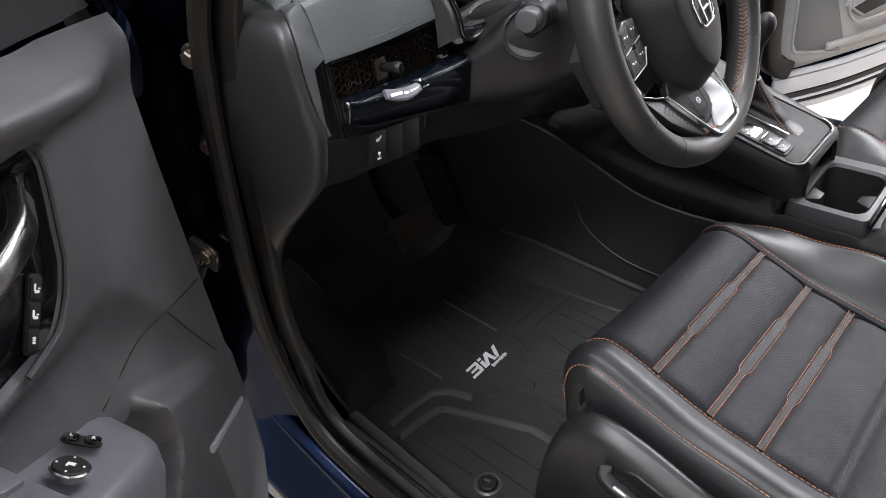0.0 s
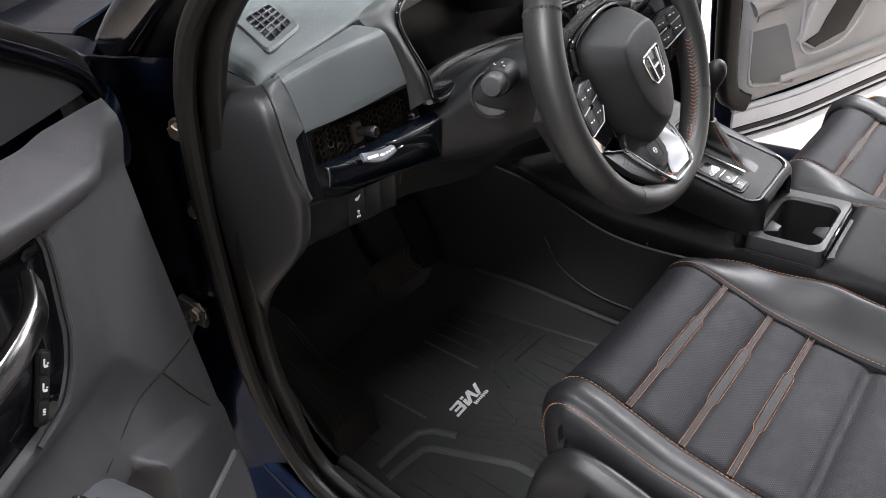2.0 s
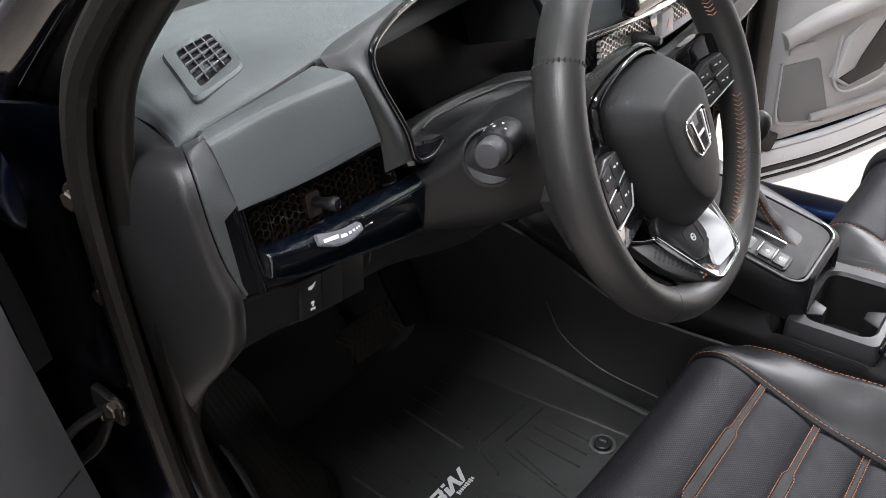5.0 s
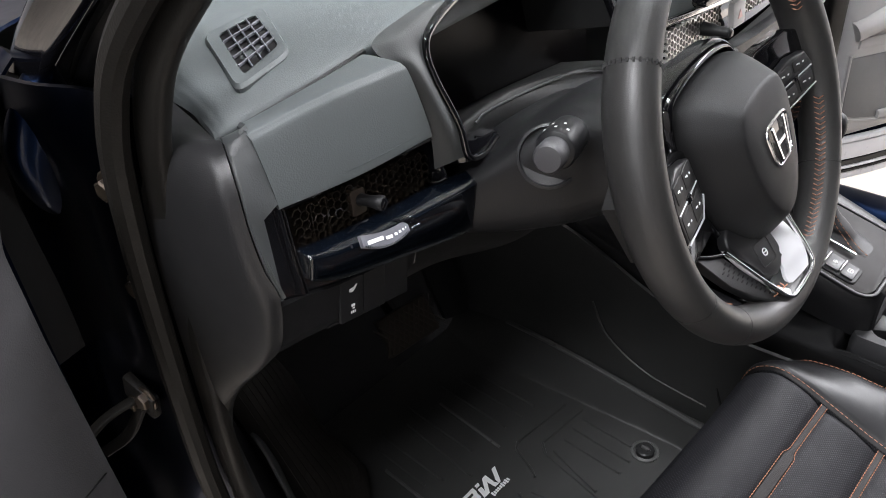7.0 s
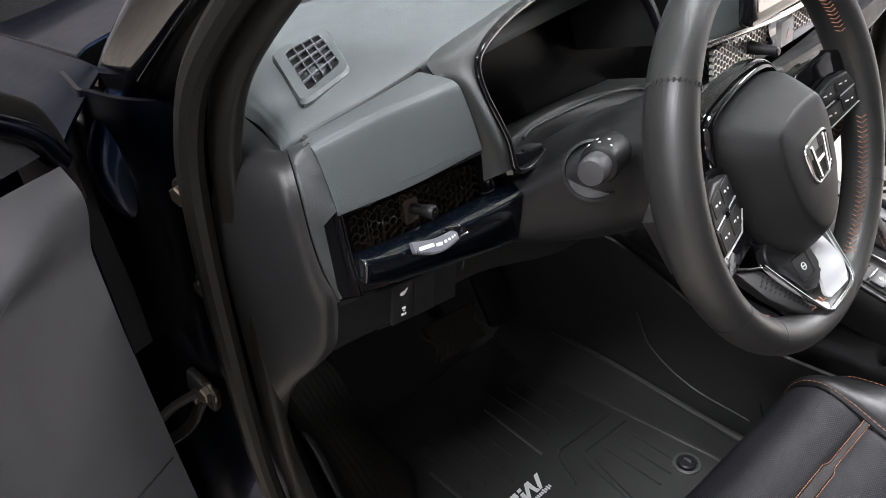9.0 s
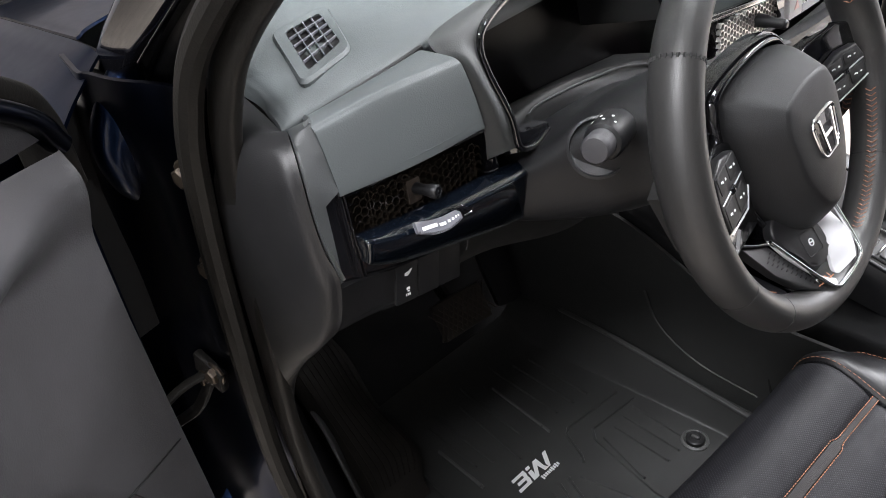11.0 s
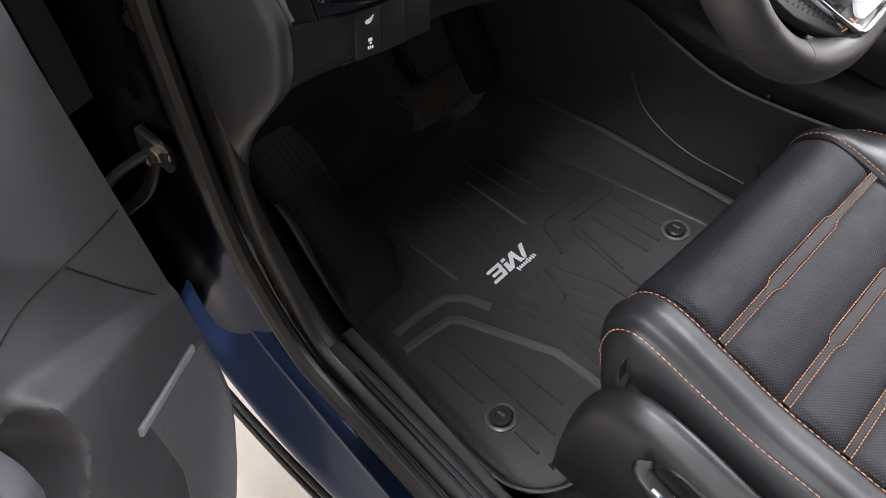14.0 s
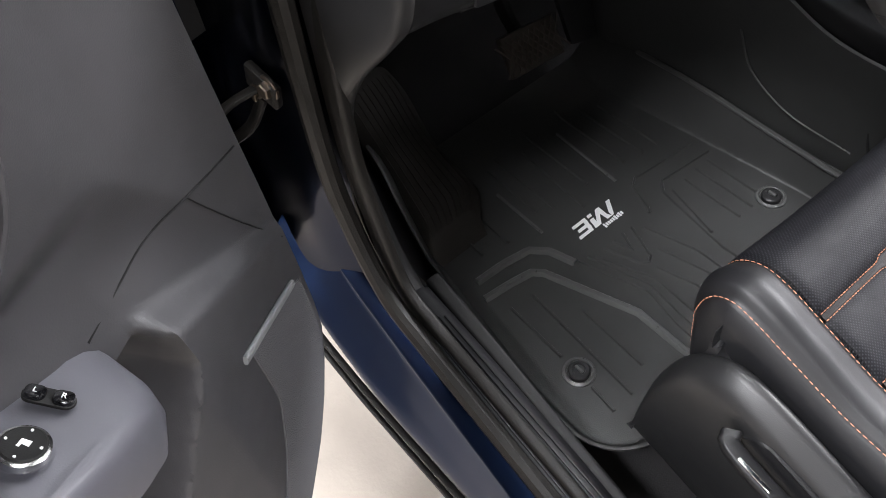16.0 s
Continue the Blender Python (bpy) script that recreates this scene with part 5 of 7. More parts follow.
low_spoke = plate("lower_spoke", [(-0.112, 0.018), (0.070, 0.018), (0.046, -0.015), (0.026, -0.078), (0.014, -0.088), (-0.036, -0.088), (-0.050, -0.078), (-0.085, -0.024)], -0.030, 0.012, GLOSS, wheel, "piano black lower spoke", pose_at=LM)
# silver frame: a broad face that dips inwards on each side, joined by a rounded foot
for s in (-1, 1):
    def side(y, w0, w1, dip):
        """Outer to inner edge of the frame at a height on the spoke."""
        return [LM @ Vector((XC + s * (w0 + (w1 - w0) * f), y, 0.0085 - dip * f ** 1.5 - (0.34 * max(0.0, y + 0.060) if s > 0 else 0.0))) for f in (0, 0.15, 0.4, 0.7, 1.0)]

    b = bmesh.new()
    rows = [side(-0.024, 0.0505, 0.020, 0.006), side(-0.035, 0.0495, 0.0195, 0.006), side(-0.050, 0.0470, 0.0175, 0.007), side(-0.064, 0.0435, 0.011, 0.008), side(-0.074, 0.0385, 0.006, 0.009), side(-0.081, 0.031, 0.004, 0.008)]
    if s < 0:
        rows = [side(-0.006, 0.0515, 0.046, 0.004), side(-0.020, 0.0480, 0.0425, 0.005), side(-0.035, 0.0420, 0.0365, 0.006), side(-0.050, 0.0345, 0.029, 0.006), side(-0.064, 0.0270, 0.018, 0.007), side(-0.074, 0.0215, 0.009, 0.008), side(-0.081, 0.0165, 0.000, 0.008)]
    cols = [spline([r[j] for r in rows], 30) for j in range(5)]
    sheet(b, [[cols[j][i] for j in range(5)] for i in range(30)], 0.003, tuple(-WN))
    part("silver_face", b, SILVERFACE, low_spoke, "satin silver spoke trim")
edge_line = spline([(-0.0725, -0.005, 0), (-0.060, -0.036, 0), (-0.045, -0.070, 0), (-0.038, -0.0805, 0), (-0.028, -0.0850, 0), (0.002, -0.0862, 0), (0.016, -0.0835, 0), (0.0215, -0.076, 0), (0.026, -0.052, 0), (0.0295, -0.024, 0)], 50)
b = bmesh.new()
sweep(b, rounded(0.0032, 0.0042, 0.0012, 4), [LM @ Vector((p.x, p.y, 0.0082)) for p in edge_line], up=tuple(WN))
part("bright_edge", b, CHROME, low_spoke, "bright chrome edge")
wing_edge = ((-0.106, 0.0165), (-0.088, 0.0030), (-0.0725, -0.0060))
for s in (-1,):
    outline = [(x, y) for x, y in ((-0.106, 0.0155), (-0.0735, -0.0075), (-0.060, -0.040), (-0.044, -0.0775), (-0.053, -0.074), (-0.073, -0.054), (-0.088, -0.029))]
    wing = plate("spoke_wing", outline[::-s], -0.004, 0.009, SEATPLASTIC, low_spoke, "dark grey perforated spoke end", 0.002, LM)
    b = bmesh.new()
    sweep(b, rounded(0.0026, 0.004, 0.001, 3), [LM @ Vector((x, y, 0.006)) for x, y in wing_edge], up=tuple(WN))
    part("bright_edge", b, CHROME, wing, "bright chrome edge")
    b = bmesh.new()
    for i in range(11):
        for j in range(3):
            f = (i + 0.5) / 11
            x, y = -0.083 + 0.036 * f + 0.0045 * (j - 1), -0.012 - 0.052 * f + 0.0018 * (j - 1)
            prism(b, rounded(0.0034, 0.0013, 0.0005, 3, x, y), 0.0004, LM @ Matrix.Translation((0, 0, 0.0050)))
    part("slots", b, HARD_DARK, wing, "rows of small slots")
btn = plate("heat_switch", [(p.x, p.y) for p in spline([(-0.060, -0.010, 0), (-0.048, -0.038, 0), (-0.038, -0.056, 0), (-0.018, -0.062, 0), (-0.005, -0.053, 0), (-0.0015, -0.036, 0), (-0.006, -0.022, 0), (-0.020, -0.004, 0), (-0.045, 0.004, 0)], 40, True)], -0.006, 0.0100, HARD, low_spoke, "black heated wheel switch", 0.003, LM)
HS = LM @ Matrix.Translation((-0.024, -0.039, 0.0041)) @ Matrix.Rotation(radians(-12), 4, "Z")
b = bmesh.new()
sweep(b, circle(0.0005, 6), [HS @ Vector((x, y, 0)) for x, y in rounded(0.024, 0.022, 0.003, 4)], True, up=tuple(WN))
part("key_outline", b, HARD_DARK, btn)
b = bmesh.new()
sweep(b, circle(0.0005, 6), [HS @ Vector((x, y, 0.0002)) for x, y in circle(0.0032, 20)], True, up=tuple(WN))
prism(b, rounded(0.0042, 0.0009, 0.0003, 2), 0.0005, HS)
part("symbol", b, MARK, btn, "small white wheel symbol")
b = bmesh.new()
for i in range(6):
    a = radians(257 + 2.0 * i)
    for s in (-1, 1):
        c = rim_at(a, RIM - 0.0165) + WN * 0.008
        stitches(b, [c, c + WN * 0.0040 * s + WV * 0.0035], 0.0044, 0.01, 0.0011, up=tuple(WN))
part("spoke_stitching", b, THREAD, low_spoke, "bright copper stitching")
plate("spoke_back", [(-0.128, 0.030), (-0.118, -0.030), (-0.080, -0.062), (0.080, -0.062), (0.122, -0.050), (0.132, 0.020), (0.100, 0.045), (-0.100, 0.045)][::-1], -0.046, 0.020, HARD_DARK, wheel, "black back of the side spokes")
bm = bmesh.new()
lathe(bm, [(0.080, -0.045), (0.078, -0.02), (0.066, -0.005)], axes(HC, HU, WN), 36)
part("hub_shell", bm, HARD_DARK, wheel)

# ---- centre console ----
console = thing("centre_console", (0.0, 0.5, 0.5), "black centre console with gear lever and cup holders", "console")
bm = bmesh.new()
def con_row(y, w, z, dip=0.0):
    return [(-w + 0.02, y, 0.33), (-w + 0.006, y, 0.52), (-w, y, z - 0.03), (-w + 0.008, y, z - 0.008), (-w + 0.03, y, z - dip), (0, y, z + 0.002 - dip), (w - 0.03, y, z - dip), (w - 0.008, y, z - 0.008), (w, y, z - 0.03), (w + 0.006, y, 0.52), (w + 0.012, y, 0.33)]


sheet(bm, net([con_row(0.0, 0.118, 0.625), con_row(0.30, 0.115, 0.632), con_row(0.378, 0.114, 0.632), con_row(0.398, 0.114, 0.632, 0.10), con_row(0.45, 0.113, 0.632, 0.10), con_row(0.502, 0.112, 0.632, 0.10), con_row(0.522, 0.112, 0.632), con_row(0.56, 0.114, 0.633), con_row(0.60, 0.118, 0.635), con_row(0.75, 0.125, 0.65), con_row(0.92, 0.13, 0.70)], 50, 110), 0.006)
body = part("console_body", bm, CONSOLESKIN, console, "black console flanks")
# raised gear lever housing
bm = bmesh.new()
def house_row(y, w, z):
    return spline([(-w, y, z - 0.075), (-w - 0.004, y, z - 0.03), (-w + 0.006, y, z - 0.004), (-w + 0.02, y, z), (0.02, y, z), (w - 0.01, y, z), (w + 0.004, y, z - 0.02), (w + 0.006, y, z - 0.075)], 30)


rows = [house_row(0.486, 0.060, 0.690), house_row(0.492, 0.072, 0.702), house_row(0.52, 0.082, 0.712), house_row(0.60, 0.092, 0.735), house_row(0.70, 0.10, 0.765), house_row(0.80, 0.10, 0.80)]
cols = [spline([r[j] for r in rows], 30) for j in range(30)]
sheet(bm, [[cols[j][i] for j in range(30)] for i in range(30)], 0.006)
house = part("lever_housing", bm, HARD, console, "black raised gear lever housing")
SL = Vector((0, 0.94, 0.30)).normalized()
HM = axes((-0.017, 0.582, 0.7315), (1, 0, 0), (0, -0.27, 0.96))
bm = bmesh.new()
out = rounded(0.156, 0.194, 0.024, 6, -0.007, 0.004)
sweep(bm, rounded(0.005, 0.005, 0.0014, 3), [HM @ Vector((x, y, 0.003)) for x, y in out], True, up=(0, -0.27, 0.96))
part("plate_border", bm, HARD, house, "black border line")
bm = bmesh.new()
sweep(bm, rounded(0.0026, 0.003, 0.0008, 3), [HM @ Vector((x, y, 0.0058)) for x, y in out[18:24]], up=(0, -0.27, 0.96))
part("corner_chrome", bm, CHROME, house, "chrome corner line")
bm = bmesh.new()
prism(bm, rounded(0.148, 0.186, 0.02, 6, -0.007, 0.004), 0.004, HM, 0.002, 2)
part("lever_plate", bm, LEVERGREY, house, "satin grey lever plate")
bm = bmesh.new()
prism(bm, rounded(0.038, 0.105, 0.008, 4, -0.0575, -0.014), 0.003, HM @ Matrix.Translation((0, 0, 0.004)), 0.001, 1)
tray = part("switch_recess", bm, HARD_DARK, house, "recessed switch row")
# Flat black plate: a deep well's shade put into its colour.
bm = bmesh.new()
prism(bm, rounded(0.030, 0.026, 0.003, 3, -0.0565, 0.000), 0.001, HM @ Matrix.Translation((0, 0, 0.0071)))
part("switch_well", bm, GLOSS, tray, "black plate drawn as a deep well")
for x, y, h in ((-0.0580, -0.0330, 0.0175), (-0.0590, -0.0535, 0.0165)):
    bm = bmesh.new()
    prism(bm, rounded(0.028, h, 0.002, 3, x, y), 0.0028, HM @ Matrix.Translation((0, 0, 0.007)), 0.0008, 2)
    k = part("switch", bm, SEATPLASTIC, tray, "black push switch")
    bm = bmesh.new()
    sweep(bm, circle(0.0004, 6), [HM @ Vector((px + x, py + y, 0.0100)) for px, py in (rounded(0.007, 0.006, 0.0012, 3) if y < -0.04 else circle(0.0027, 16))], True, up=(0, -0.27, 0.96))
    prism(bm, rounded(0.003, 0.0012, 0.0004, 3, x, y), 0.0004, HM @ Matrix.Translation((0, 0, 0.0098)))
    part("symbol", bm, MARK, k, "white symbol")
for y in (-0.0215, -0.0432):
    bm = bmesh.new()
    box(bm, HM @ Vector((-0.0575, y, 0.0100)), (0.027, 0.0026, 0.0035), HM.to_3x3(), 0.0012)
    part("toggle_edge", bm, CHROME, tray, "bright chrome toggle edge")
bm = bmesh.new()
box(bm, HM @ Vector((-0.0205, -0.005, 0.0075)), (0.0045, 0.085, 0.004), HM.to_3x3(), 0.001)
part("chrome_inlay", bm, CHROME, house, "chrome inlay")
# leather gaiter and lever
bm = bmesh.new()
rows = []
for f in np.linspace(0, 1, 30):
    w, l = 0.0235 - 0.0125 * f ** 0.6, 0.062 - 0.050 * f ** 0.7
    c = HM @ Vector((0.0085 - 0.0005 * f, -0.006 + 0.052 * f, 0.005 + 0.050 * f ** 1.4))
    fold = 0.0022 * math.sin(f * 19) * (1 - f)
    rows.append([c + Vector((1, 0, 0)) * (w + fold) * math.copysign(abs(math.cos(q)) ** 0.7, math.cos(q)) + SL * (l + fold) * math.copysign(abs(math.sin(q)) ** 0.7, math.sin(q)) for q in np.linspace(0, 2 * math.pi, 41)[:-1]])
skin(bm, rows, closed_u=True, cap=True)
gaiter = part("gaiter", bm, LEATHER, house, "black leather gear gaiter")
for k in (24, 27):
    bm = bmesh.new()
    stitches(bm, [rows[i][k] + Vector((-0.001, -0.0006, 0.001)) for i in range(1, 29)], 0.0045, 0.0018, 0.0014)
    part("stitching", bm, THREAD_BROWN, gaiter, "copper-brown thread")
bm = bmesh.new()
path = spline([HM @ Vector((0.008, 0.044, 0.050)), HM @ Vector((0.005, 0.054, 0.085)), HM @ Vector((0.002, 0.060, 0.125)), HM @ Vector((0.000, 0.062, 0.160))], 24)
sweep(bm, circle(0.0165, 18), path, up=(1, 0, 0), scale=lambda f: (0.50 + 0.50 * ramp(0.45, 0.75, f)) * math.sqrt(max(0.04, 1 - max(0.0, (f - 0.80) / 0.2) ** 2)))
knob = part("gear_knob", bm, LEATHER, house, "black leather gear knob")
bm = bmesh.new()
sweep(bm, rounded(0.004, 0.006, 0.0015, 3), [HM @ Vector((-0.0085, 0.050, 0.066)), HM @ Vector((-0.0120, 0.056, 0.100)), HM @ Vector((-0.0155, 0.060, 0.128))], up=(1, 0, 0))
part("chrome_inlay", bm, CHROME, knob, "chrome side strip")
# cup holders: a raised frame round a real well
CM = Matrix.Translation((-0.003, 0.4455, 0.634))
bm = bmesh.new()
outer, well = rounded(0.178, 0.122, 0.012, 6, -0.001, 0), rounded(0.130, 0.090, 0.020, 6, -0.006, -0.002)
rows = [[CM @ Vector((x, y, z)) for x, y in o] for o, z in ((outer, -0.030), (outer, -0.004), (rounded(0.172, 0.116, 0.011, 6, -0.001, 0), 0.010), (rounded(0.138, 0.097, 0.022, 6, -0.006, -0.002), 0.011), (well, 0.006))]
skin(bm, rows, closed_u=True)
cup = part("cup_holder", bm, FRAMEGREY, console, "dark grey cup holder frame")
bm = bmesh.new()
skin(bm, [[CM @ Vector((x, y, z)) for x, y in o] for o, z in ((well, 0.006), (rounded(0.125, 0.086, 0.020, 6, -0.006, -0.002), -0.03), (rounded(0.119, 0.081, 0.020, 6, -0.006, -0.002), -0.080))], closed_u=True)
bm.faces.new([v for v in bm.verts][-len(well):])
part("well", bm, HARD_DARK, cup, "deep black twin well")
for s, y in ((-1, 0.048), (0, -0.048)):
    bm = bmesh.new()
    prism(bm, [(-0.026, -0.014), (0.026, -0.014), (0.010, 0.016), (-0.010, 0.016)], 0.070, CM @ Matrix.Translation((-0.006 + s * 0.020, y * 0.82, -0.072)) @ Matrix.Rotation(0 if y < 0 else math.pi, 4, "Z"), 0.004, 2)
    part("spring_tab", bm, HARD, cup, "sprung cup holder tab")
bm = bmesh.new()
prism(bm, [(-0.068, 0.014), (-0.060, -0.004), (-0.030, -0.016), (0.010, -0.020), (0.045, -0.016), (0.060, 0.014)], 0.004, Matrix.Translation((-0.022, 0.365, 0.6345)), 0.001, 2)
part("tray_lid", bm, DOORCARD, console, "grey tray lid behind the cup holders")
bm = bmesh.new()
box(bm, (-0.016, 0.3845, 0.642), (0.150, 0.0045, 0.010), bevel=0.0015)
part("divider", bm, GLOSS, console, "gloss divider bar")
bm = bmesh.new()
sweep(bm, circle(0.0022, 6), spline([(-0.126, 0.66, 0.60), (-0.128, 0.655, 0.54), (-0.128, 0.64, 0.46), (-0.13, 0.60, 0.42)], 20), up=(1, 0, 0))
part("panel_joint", bm, THREAD_DARK, console)
bm = bmesh.new()
box(bm, (0.0, -0.06, 0.69), (0.19, 0.30, 0.13), bevel=0.03, segs=4)
part("armrest", bm, LEATHER, console, "black leather armrest lid")
bm = bmesh.new()
sheet(bm, net([[(-0.135, 0.50, 0.60), (-0.135, 0.72, 0.60), (-0.142, 0.92, 0.68), (-0.157, 1.2, 0.72)], [(-0.129, 0.50, 0.48), (-0.129, 0.72, 0.48), (-0.132, 0.92, 0.52), (-0.152, 1.2, 0.55)], [(-0.111, 0.50, 0.36), (-0.111, 0.72, 0.36), (-0.111, 0.92, 0.37), (-0.127, 1.2, 0.40)]], 30, 16), 0.006)
part("side_lining", bm, RUBBER, console, "black lined console side")
bm = bmesh.new()
sweep(bm, circle(0.0016, 6), spline([(-0.142, 0.86, 0.56), (-0.139, 0.83, 0.50), (-0.133, 0.76, 0.456), (-0.131, 0.66, 0.444)], 24), up=(1, 0, 0))
part("lining_edge", bm, RUBBER_SHEEN, console, "thin lining edge")

# ---- floor mat ----
MZ = 0.336


MAT_LEFT = [(0.50, -0.690), (0.60, -0.692), (0.70, -0.692), (0.776, -0.683), (0.89, -0.664), (0.975, -0.650), (1.128, -0.616), (1.40, -0.575)]


def mat_left(y):
    for (ya, xa), (yb, xb) in zip(MAT_LEFT, MAT_LEFT[1:]):
        if ya <= y <= yb:
            return xa + (xb - xa) * (y - ya) / (yb - ya)
    return MAT_LEFT[0][1]


def rim_foot_x(y):
    """Where the tunnel-side rim rises from the flat of the mat."""
    return -0.1365 - 0.085 * (min(max(y, 0.71), 1.08) - 0.71)


def rim_top_x(y):
    return -0.1265 + 0.030 * (min(max(y, 0.69), 0.96) - 0.69)


def mat_z(x, y):
    """The moulded height of the mat: flat floor, upturned rim with a rounded rear corner, and a sloping toe board."""
    z = MZ
    foot, top = rim_foot_x(y), rim_top_x(y)
    z += (0.064 + 0.010 * ramp(0.70, 0.95, y)) * (0.35 * ramp(foot - 0.004, top, x) + 0.65 * min(1.0, max(0.0, (x - foot) / (top - foot)))) * ramp(1.25, 1.05, y)
    side, rear = max(0.0, 0.085 - (x - mat_left(y))), max(0.0, 0.655 - y)
    near = math.hypot(max(0.0, side), max(0.0, rear)) if side > 0 and rear > 0 else max(side, rear)
    z += 0.042 * ramp(0.060, 0.082, near)
    z += 0.45 * max(0.0, y - 1.08) ** 1.15
    z += 0.05 * ramp(-0.50, -0.56, x) * ramp(0.98, 1.14, y)
    return z


mat = thing("floor_mat", (-0.4, 0.85, MZ), "black moulded rubber floor mat with raised ridges", "floor mat")
bm = bmesh.new()
rows = []
# Mat ends early so the darker carpet draws the toe board's shade.
for y in np.linspace(0.570, 1.165, 110):
    x0 = mat_left(y) + 0.085 - math.sqrt(max(0.0, 0.085 ** 2 - max(0.0, 0.655 - y) ** 2))
    row = []
    for f in np.linspace(0, 1, 170):
        x = x0 + (rim_top_x(y) + 0.003 - x0) * (0.30 * f + 0.35 * (1 - math.cos(math.pi * f)))
        row.append(Vector((x, y, mat_z(x, y))))
    rows.append(row)
sheet(bm, rows, 0.004, (0, 0, -1))
part("mat_sheet", bm, RUBBER, mat)


def ridge(points, width, height, label="", name="ridge", material=RUBBER):
    b = bmesh.new()
    w, h = width / 2, height
    path = []
    for p, q in zip(points, points[1:]):
        k = max(2, int((Vector(q) - Vector(p)).length / 0.012))
        path += [Vector(p).lerp(Vector(q), i / k) for i in range(k)]
    path.append(Vector(points[-1]))
    path = [Vector((p.x, p.y, mat_z(p.x, p.y))) for p in path]
    sweep(b, [(-w, -0.002), (-w * 0.85, h * 0.6), (-w * 0.5, h), (w * 0.5, h), (w * 0.85, h * 0.6), (w, -0.002)], path)
    return part(name, b, material, mat, label)


# two broad steps by the heel, the cell outlines and the fine ribs
ridge([(-0.608, 0.922), (-0.560, 0.920), (-0.512, 0.912), (-0.492, 0.890), (-0.480, 0.847)], 0.0125, 0.0075, "broad raised heel ridge, greyed for its sheen", material=RUBBER_SHEEN)
ridge([(-0.620, 0.891), (-0.575, 0.886), (-0.538, 0.879), (-0.526, 0.866), (-0.480, 0.724), (-0.482, 0.640), (-0.486, 0.56)], 0.0125, 0.0075, "broad raised heel ridge, greyed for its sheen", material=RUBBER_SHEEN)
for line in ([(-0.603, 0.853), (-0.608, 0.748)], [(-0.564, 0.850), (-0.573, 0.744), (-0.581, 0.645)], [(-0.6115, 0.688), (-0.616, 0.645)], [(-0.532, 0.782), (-0.539, 0.666)],
             [(-0.473, 0.847), (-0.442, 0.739), (-0.456, 0.674), (-0.462, 0.58)], [(-0.458, 0.842), (-0.430, 0.744), (-0.440, 0.684), (-0.446, 0.58)], [(-0.449, 0.835), (-0.417, 0.748), (-0.422, 0.692), (-0.428, 0.58)],
             [(-0.429, 0.836), (-0.412, 0.782), (-0.402, 0.774), (-0.391, 0.780), (-0.370, 0.835)], [(-0.410, 0.836), (-0.402, 0.805), (-0.388, 0.838)],
             [(-0.400, 0.76), (-0.385, 0.70), (-0.390, 0.58)], [(-0.372, 0.78), (-0.355, 0.70), (-0.360, 0.58)], [(-0.356, 0.822), (-0.335, 0.74), (-0.338, 0.58)],
             [(-0.164, 0.857), (-0.265, 0.867), (-0.281, 0.849), (-0.305, 0.719), (-0.302, 0.58)], [(-0.170, 0.887), (-0.290, 0.900), (-0.303, 0.892), (-0.322, 0.845), (-0.330, 0.835)],
             [(-0.180, 0.846), (-0.184, 0.750)], [(-0.208, 0.846), (-0.212, 0.735)], [(-0.237, 0.843), (-0.241, 0.735)], [(-0.268, 0.842), (-0.294, 0.745)]):
    ridge(line, 0.0046, 0.0042)
for x0, x1, ya, yb in ((-0.304, -0.316, 1.06, 0.917), (-0.469, -0.473, 1.030, 0.923)):
    ridge([(x0, ya), (x1, yb)], 0.0050, 0.0040, "longer raised rib", material=RUBBER_SHEEN)
for x0, x1, ya, yb in ((-0.420, -0.425, 1.09, 0.945), (-0.345, -0.352, 1.10, 0.945), (-0.375, -0.391, 1.07, 0.915), (-0.236, -0.239, 1.07, 0.929), (-0.270, -0.276, 1.10, 0.935), (-0.205, -0.207, 1.06, 0.925), (-0.520, -0.524, 1.05, 0.945),
                       (-0.565, -0.568, 1.03, 0.955), (-0.445, -0.450, 1.08, 0.960)):
    ridge([(x0, ya), (x1, yb)], 0.0046, 0.0042)
# the sharp upper edge of the tunnel-side rim
bm = bmesh.new()
sweep(bm, rounded(0.008, 0.006, 0.002, 3), spline([(x - 0.006, y, mat_z(x, y) + 0.0015) for x, y in ((rim_top_x(y), y) for y in (0.575, 0.65, 0.72, 0.80, 0.88, 0.95, 1.00, 1.05))], 40))
part("rim_edge", bm, RUBBER_SHEEN, mat, "upper edge of the rim, paled for its glint")


# domed footrest with fine ribs at the outer front corner
def rest(u, y):
    """The footrest's skin: u from its outer to its inner edge."""
    left = mat_left(y) + 0.010
    right = -0.535 + 0.036 * ramp(0.985, 1.045, y) + 0.030 * ramp(1.12, 1.28, y)
    side = 1 - abs(2 * u - 1) ** 5
    rise = 0.350 + 0.29 * (y - 0.985) + 0.030 * side * ramp(0.980, 1.010, y)
    return Vector((left + (right - left) * u, y, rise - 0.02 * ramp(0.99, 0.975, y)))


bm = bmesh.new()
sheet(bm, [[rest(u, y) for u in np.linspace(0, 1, 40)] for y in np.linspace(0.975, 1.29, 50)], 0.006, (0, 0, -1))
footrest = part("footrest", bm, FOOTRUBBER, mat, "dull brown-black ribbed footrest")
for i in range(9):
    bm = bmesh.new()
    sweep(bm, circle(0.0011, 6), [rest(0.14 + 0.09 * i, y) + Vector((0, 0, 0.0004)) for y in np.linspace(1.005, 1.27, 24)])
    part("rib", bm, FOOTRUBBER, footrest)


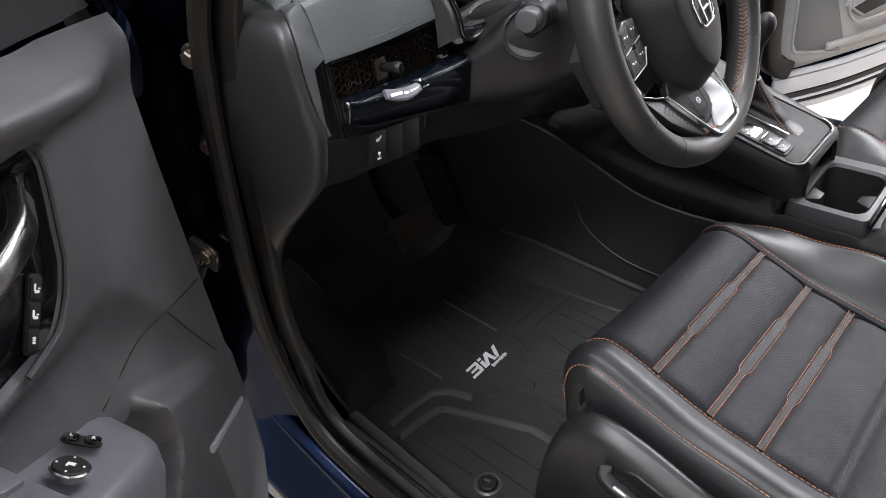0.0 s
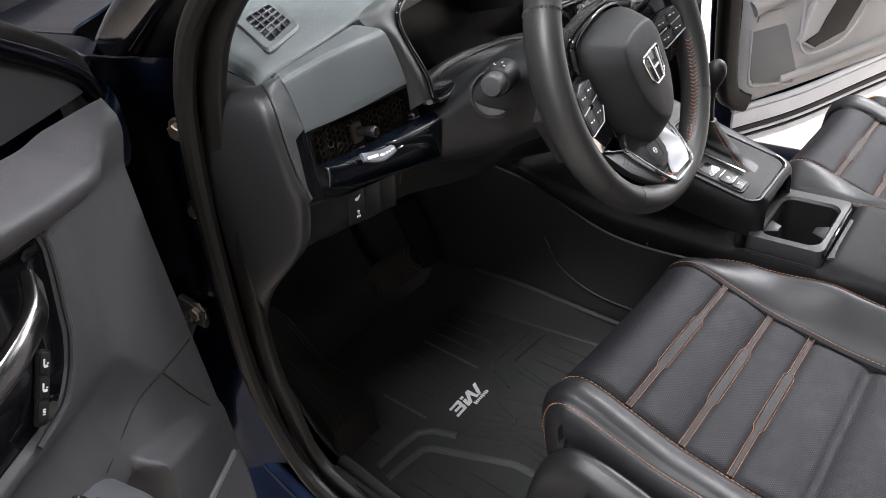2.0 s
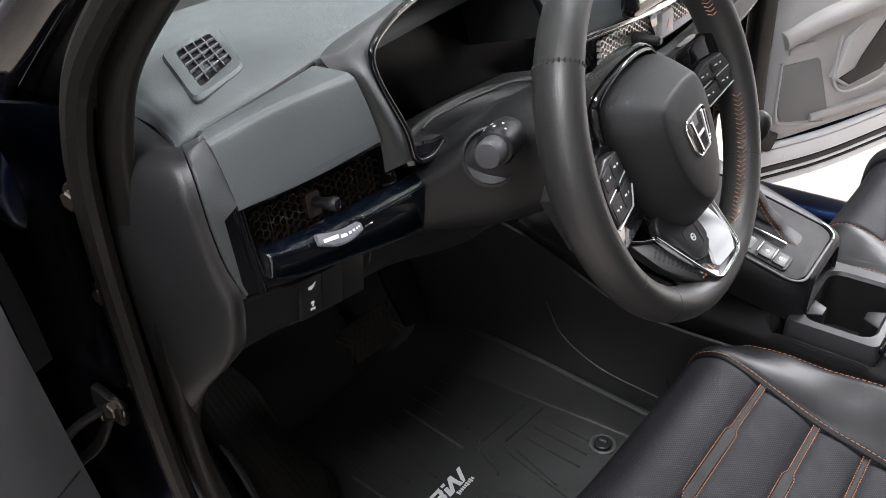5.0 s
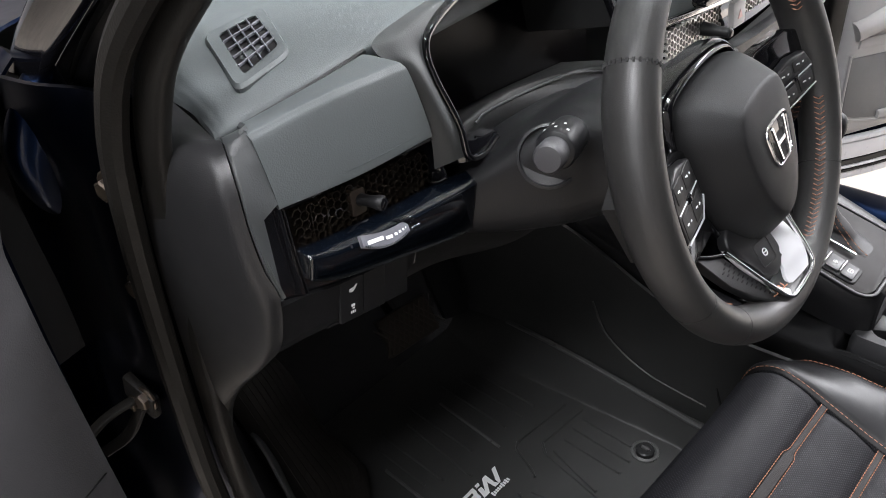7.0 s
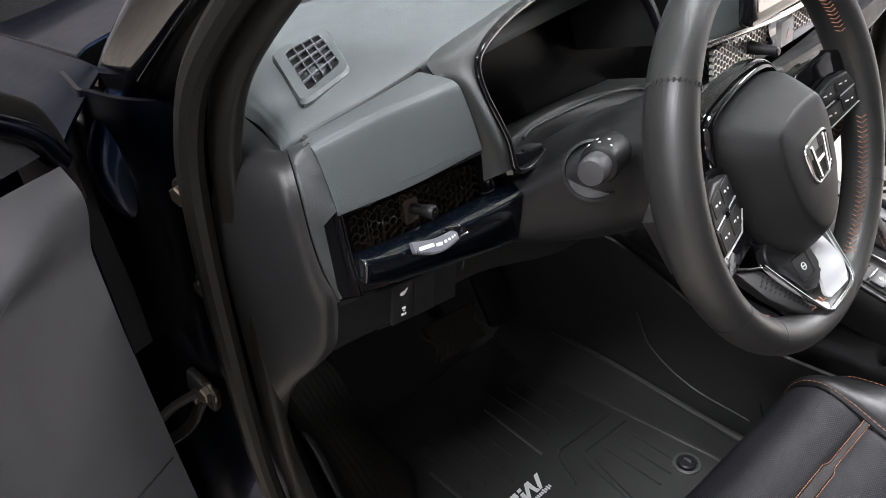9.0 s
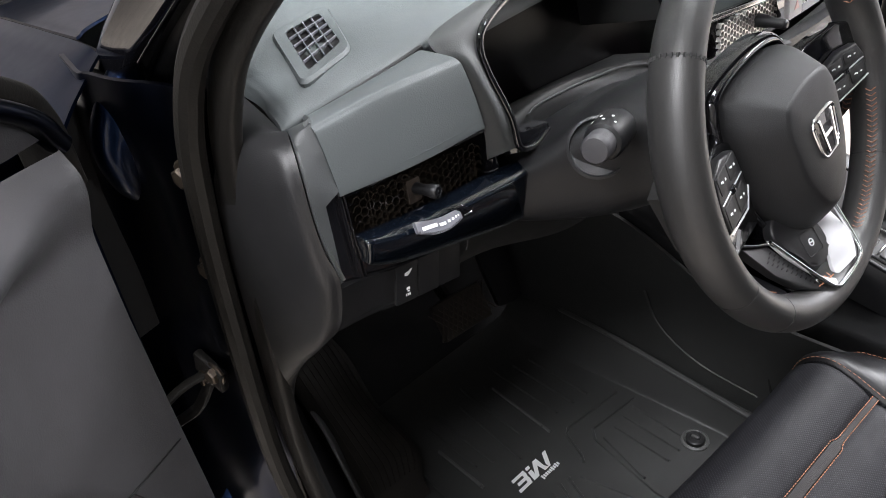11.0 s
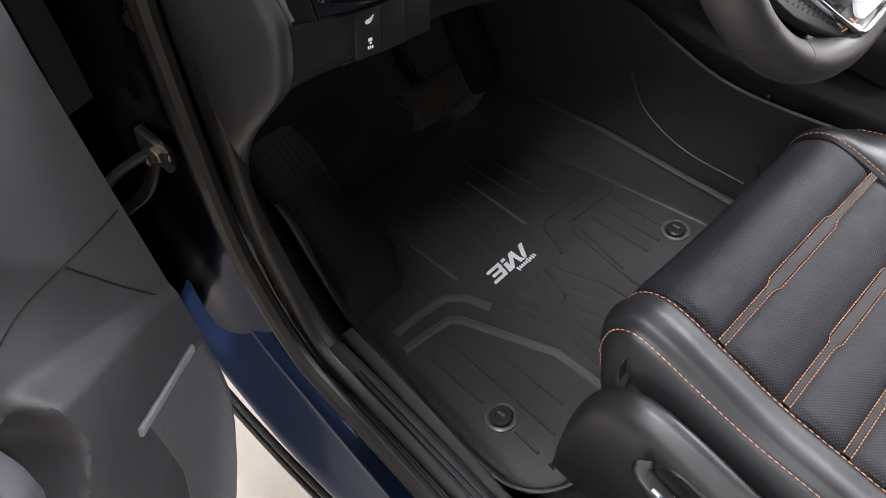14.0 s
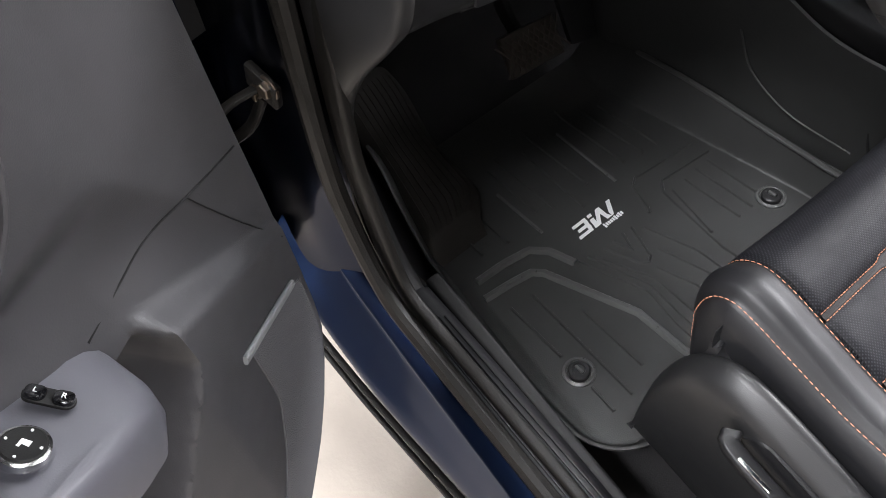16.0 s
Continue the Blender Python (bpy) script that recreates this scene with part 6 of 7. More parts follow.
def grommet(x, y):
    z = mat_z(x, y)
    g = None
    b = bmesh.new()
    lathe(b, [(0.0225, 0.0), (0.0225, 0.004), (0.019, 0.006), (0.017, 0.004), (0.0165, 0.001)], Matrix.Translation((x, y, z)), 28)
    g = part("fixing_ring", b, RUBBER_SHEEN, mat, "round black fixing ring")
    b = bmesh.new()
    lathe(b, [(0.015, 0.0), (0.015, 0.008), (0.013, 0.010), (0.009, 0.010), (0.008, 0.008)], Matrix.Translation((x, y, z)), 24)
    part("twist_knob", b, SEATPLASTIC, g, "glossy black twist knob")
    b = bmesh.new()
    box(b, (x, y, z + 0.0105), (0.004, 0.013, 0.005), bevel=0.001)
    part("grip", b, RUBBER_SHEEN, g)


grommet(-0.608, 0.715)
grommet(-0.179, 0.727)

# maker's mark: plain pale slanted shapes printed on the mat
logo = Matrix.Translation((-0.445, 0.870, MZ + 0.0045))
bm = bmesh.new()


def slant(points):
    prism(bm, [(x + 0.27 * y * 0.72, y * 0.72) for x, y in points], 0.0006, logo)


for y0 in (0.0, 0.0145, 0.029):
    slant([(0.001 if y0 != 0.0145 else 0.006, y0), (0.029, y0), (0.029, y0 + 0.0075), (0.001 if y0 != 0.0145 else 0.006, y0 + 0.0075)])
slant([(0.0225, 0.0076), (0.0300, 0.0076), (0.0300, 0.0144), (0.0225, 0.0144)])
slant([(0.0225, 0.0221), (0.0300, 0.0221), (0.0300, 0.0289), (0.0225, 0.0289)])
slant([(0.0335, 0.0), (0.0415, 0.0), (0.0415, 0.024), (0.0335, 0.024)])
slant([(0.0335, 0.0290), (0.0415, 0.0290), (0.0415, 0.0365), (0.0335, 0.0365)])
slant([(0.0416, 0.0), (0.0460, 0.0), (0.0600, 0.0365), (0.0515, 0.0365), (0.0416, 0.0105)])
slant([(0.0601, 0.0365), (0.0640, 0.010), (0.0690, 0.0), (0.0600, 0.0), (0.0545, 0.022)])
slant([(0.0691, 0.0), (0.0735, 0.0), (0.0840, 0.0365), (0.0755, 0.0365), (0.0685, 0.0115)])
part("printed_mark", bm, MARK, mat, "pale grey printed maker's mark")
bm = bmesh.new()
for i in range(9):
    prism(bm, rounded(0.0032, 0.0060 if i not in (0, 5, 7) else 0.0085, 0.0008, 3, 0.047 + 0.0046 * i, -0.0065), 0.0006, logo)
part("printed_line", bm, MARK, mat, "small pale printed line")

# ---- pedals ----
brake = thing("brake_pedal", (-0.32, 1.13, 0.5), "worn black rubber brake pedal with a diamond tread", "pedal")
PM = axes((-0.322, 1.105, 0.505), (1, 0.10, -0.10), (-0.05, -0.72, 0.55))
bm = bmesh.new()
prism(bm, [(-0.052, -0.03), (0.05, -0.034), (0.056, 0.03), (-0.048, 0.036)], 0.012, PM, 0.005, 3)
part("pad", bm, surface("brown_black_rubber", (0.048, 0.040, 0.032), 0.6, grain=0.3, grain_scale=700), brake)
bm = bmesh.new()
for i in range(9):
    for s in (-1, 1):
        o = -0.044 + 0.011 * i
        box(bm, PM @ Vector((o, 0, 0.0125)), (0.0022, 0.062, 0.003), PM.to_3x3() @ Matrix.Rotation(s * 0.6, 3, "Z"), 0.0)
part("tread", bm, surface("brown_black_tread", (0.070, 0.058, 0.046), 0.6), brake)
bm = bmesh.new()
sweep(bm, rounded(0.012, 0.03, 0.004, 3), spline([(-0.32, 1.115, 0.50), (-0.32, 1.17, 0.56), (-0.32, 1.20, 0.70), (-0.33, 1.19, 0.88)], 14))
part("lever", bm, HARD_DARK, brake)
gas = thing("accelerator_pedal", (-0.20, 1.16, 0.45), "black accelerator pedal hanging beside the brake pedal", "pedal")
bm = bmesh.new()
sheet(bm, net([[(-0.238, 1.15, 0.60), (-0.205, 1.145, 0.595), (-0.175, 1.15, 0.59)], [(-0.236, 1.125, 0.53), (-0.20, 1.12, 0.525), (-0.168, 1.125, 0.52)], [(-0.225, 1.105, 0.455), (-0.195, 1.10, 0.45), (-0.165, 1.105, 0.445)]], 10, 14), 0.012)
part("pad", bm, SEATPLASTIC, gas)
bm = bmesh.new()
sweep(bm, rounded(0.014, 0.02, 0.004, 3), spline([(-0.205, 1.16, 0.59), (-0.205, 1.2, 0.70), (-0.21, 1.2, 0.85)], 10))
part("lever", bm, HARD_DARK, gas)

# ---- front seats ----
CUSHION = [(-0.08, 0.560), (0.10, 0.565), (0.22, 0.572), (0.30, 0.582), (0.36, 0.597), (0.42, 0.614), (0.48, 0.640), (0.52, 0.657), (0.550, 0.662), (0.575, 0.645), (0.588, 0.605), (0.585, 0.55), (0.572, 0.49)]
OUTER = [(0.0, 0.0), (0.06, 0.0), (0.11, 0.001), (0.150, 0.003), (0.163, 0.003), (0.177, 0.006), (0.194, 0.009), (0.211, 0.005), (0.222, -0.006), (0.230, -0.022), (0.234, -0.05), (0.230, -0.09), (0.222, -0.15)]
INNER = [(0.0, 0.0), (0.06, 0.0), (0.11, 0.001), (0.150, 0.003), (0.163, 0.003), (0.175, 0.008), (0.198, 0.010), (0.228, 0.006), (0.247, -0.002), (0.259, -0.014), (0.264, -0.04), (0.260, -0.08), (0.250, -0.14)]
SEAM_IN = 0.163
CROSS = (0.487, 0.417, 0.354)


def make_seat(name, cx, label, outboard, dy=0.0, dz=0.0):
    """A seat cushion with stitched leather panels, a plastic side shield and a backrest. outboard: -1 or 1."""
    seat = thing(name, (cx, 0.25, 0.34), label, "car seat", "front seats")
    path = spline([(0, y + dy, z + dz) for y, z in CUSHION], 130)
    low = spline([(a, b, 0) for a, b in (OUTER if outboard < 0 else INNER)], 60)
    high = spline([(a, b, 0) for a, b in (INNER if outboard < 0 else OUTER)], 60)
    prof = [(-p.x, p.y) for p in low[::-1]] + [(p.x, p.y) for p in high[1:]]
    rim = {outboard: 0.214, -outboard: 0.248}

    def place(i, lx, h, sink=0.0):
        """A place on the cushion: step i along the path, lx across it, h above it."""
        p = path[i]
        t = (path[min(i + 1, 129)] - path[max(i - 1, 0)]).normalized()
        nrm = Vector((0, -t.z, t.y))
        f = i / 129
        back = 0.030 * (abs(lx) / 0.27) ** 4 * ramp(0.55, 0.95, f)
        lift = h * (1.0 + 0.35 * ramp(0.35, 0.6, f) * (h > 0)) * (1 - 0.75 * ramp(0.74, 0.95, f))
        q = p + nrm * (lift + sink)
        rise = min(1.0, max(0.0, abs(lx) - SEAM_IN) / 0.080) * ramp(0.525, 0.33, p.y - dy)
        q.z += rise * (0.058 if lx * outboard < 0 else 0.012)
        if lx * outboard < 0:
            q.z -= 0.034 * ramp(0.47, 0.58, p.y - dy) * ramp(0.160, 0.235, abs(lx))
        return Vector((cx + lx, q.y - back, q.z - 0.09 * lx * (1.0 if h > -0.03 else 0.5)))

    def groove(i, lx):
        g = 0.0
        for s in (SEAM_IN, rim[1 if lx > 0 else -1]):
            g -= 0.0035 * math.exp(-((abs(lx) - s) / 0.0045) ** 2)
        if abs(lx) < SEAM_IN:
            for c in (*CROSS, 0.27):
                g -= 0.004 * math.exp(-((path[i].y - dy - c) / 0.006) ** 2) * (i < 100)
            edge = min(abs(path[i].y - dy - c) for c in (*CROSS, 0.27, 0.56)) if i < 105 else 0.0
            g += 0.003 * min(1.0, edge / 0.03)
        return g

    def panel(pname, lo, hi, material, plabel=""):
        b = bmesh.new()
        cols = [(lx, h) for lx, h in prof if lo - 1e-4 <= lx <= hi + 1e-4]
        sheet(b, [[place(i, lx, h, groove(i, lx)) for lx, h in cols] for i in range(130)], 0.010)
        return part(pname, b, material, seat, plabel, 50)

    panel("cushion_insert", -SEAM_IN - 0.004, SEAM_IN + 0.004, PERF, "perforated black leather cushion centre")
    panel("bolster", -0.28, -SEAM_IN + 0.002, LEATHER, "smooth black leather side bolster")
    panel("bolster", SEAM_IN - 0.002, 0.28, LEATHER, "smooth black leather side bolster")

    def height(lx):
        for (a, h), (b, g) in zip(prof, prof[1:]):
            if a <= lx <= b:
                return h + (g - h) * (lx - a) / max(1e-9, b - a)
        return prof[-1][1]

    def step_at(y):
        return min(range(100), key=lambda i: abs(path[i].y - y))

    # copper seams along the bolsters
    for s in (-1, 1):
        for at, out in ((SEAM_IN, 0.0055), (rim[s], 0.0045)):
            b = bmesh.new()
            lx = s * (at + out)
            stitches(b, [place(i, lx, height(lx), 0.0003) for i in range(0, 112 if at == SEAM_IN else 118)], 0.0046, 0.0020, 0.0012)
            part("stitching", b, THREAD, seat, "copper coloured seam thread")
    # three stitched leather bridges across the centre, each wider in its middle
    for c in CROSS:
        i = step_at(c + dy)
        b = bmesh.new()
        rows = []
        edge = {1: [], -1: []}
        for k in range(61):
            lx = -SEAM_IN + 2 * SEAM_IN * k / 60
            w = 0.0032 + 0.0036 * ramp(0.068, 0.060, abs(lx))
            row = []
            for f in (-1, -0.85, 0, 0.85, 1):
                y = c + f * w
                base = place(i, lx, height(lx), -0.001)
                up = (path[i + 1] - path[i - 1]).normalized()
                q = base + up * f * w
                q.z += 0.0015 if abs(f) < 0.9 else 0.0
                row.append(q)
                if abs(f) == 1:
                    edge[int(f)].append(q + Vector((0, 0, 0.0014)) + up * 0.0006 * f)
            rows.append(row)
        sheet(b, rows, 0.004, (0, 0, -1))
        bridge = part("leather_bridge", b, BRIDGE, seat, "brown-black stitched leather strip")
        for f in (1, -1):
            b = bmesh.new()
            stitches(b, edge[f], 0.0036, 0.0011, 0.0011)
            part("stitching", b, THREAD, bridge, "copper coloured seam thread")

    # side shield with the height lever
    o = outboard
    X = cx + o * 0.240
    shield = [[(X - o * 0.006, y, zt - 0.016), (X + o * 0.004, y, zt - 0.001), (X + o * 0.018, y, zt - 0.004), (X + o * 0.034, y, zt - 0.030), (X + o * 0.038, y, (zt + zb) / 2 - 0.01), (X + o * 0.026, y, zb), (X - o * 0.02, y, zb - 0.01)]
              for y, zt, zb in ((y + dy, a + dz, b + dz) for y, a, b in ((0.0, 0.505, 0.36), (0.2, 0.552, 0.36), (0.30, 0.580, 0.37), (0.38, 0.607, 0.38), (0.46, 0.637, 0.39), (0.505, 0.646, 0.40), (0.535, 0.632, 0.41), (0.560, 0.600, 0.42), (0.580, 0.545, 0.43), (0.588, 0.48, 0.44)))]
    b = bmesh.new()
    sheet(b, net(shield, 26, 60), 0.004)
    guard = part("side_shield", b, SEATPLASTIC, seat, "black moulded plastic seat shield")
    b = bmesh.new()
    prism(b, rounded(0.24, 0.044, 0.02, 6), 0.006, axes((X + o * 0.034, 0.36 + dy, 0.560 + dz), (0, 1, 0.33), (o, 0, 0.10)), 0.005, 3)
    part("recess", b, HARD, guard)
    b = bmesh.new()
    sweep(b, rounded(0.018, 0.012, 0.004, 4), [Vector(q) + Vector((0, dy, dz)) for q in spline([(X + o * 0.040, 0.482, 0.607), (X + o * 0.052, 0.465, 0.600), (X + o * 0.052, 0.34, 0.560), (X + o * 0.044, 0.25, 0.530)], 16)])
    lever = part("switch", b, HARD, guard, "power seat switch")
    b = bmesh.new()
    box(b, (X + o * 0.0560, 0.445 + dy, 0.598 + dz), (0.005, 0.038, 0.004), Euler((0.31, 0, 0)).to_matrix(), bevel=0.001)
    part("chrome_inlay", b, CHROME, lever, "bright chrome inlay")
    # runner and frame under the cushion
    b = bmesh.new()
    box(b, (cx, 0.22, 0.46), (0.44, 0.52, 0.10), bevel=0.02)
    part("frame", b, HARD_DARK, seat)
    for s in (-1, 1):
        b = bmesh.new()
        box(b, (cx + s * 0.20, 0.20, 0.37), (0.05, 0.62, 0.06), bevel=0.008)
        part("runner", b, HARD_DARK, seat)
    # backrest and head restraint
    b = bmesh.new()
    rows = []
    for f in np.linspace(0, 1, 16):
        w = 0.27 - 0.05 * f * f
        y0, z0 = -0.06 - 0.24 * f, 0.56 + 0.62 * f
        rows.append([(cx - w, y0 - 0.06, z0), (cx - w * 0.97, y0 + 0.05, z0), (cx - w * 0.75, y0 + 0.06, z0), (cx - w * 0.6, y0 + 0.015, z0), (cx, y0, z0), (cx + w * 0.6, y0 + 0.015, z0),
                     (cx + w * 0.75, y0 + 0.06, z0), (cx + w * 0.97, y0 + 0.05, z0), (cx + w, y0 - 0.06, z0), (cx, y0 - 0.10, z0)])
    skin(b, [spline(r, 50, True) for r in rows], closed_u=True, cap=True)
    part("backrest", b, LEATHER, seat)
    b = bmesh.new()
    box(b, (cx, -0.34, 1.30), (0.27, 0.10, 0.18), Euler((-0.2, 0, 0)).to_matrix(), 0.035, 4)
    part("head_restraint", b, LEATHER, seat)
    return seat


def perforated():
    """Leather with rows of fine holes, each coloured as a paler dot."""
    m = surface("perforated_black_leather", (0.0075, 0.0075, 0.0092), 0.56, blotch=0.1, spec=0.16)
    nt = m.node_tree
    bsdf = nt.nodes["Principled BSDF"]
    co = nt.nodes.new("ShaderNodeTexCoord")
    dots = nt.nodes.new("ShaderNodeTexVoronoi")
    dots.inputs["Scale"].default_value, dots.inputs["Randomness"].default_value = 360, 0.0
    flat = nt.nodes.new("ShaderNodeMapping")
    flat.inputs["Scale"].default_value = (1, 1.1, 0)
    flat.inputs["Rotation"].default_value = (0, 0, 0.785)
    nt.links.new(co.outputs["Object"], flat.inputs["Vector"])
    nt.links.new(flat.outputs[0], dots.inputs["Vector"])
    step = nt.nodes.new("ShaderNodeMapRange")
    step.inputs[1].default_value, step.inputs[2].default_value = 0.20, 0.32
    nt.links.new(dots.outputs["Distance"], step.inputs[0])
    dot_mix = nt.nodes.new("ShaderNodeMix")
    dot_mix.data_type = "RGBA"
    dot_mix.inputs[6].default_value = (0.028, 0.028, 0.032, 1)
    nt.links.new(bsdf.inputs["Base Color"].links[0].from_socket, dot_mix.inputs[7])
    nt.links.new(step.outputs[0], dot_mix.inputs[0])
    nt.links.new(dot_mix.outputs[2], bsdf.inputs["Base Color"])
    bump = nt.nodes.new("ShaderNodeBump")
    bump.inputs["Strength"].default_value, bump.inputs["Distance"].default_value = 0.4, 0.0006
    nt.links.new(step.outputs[0], bump.inputs["Height"])
    nt.links.new(bump.outputs[0], bsdf.inputs["Normal"])
    return m


PERF = perforated()
BRIDGE = surface("brown_black_leather", (0.0065, 0.0048, 0.0045), 0.5, spec=0.2, grain=0.3, grain_scale=800, cells=True)
make_seat("driver_seat", -0.386, "black leather driver seat with copper stitching and perforated centre", -1)
make_seat("passenger_seat", 0.386, "black leather passenger seat with copper stitching", 1, -0.038, -0.052)

# ---- front doors, both swung open ----


EDGE = [(1.2, 0.016), (1.0, 0.016), (0.934, 0.014), (0.87, 0.012), (0.80, 0.009), (0.733, 0.007), (0.68, 0.005), (0.62, 0.005), (0.583, 0.009), (0.55, 0.028), (0.52, 0.057), (0.498, 0.090), (0.485, 0.132), (0.475, 0.172), (0.45, 0.26), (0.43, 0.34)]


def make_door(name, s, card, low_paint, label):
    """An open front door. s: -1 on the driver's side, 1 on the far side. Local: u along the door, v up, w towards the cabin."""
    th = radians(62)
    origin = Vector((s * 0.87, 0.87, 0))
    U, W = Vector((s * math.sin(th), -math.cos(th), 0)), Vector((-s * math.cos(th), -math.sin(th), 0))

    def at(u, v, w):
        return origin + U * u + W * w + Vector((0, 0, v + (0.0 if s < 0 else -0.05)))

    door = thing(name, tuple(at(0.5, 0.35, 0)), label, "car door", "front doors")

    def grid(ctrl, nu, nv):
        return net([[at(*p) for p in row] for row in ctrl], nu, nv)

    # outer skin and edge
    b = bmesh.new()
    low_front = 0.66 if s < 0 else 0.33
    sheet(b, grid([[(-0.02, low_front, -0.04), (0.3, 0.42 if s < 0 else 0.32, -0.05), (0.7, 0.38 if s < 0 else 0.32, -0.05), (1.05, 0.34, -0.04)], [(-0.03, 0.74 if s < 0 else 0.6, -0.075), (0.3, 0.6, -0.085), (0.7, 0.6, -0.085), (1.06, 0.62, -0.075)],
                   [(-0.03, 0.9, -0.08), (0.3, 0.9, -0.09), (0.7, 0.9, -0.09), (1.06, 0.92, -0.08)], [(-0.02, 1.13, -0.05), (0.3, 1.15, -0.055), (0.7, 1.16, -0.055), (1.06, 1.17, -0.05)]], 24, 20), 0.004)
    part("outer_skin", b, PAINT, door, "glossy dark blue outer skin")
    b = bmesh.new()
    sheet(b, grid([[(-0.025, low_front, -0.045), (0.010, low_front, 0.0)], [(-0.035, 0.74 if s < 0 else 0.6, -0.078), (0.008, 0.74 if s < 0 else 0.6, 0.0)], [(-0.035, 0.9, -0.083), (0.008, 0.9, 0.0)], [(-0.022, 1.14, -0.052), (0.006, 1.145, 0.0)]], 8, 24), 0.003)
    part("hinge_edge", b, PAINT_SHADED, door, "dark blue door edge")
    b = bmesh.new()
    f0 = 0.26 if s < 0 else 0.0
    sheet(b, grid([[(f0, 0.50, 0.002), (0.3, 0.44, 0.004), (0.7, 0.43, 0.004), (1.05, 0.46, 0.0)], [(f0 + 0.01, 0.44, 0.0), (0.3, 0.385, 0.002), (0.7, 0.38, 0.002), (1.05, 0.40, 0.0)], [(f0 + 0.02, 0.37, -0.015), (0.3, 0.33, -0.012), (0.7, 0.325, -0.012), (1.05, 0.34, -0.02)]], 30, 10), 0.004)
    shell = part("lower_shell", b, low_paint, door, "painted lower door edge")
    b = bmesh.new()
    sweep(b, circle(0.006, 8), [at(u, (0.385 if u > 0.25 else 0.385 + 0.25 * (0.25 - u)), 0.004) for u in np.linspace(0.02 if s > 0 else 0.28, 1.04, 40)])
    part("lower_seal", b, SEAL, door, "black rubber door seal")

    # the card: upper roll, plain column, a diagonal brow and the raised pocket front
    def front(v):
        for (va, ua), (vb, ub) in zip(EDGE, EDGE[1:]):
            if va >= v >= vb:
                return ua + (ub - ua) * (va - v) / (va - vb)
        return EDGE[-1][1]

    def brow(v):
        return 0.003 + 0.577 * (v - 0.729) if v < 0.878 else (0.089 + 0.74 * (v - 0.878) if v < 0.955 else 0.146 + 1.7 * (v - 0.955))

    def hollow(v):
        """The front boundary of the recess round the handle."""
        pts = ((1.125, 0.21), (1.110, 0.184), (1.100, 0.177), (1.091, 0.176), (1.072, 0.182), (1.049, 0.190), (1.025, 0.198), (1.002, 0.213), (0.987, 0.229), (0.978, 0.248), (0.974, 0.30))
        for (va, ua), (vb, ub) in zip(pts, pts[1:]):
            if va >= v >= vb:
                return ua + (ub - ua) * (va - v) / (va - vb)
        return 9.0

    def depth(u, v, recess=True):
        q = 1.146 + 0.18 * min(max(0.0, u - 0.02), 0.30) - v
        roll = (0.012 + 0.048 * ramp(0.02, 0.17, u)) * (ramp(-0.008, 0.022, q) * ramp(0.075, 0.026, q))
        w = 0.012 + 0.12 * min(max(0.0, u - 0.02), 0.22) + roll
        w += 0.012 * ramp(0.12, 0.19, u) * ramp(0.93, 1.02, v)
        d = (u - brow(v)) * 0.86
        low = 0.743 + 0.56 * min(u, 0.188) - v
        w -= 0.032 * (1 - math.exp(-max(0.0, d) / 0.075)) * ramp(0.975, 0.93, v) * ramp(0.004, -0.085, low)
        pocket = 0.014 + 0.25 * min(u, 0.188)
        back = 0.184 + 0.90 * max(0.0, 0.80 - v)
        r = ramp(-0.016, 0.003, low) * ramp(back + 0.007, back - 0.010, u)
        w = w * (1 - r) + pocket * r - 0.045 * ramp(back - 0.008, back + 0.010, u) * ramp(-0.004, 0.02, low)
        if recess and 0.974 < v < 1.125:
            w -= 0.014 * ramp(0.0, 0.007, u - hollow(v)) * ramp(0.974, 0.982, v) * ramp(1.125, 1.116, v)
        return w

    us = list(np.linspace(0, 0.26, 74)) + list(np.linspace(0.27, 1.0, 18))
    rows = []
    for v in np.linspace(1.0, 0.0, 150):
        row = []
        for f in us:
            z = 0.435 + 0.711 * v
            u = front(z) + f * (1.02 - front(z))
            top = 0.18 * min(max(0.0, u - 0.02), 0.30) * ramp(0.95, 1.146, z)
            row.append(at(u, z + top, depth(u, z + top)))
        rows.append(row)
    b = bmesh.new()
    sheet(b, rows, 0.005)
    panel = part("door_card", b, card, door, "grained door card with a diagonal brow and raised pocket front", 50)
    # seam between the two mouldings of the card
    b = bmesh.new()
    sweep(b, circle(0.0009, 6), spline([at(u, v, depth(u, v) + 0.0002) for u, v in ((0.018, 0.861), (0.05, 0.868), (0.089, 0.878), (0.13, 0.879), (0.17, 0.878), (0.215, 0.876))], 40))
    part("seam", b, HARD_DARK, panel)
    b = bmesh.new()
    sweep(b, circle(0.0007, 6), spline([at(u, v, depth(u, v) + 0.0002) for u, v in ((0.089, 0.8785), (0.075, 0.852), (0.055, 0.815), (0.030, 0.772), (0.012, 0.741))], 30))
    part("seam", b, HARD_DARK, panel)

    # gloss inset with handle and memory keys
    b = bmesh.new()
    vs = np.linspace(1.117, 0.980, 28)
    sheet(b, [[at(u, v, depth(u, v) + 0.0025) for u in np.linspace(hollow(v) + 0.004, 0.46, 24)] for v in vs], 0.004)
    gloss = part("gloss_inset", b, GLOSS, panel, "piano black inset round the door handle")
    b = bmesh.new()
    sweep(b, circle(0.0028, 8), spline([at(hollow(v) + 0.001, v, depth(hollow(v), v, False) + 0.0004) for v in np.linspace(1.118, 0.976, 24)], 60), up=tuple(W))
    part("inset_rim", b, card, gloss)
    b = bmesh.new()
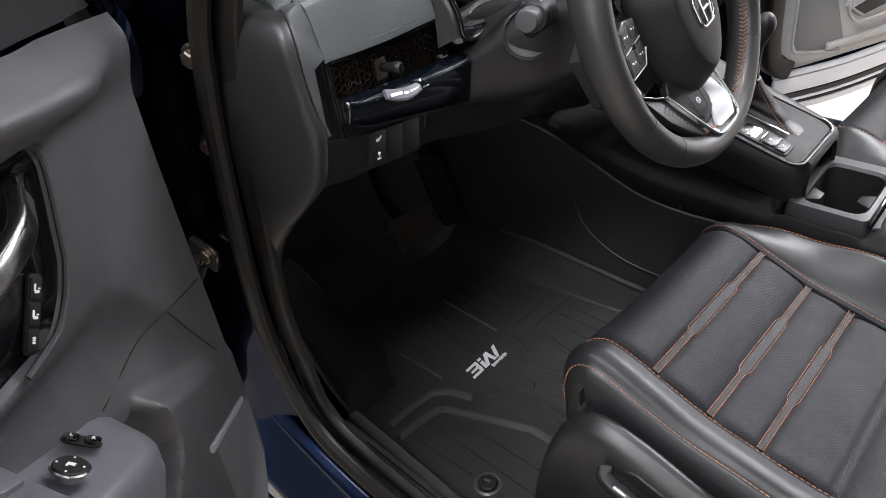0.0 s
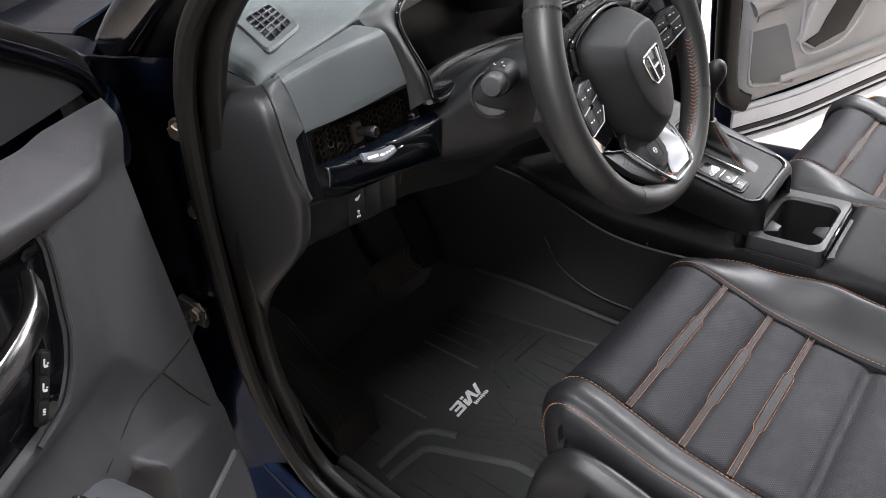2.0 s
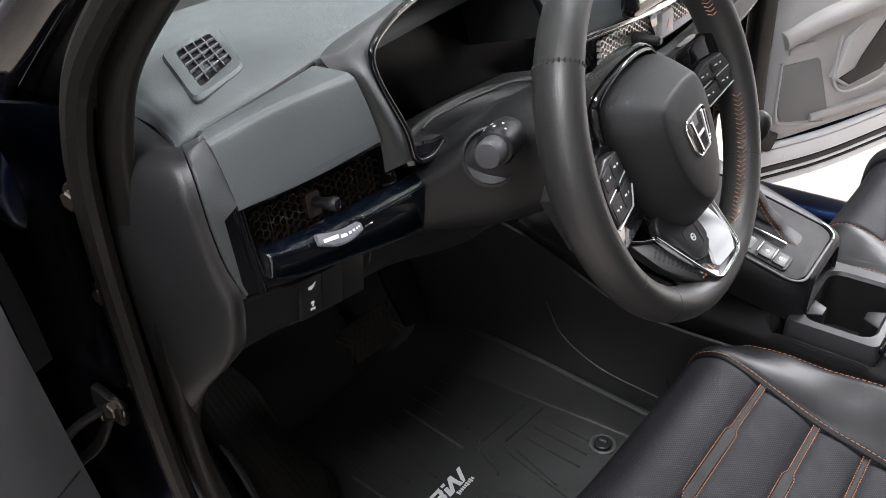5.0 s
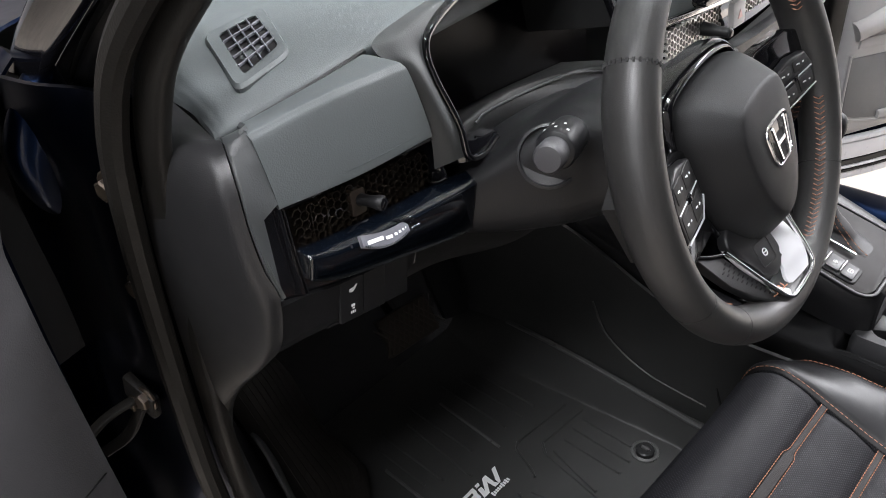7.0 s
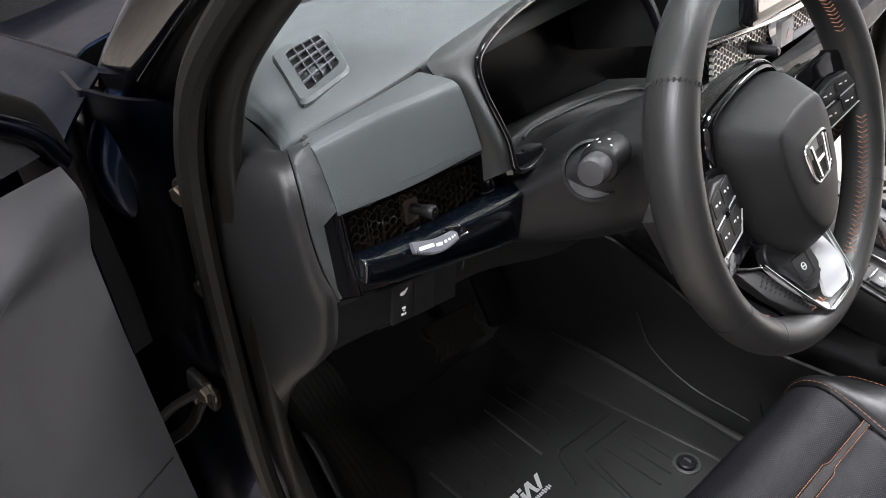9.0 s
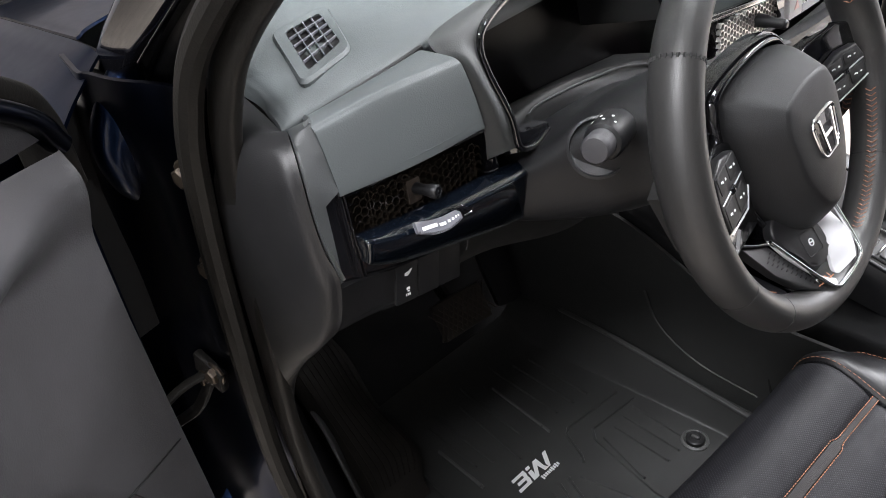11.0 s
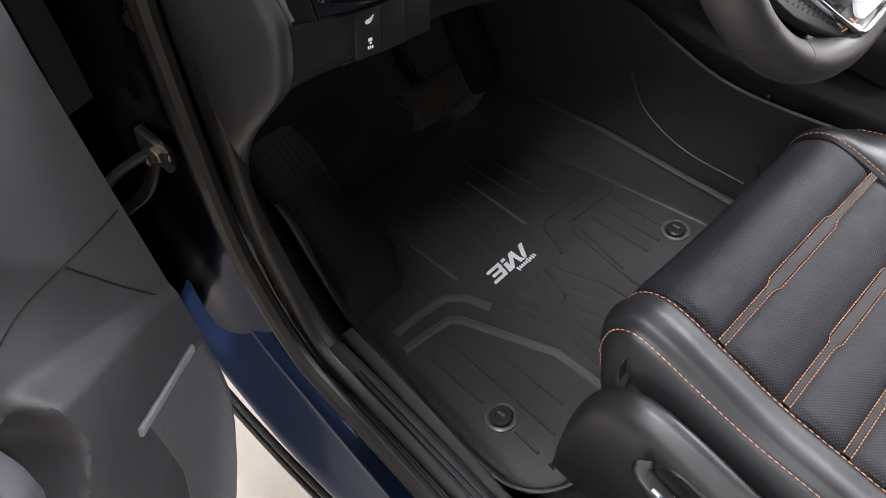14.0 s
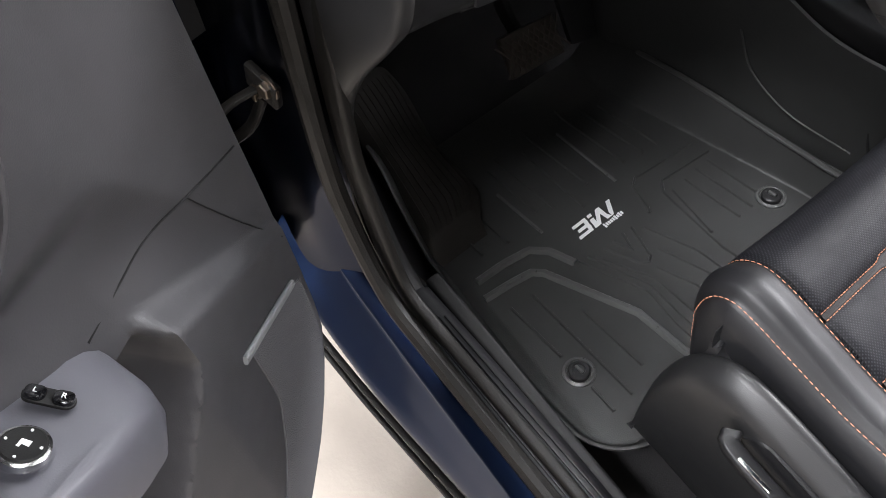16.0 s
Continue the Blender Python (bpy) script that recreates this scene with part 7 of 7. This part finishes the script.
    sweep(b, rounded(0.022, 0.012, 0.005, 5), spline([at(0.225, 1.095, 0.058), at(0.255, 1.088, 0.078), at(0.30, 1.08, 0.084), at(0.35, 1.075, 0.08)], 16), up=tuple(W))
    part("pull_handle", b, CHROME, gloss, "chrome inner door handle")
    kw = depth(0.244, 1.008) + 0.004
    km = axes(at(0.244, 1.008, kw), tuple(U * 0.37 + Vector((0, 0, -0.49))), tuple(W))
    b = bmesh.new()
    prism(b, rounded(0.058, 0.0135, 0.004, 5), 0.0025, km, 0.001, 2)
    keys = part("memory_keys", b, HARD, gloss, "dark grey memory key strip")
    for i, x in enumerate((-0.0185, 0.0, 0.0185)):
        b = bmesh.new()
        prism(b, rounded(0.0165, 0.011, 0.002, 4, x, 0), 0.0012, km @ Matrix.Translation((0, 0, 0.0025)), 0.0005)
        key = part("key", b, HARD_DARK, keys)
        b = bmesh.new()
        fm = km @ Matrix.Translation((x, 0, 0.0037))
        if i < 2:
            prism(b, rounded(0.0022, 0.0046, 0.0008, 3, 0.0022, 0.0002), 0.0004, fm)
            prism(b, rounded(0.0055, 0.0018, 0.0006, 3, -0.0008, -0.0020), 0.0004, fm)
            prism(b, rounded(0.0012, 0.0020, 0.0004, 3, 0.0, 0.0022), 0.0004, fm)
        else:
            for k in range(3):
                prism(b, rounded(0.0012, 0.0030, 0.0003, 2, -0.002 + 0.0018 * k, 0.0), 0.0004, fm)
        part("symbol", b, MARK, key, "small white symbol")

    # armrest: a flat plate with a bevelled edge
    def lid(u, w):
        return 0.878 + 0.50 * min(u - 0.207, 0.10) + 0.10 * max(0.0, u - 0.307) - 0.33 * w

    out = [(0.2065, -0.012), (0.2070, 0.004), (0.2165, 0.052), (0.2215, 0.070), (0.229, 0.080), (0.245, 0.088), (0.30, 0.098), (0.50, 0.112), (0.80, 0.110), (0.86, 0.06), (0.86, 0.0), (0.5, -0.012)]
    ring = [(p.x, p.y) for p in spline([(u, w, 0) for u, w in out], 90, True)]
    mid = (0.45, 0.045)

    def hoop(inset, drop):
        row = []
        for u, w in ring:
            k = Vector((mid[0] - u, mid[1] - w))
            g = Vector((u, w)) + k.normalized() * inset
            row.append(at(g.x, lid(g.x, g.y) - drop, g.y))
        return row

    b = bmesh.new()
    skin(b, [hoop(0.012, 0.060), hoop(0.001, 0.030), hoop(0.0, 0.010), hoop(0.002, 0.004), hoop(0.007, 0.0012), hoop(0.010, 0.0), hoop(0.022, 0.0)], closed_u=True, cap=True)
    arm = part("armrest", b, SWITCHGREY if s < 0 else card, door, "satin grey switch panel on the armrest" if s < 0 else "padded armrest", 30)
    if s < 0:
        nrm = (Vector((0, 0, 1)) + W * 0.33 - U * 0.50).normalized()
        sm = axes(at(0.292, lid(0.292, 0.058), 0.058), tuple(U + Vector((0, 0, 0.50))), tuple(nrm))
        b = bmesh.new()
        lathe(b, [(0.0148, -0.004), (0.0148, 0.0016), (0.0132, 0.0024)], sm, 36)
        knob = part("mirror_ring", b, CHROME, arm, "satin chrome ring")
        b = bmesh.new()
        lathe(b, [(0.0128, 0.0), (0.0128, 0.0030), (0.0118, 0.0038), (0.004, 0.0034)], sm, 36)
        dial = part("mirror_dial", b, HARD_DARK, knob, "black mirror adjuster")
        b = bmesh.new()
        for a in (0, 90, 180, 270):
            lathe(b, [(0.0009, 0.0034), (0.0009, 0.0042)], sm @ Matrix.Translation((0.0098 * math.cos(radians(a + 20)), 0.0098 * math.sin(radians(a + 20)), 0)), 8)
        dm = sm @ Matrix.Translation((0, 0, 0.0036)) @ Matrix.Rotation(radians(100), 4, "Z") @ Matrix.Scale(0.7, 4)
        prism(b, [(-0.004, 0.0035), (0.0045, 0.0045), (0.005, -0.001), (-0.001, -0.001), (-0.001, -0.0045), (-0.0035, -0.0045)], 0.0006, dm)
        part("symbol", b, MARK, dial, "white mirror symbol")
        rm = sm @ Matrix.Translation((-0.0335, -0.016, 0.0005)) @ Matrix.Rotation(radians(25), 4, "Z")
        b = bmesh.new()
        prism(b, rounded(0.0125, 0.031, 0.006, 6), 0.002, rm, 0.001, 2)
        rock = part("selector_switch", b, HARD_DARK, arm, "black left and right mirror selector")
        for y, word in ((-0.0082, "L"), (0.0082, "R")):
            b = bmesh.new()
            prism(b, rounded(0.0105, 0.0125, 0.004, 5, 0, y), 0.003, rm @ Matrix.Translation((0, 0, 0.002)), 0.0015, 2)
            rocker = part("rocker", b, GLOSS, rock)
            cu = bpy.data.curves.new("letter", "FONT")
            cu.body, cu.size, cu.align_x, cu.align_y, cu.extrude = word, 0.0055, "CENTER", "CENTER", 0.0002
            tmp = bpy.data.objects.new("letter", cu)
            scene.collection.objects.link(tmp)
            bpy.context.view_layer.update()
            me = bpy.data.meshes.new_from_object(tmp)
            bpy.data.objects.remove(tmp)
            b = bmesh.new()
            b.from_mesh(me)
            bmesh.ops.transform(b, matrix=rm @ Matrix.Translation((0, y, 0.0053)) @ Matrix.Rotation(radians(90), 4, "Z"), verts=b.verts)
            part("letter", b, MARK, rocker, "white letter")
        b = bmesh.new()
        prism(b, rounded(0.06, 0.075, 0.006, 4), 0.004, sm @ Matrix.Translation((0.060, -0.002, -0.001)), 0.002, 2)
        win = part("window_switches", b, SWITCHGREY, arm, "grey window switch block")
        for i in (-1, 1):
            b = bmesh.new()
            prism(b, rounded(0.028, 0.028, 0.005, 4, -0.010, 0.018 * i), 0.005, sm @ Matrix.Translation((0.060, -0.002, 0.003)), 0.002, 2)
            part("key", b, SWITCHGREY, win)
    # speaker mesh and bright strip
    b = bmesh.new()
    rows = []
    for f in np.linspace(0, 1, 30):
        row = []
        for g in np.linspace(0, 1, 30):
            vt, vb = 0.680 + 0.39 * (0.13 * g), 0.462
            v = vt + (vb - vt) * f
            u = front(v) + 0.009 + (0.108 + 0.45 * max(0.0, 0.64 - v)) * g
            row.append(at(u, v, depth(u, v) + 0.0016))
        rows.append(row)
    sheet(b, rows, 0.003)
    grille = part("speaker_grille", b, GREYDARK, panel, "fine grey speaker mesh")
    b = bmesh.new()
    sweep(b, rounded(0.0085, 0.005, 0.002, 4), spline([at(u, v, depth(u, v) + 0.002) for u, v in ((0.030, 0.694), (0.065, 0.708), (0.100, 0.722), (0.136, 0.736))], 16), up=tuple(W))
    part("bright_strip", b, PALESTRIP, panel, "pale satin strip")

    # window frame, sail panel, glass and seal
    b = bmesh.new()
    sweep(b, rounded(0.022, 0.04, 0.008, 5), spline([at(-0.012, 1.10, -0.03), at(-0.004, 1.16, -0.025), at(0.03, 1.195, -0.02), at(0.16, 1.275, -0.01), at(0.42, 1.43, 0.0), at(0.72, 1.57, 0.01), at(0.98, 1.60, 0.01)], 50), up=tuple(W))
    part("window_frame", b, SEAL, door, "black window frame seal")
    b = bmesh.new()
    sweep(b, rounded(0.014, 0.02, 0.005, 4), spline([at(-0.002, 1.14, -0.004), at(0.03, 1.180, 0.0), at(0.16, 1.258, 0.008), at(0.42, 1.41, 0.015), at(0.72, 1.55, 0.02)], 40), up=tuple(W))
    part("frame_edge", b, PAINT_SHADED, door, "dark blue frame edge")
    b = bmesh.new()
    sheet(b, grid([[(0.012, 1.150, -0.004), (0.06, 1.152, -0.004), (0.19, 1.16, -0.002)], [(0.03, 1.175, -0.004), (0.09, 1.20, -0.004), (0.19, 1.235, -0.002)], [(0.05, 1.188, -0.004), (0.12, 1.23, -0.004), (0.19, 1.27, -0.002)]], 10, 10), 0.004)
    part("sail_panel", b, card, door, "dark grey sail panel")
    b = bmesh.new()
    sheet(b, grid([[(0.19, 1.15, -0.015), (0.6, 1.16, -0.015), (1.0, 1.17, -0.015)], [(0.19, 1.275, -0.012), (0.6, 1.50, 0.0), (1.0, 1.58, 0.008)]], 12, 8), 0.004)
    g = part("window_glass", b, TINTED, door, "tinted window glass")
    g.visible_shadow = False
    return door


make_door("driver_door", -1, DOORCARD, PAINT, "open dark blue driver door with dark grey trim")



def make_far_door():
    """The far door: card with a speaker panel, a dark cavity, a lip and a lower edge, its strong light put into pale
    colours.
    """
    th = radians(62)
    U, W = Vector((math.sin(th), -math.cos(th), 0)), Vector((-math.cos(th), -math.sin(th), 0))

    def at(u, v, w):
        return Vector((0.87, 0.87, v - 0.05)) + U * u + W * w

    def swept(name, profile, pts, n, material, parent, label=""):
        b = bmesh.new()
        sweep(b, profile, spline([at(*p) for p in pts], n), up=tuple(W))
        return part(name, b, material, parent, label)

    def slab(name, outline, w, thick, material, parent, label="", bevel=0.004):
        b = bmesh.new()
        prism(b, outline, thick, axes(at(0, 0, w), tuple(U), tuple(W)), bevel, 3)
        return part(name, b, material, parent, label)

    door = thing("passenger_door", tuple(at(0.5, 0.35, 0)), "open passenger door, trim and lower edge coloured pale as overlit", "car door", "front doors")
    b = bmesh.new()
    sheet(b, net([[at(u, v, w) for u in (-0.02, 0.3, 0.7, 1.06)] for v, w in ((0.345, -0.04), (0.6, -0.08), (0.9, -0.085), (1.15, -0.05))], 24, 20), 0.004)
    part("outer_skin", b, PAINT, door, "glossy dark blue outer skin")
    b = bmesh.new()
    rows = []
    for v in np.linspace(1.15, 0.455, 60):
        u0 = 0.004 + 0.045 * ramp(0.52, 0.455, v) ** 1.5
        row = []
        for f in np.linspace(0, 1, 60):
            u = u0 + f * (1.05 - u0)
            w = 0.020 * ramp(0.0, 0.025, u - u0) + 0.035 * ramp(0.66, 0.80, v) * ramp(0.10, 0.28, u) - 0.022 * ramp(0.475, 0.455, v)
            row.append(at(u, v + 0.035 * ramp(0.55, 0.455, v) * (u - 0.2) * 0.6, w))
        rows.append(row)
    sheet(b, rows, 0.005)
    card = part("door_card", b, GREYTRIM, door, "moulded door card, paled for strong light", 50)
    slab("speaker_grille", [(0.034, 0.54), (0.046, 0.519), (0.075, 0.511), (0.190, 0.490), (0.203, 0.497), (0.200, 0.52), (0.148, 0.655), (0.138, 0.666), (0.026, 0.668)], 0.014, 0.0085, FARMESH, card, "speaker panel, lightened for strong light", 0.002)
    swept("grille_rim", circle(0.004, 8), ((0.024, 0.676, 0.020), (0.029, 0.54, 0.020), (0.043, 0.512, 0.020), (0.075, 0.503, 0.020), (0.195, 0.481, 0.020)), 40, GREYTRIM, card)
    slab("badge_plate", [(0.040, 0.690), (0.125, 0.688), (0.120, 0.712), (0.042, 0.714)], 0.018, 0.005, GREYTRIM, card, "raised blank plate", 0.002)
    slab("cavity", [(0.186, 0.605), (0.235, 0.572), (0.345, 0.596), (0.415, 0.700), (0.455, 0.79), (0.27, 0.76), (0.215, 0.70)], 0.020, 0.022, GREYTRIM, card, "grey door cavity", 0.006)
    # Hollow not cut: a black plate stands in for its shade.
    slab("cavity_shade", [(0.196, 0.606), (0.236, 0.581), (0.340, 0.603), (0.407, 0.703), (0.440, 0.775), (0.345, 0.770), (0.262, 0.655), (0.244, 0.622)], 0.040, 0.0045, HARD_DARK, card, "black plate drawn for the shaded hollow", 0.002)
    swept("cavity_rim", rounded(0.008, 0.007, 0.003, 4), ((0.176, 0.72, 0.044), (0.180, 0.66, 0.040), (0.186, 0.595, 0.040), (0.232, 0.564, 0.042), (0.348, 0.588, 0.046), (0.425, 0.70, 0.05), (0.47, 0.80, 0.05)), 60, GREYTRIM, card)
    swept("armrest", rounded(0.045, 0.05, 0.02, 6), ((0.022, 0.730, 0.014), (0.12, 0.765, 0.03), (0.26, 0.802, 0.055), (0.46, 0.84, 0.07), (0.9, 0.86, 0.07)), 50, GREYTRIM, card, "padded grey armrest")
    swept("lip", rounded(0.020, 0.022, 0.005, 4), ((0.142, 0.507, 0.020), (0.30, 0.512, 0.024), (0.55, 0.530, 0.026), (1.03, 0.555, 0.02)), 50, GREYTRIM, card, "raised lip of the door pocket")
    for name, dv, h, thick, material, label in (("edge_roll", 0.0, 0.016, 0.016, OVERLIT_PAINT, "edge roll, whitened for strong light"), ("white_panel", -0.034, 0.046, 0.008, OVERLIT_PAINT, "lower door panel, whitened for strong light"), ("grey_strip", -0.066, 0.017, 0.010, HARD, "dark rubber strip"),
                                                ("white_strip", -0.080, 0.010, 0.010, OVERLIT_PAINT, "thin strip, whitened for strong light"), ("black_seal", -0.089, 0.007, 0.014, SEAL, "black lower seal"), ("lower_edge", -0.104, 0.020, 0.008, OVERLIT_PAINT, "lower edge, whitened for strong light")):
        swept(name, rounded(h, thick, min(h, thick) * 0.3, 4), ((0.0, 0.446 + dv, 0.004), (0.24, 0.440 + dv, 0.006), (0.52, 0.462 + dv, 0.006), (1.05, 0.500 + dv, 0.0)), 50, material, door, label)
    swept("front_seal", rounded(0.060, 0.045, 0.016, 5), ((-0.030, 1.15, 0.0), (-0.040, 0.8, 0.0), (-0.036, 0.60, 0.0), (-0.024, 0.51, 0.0), (0.006, 0.478, 0.0), (0.04, 0.462, 0.0)), 60, SEAL, door, "broad black front seal")
    swept("window_frame", rounded(0.03, 0.03, 0.01, 4), ((-0.01, 1.14, -0.02), (0.16, 1.275, -0.01), (0.42, 1.43, 0.0), (0.98, 1.60, 0.01)), 40, SEAL, door, "black window frame")
    return door


make_far_door()

# a small thing left on the workshop floor beyond the far door
bm = bmesh.new()
prism(bm, [(-0.05, 0), (0.05, 0), (0.05, 0.045), (0.035, 0.05), (-0.05, 0.012)], 0.05, axes((1.96, 0.69, 0.002), (0.9, -0.4, 0), (0.4, 0.9, 0)), 0.004, 2)
single("plastic_wedge", bm, surface("orange_plastic", (0.75, 0.25, 0.04), 0.4), "small orange plastic wedge on the concrete floor", "wedge")
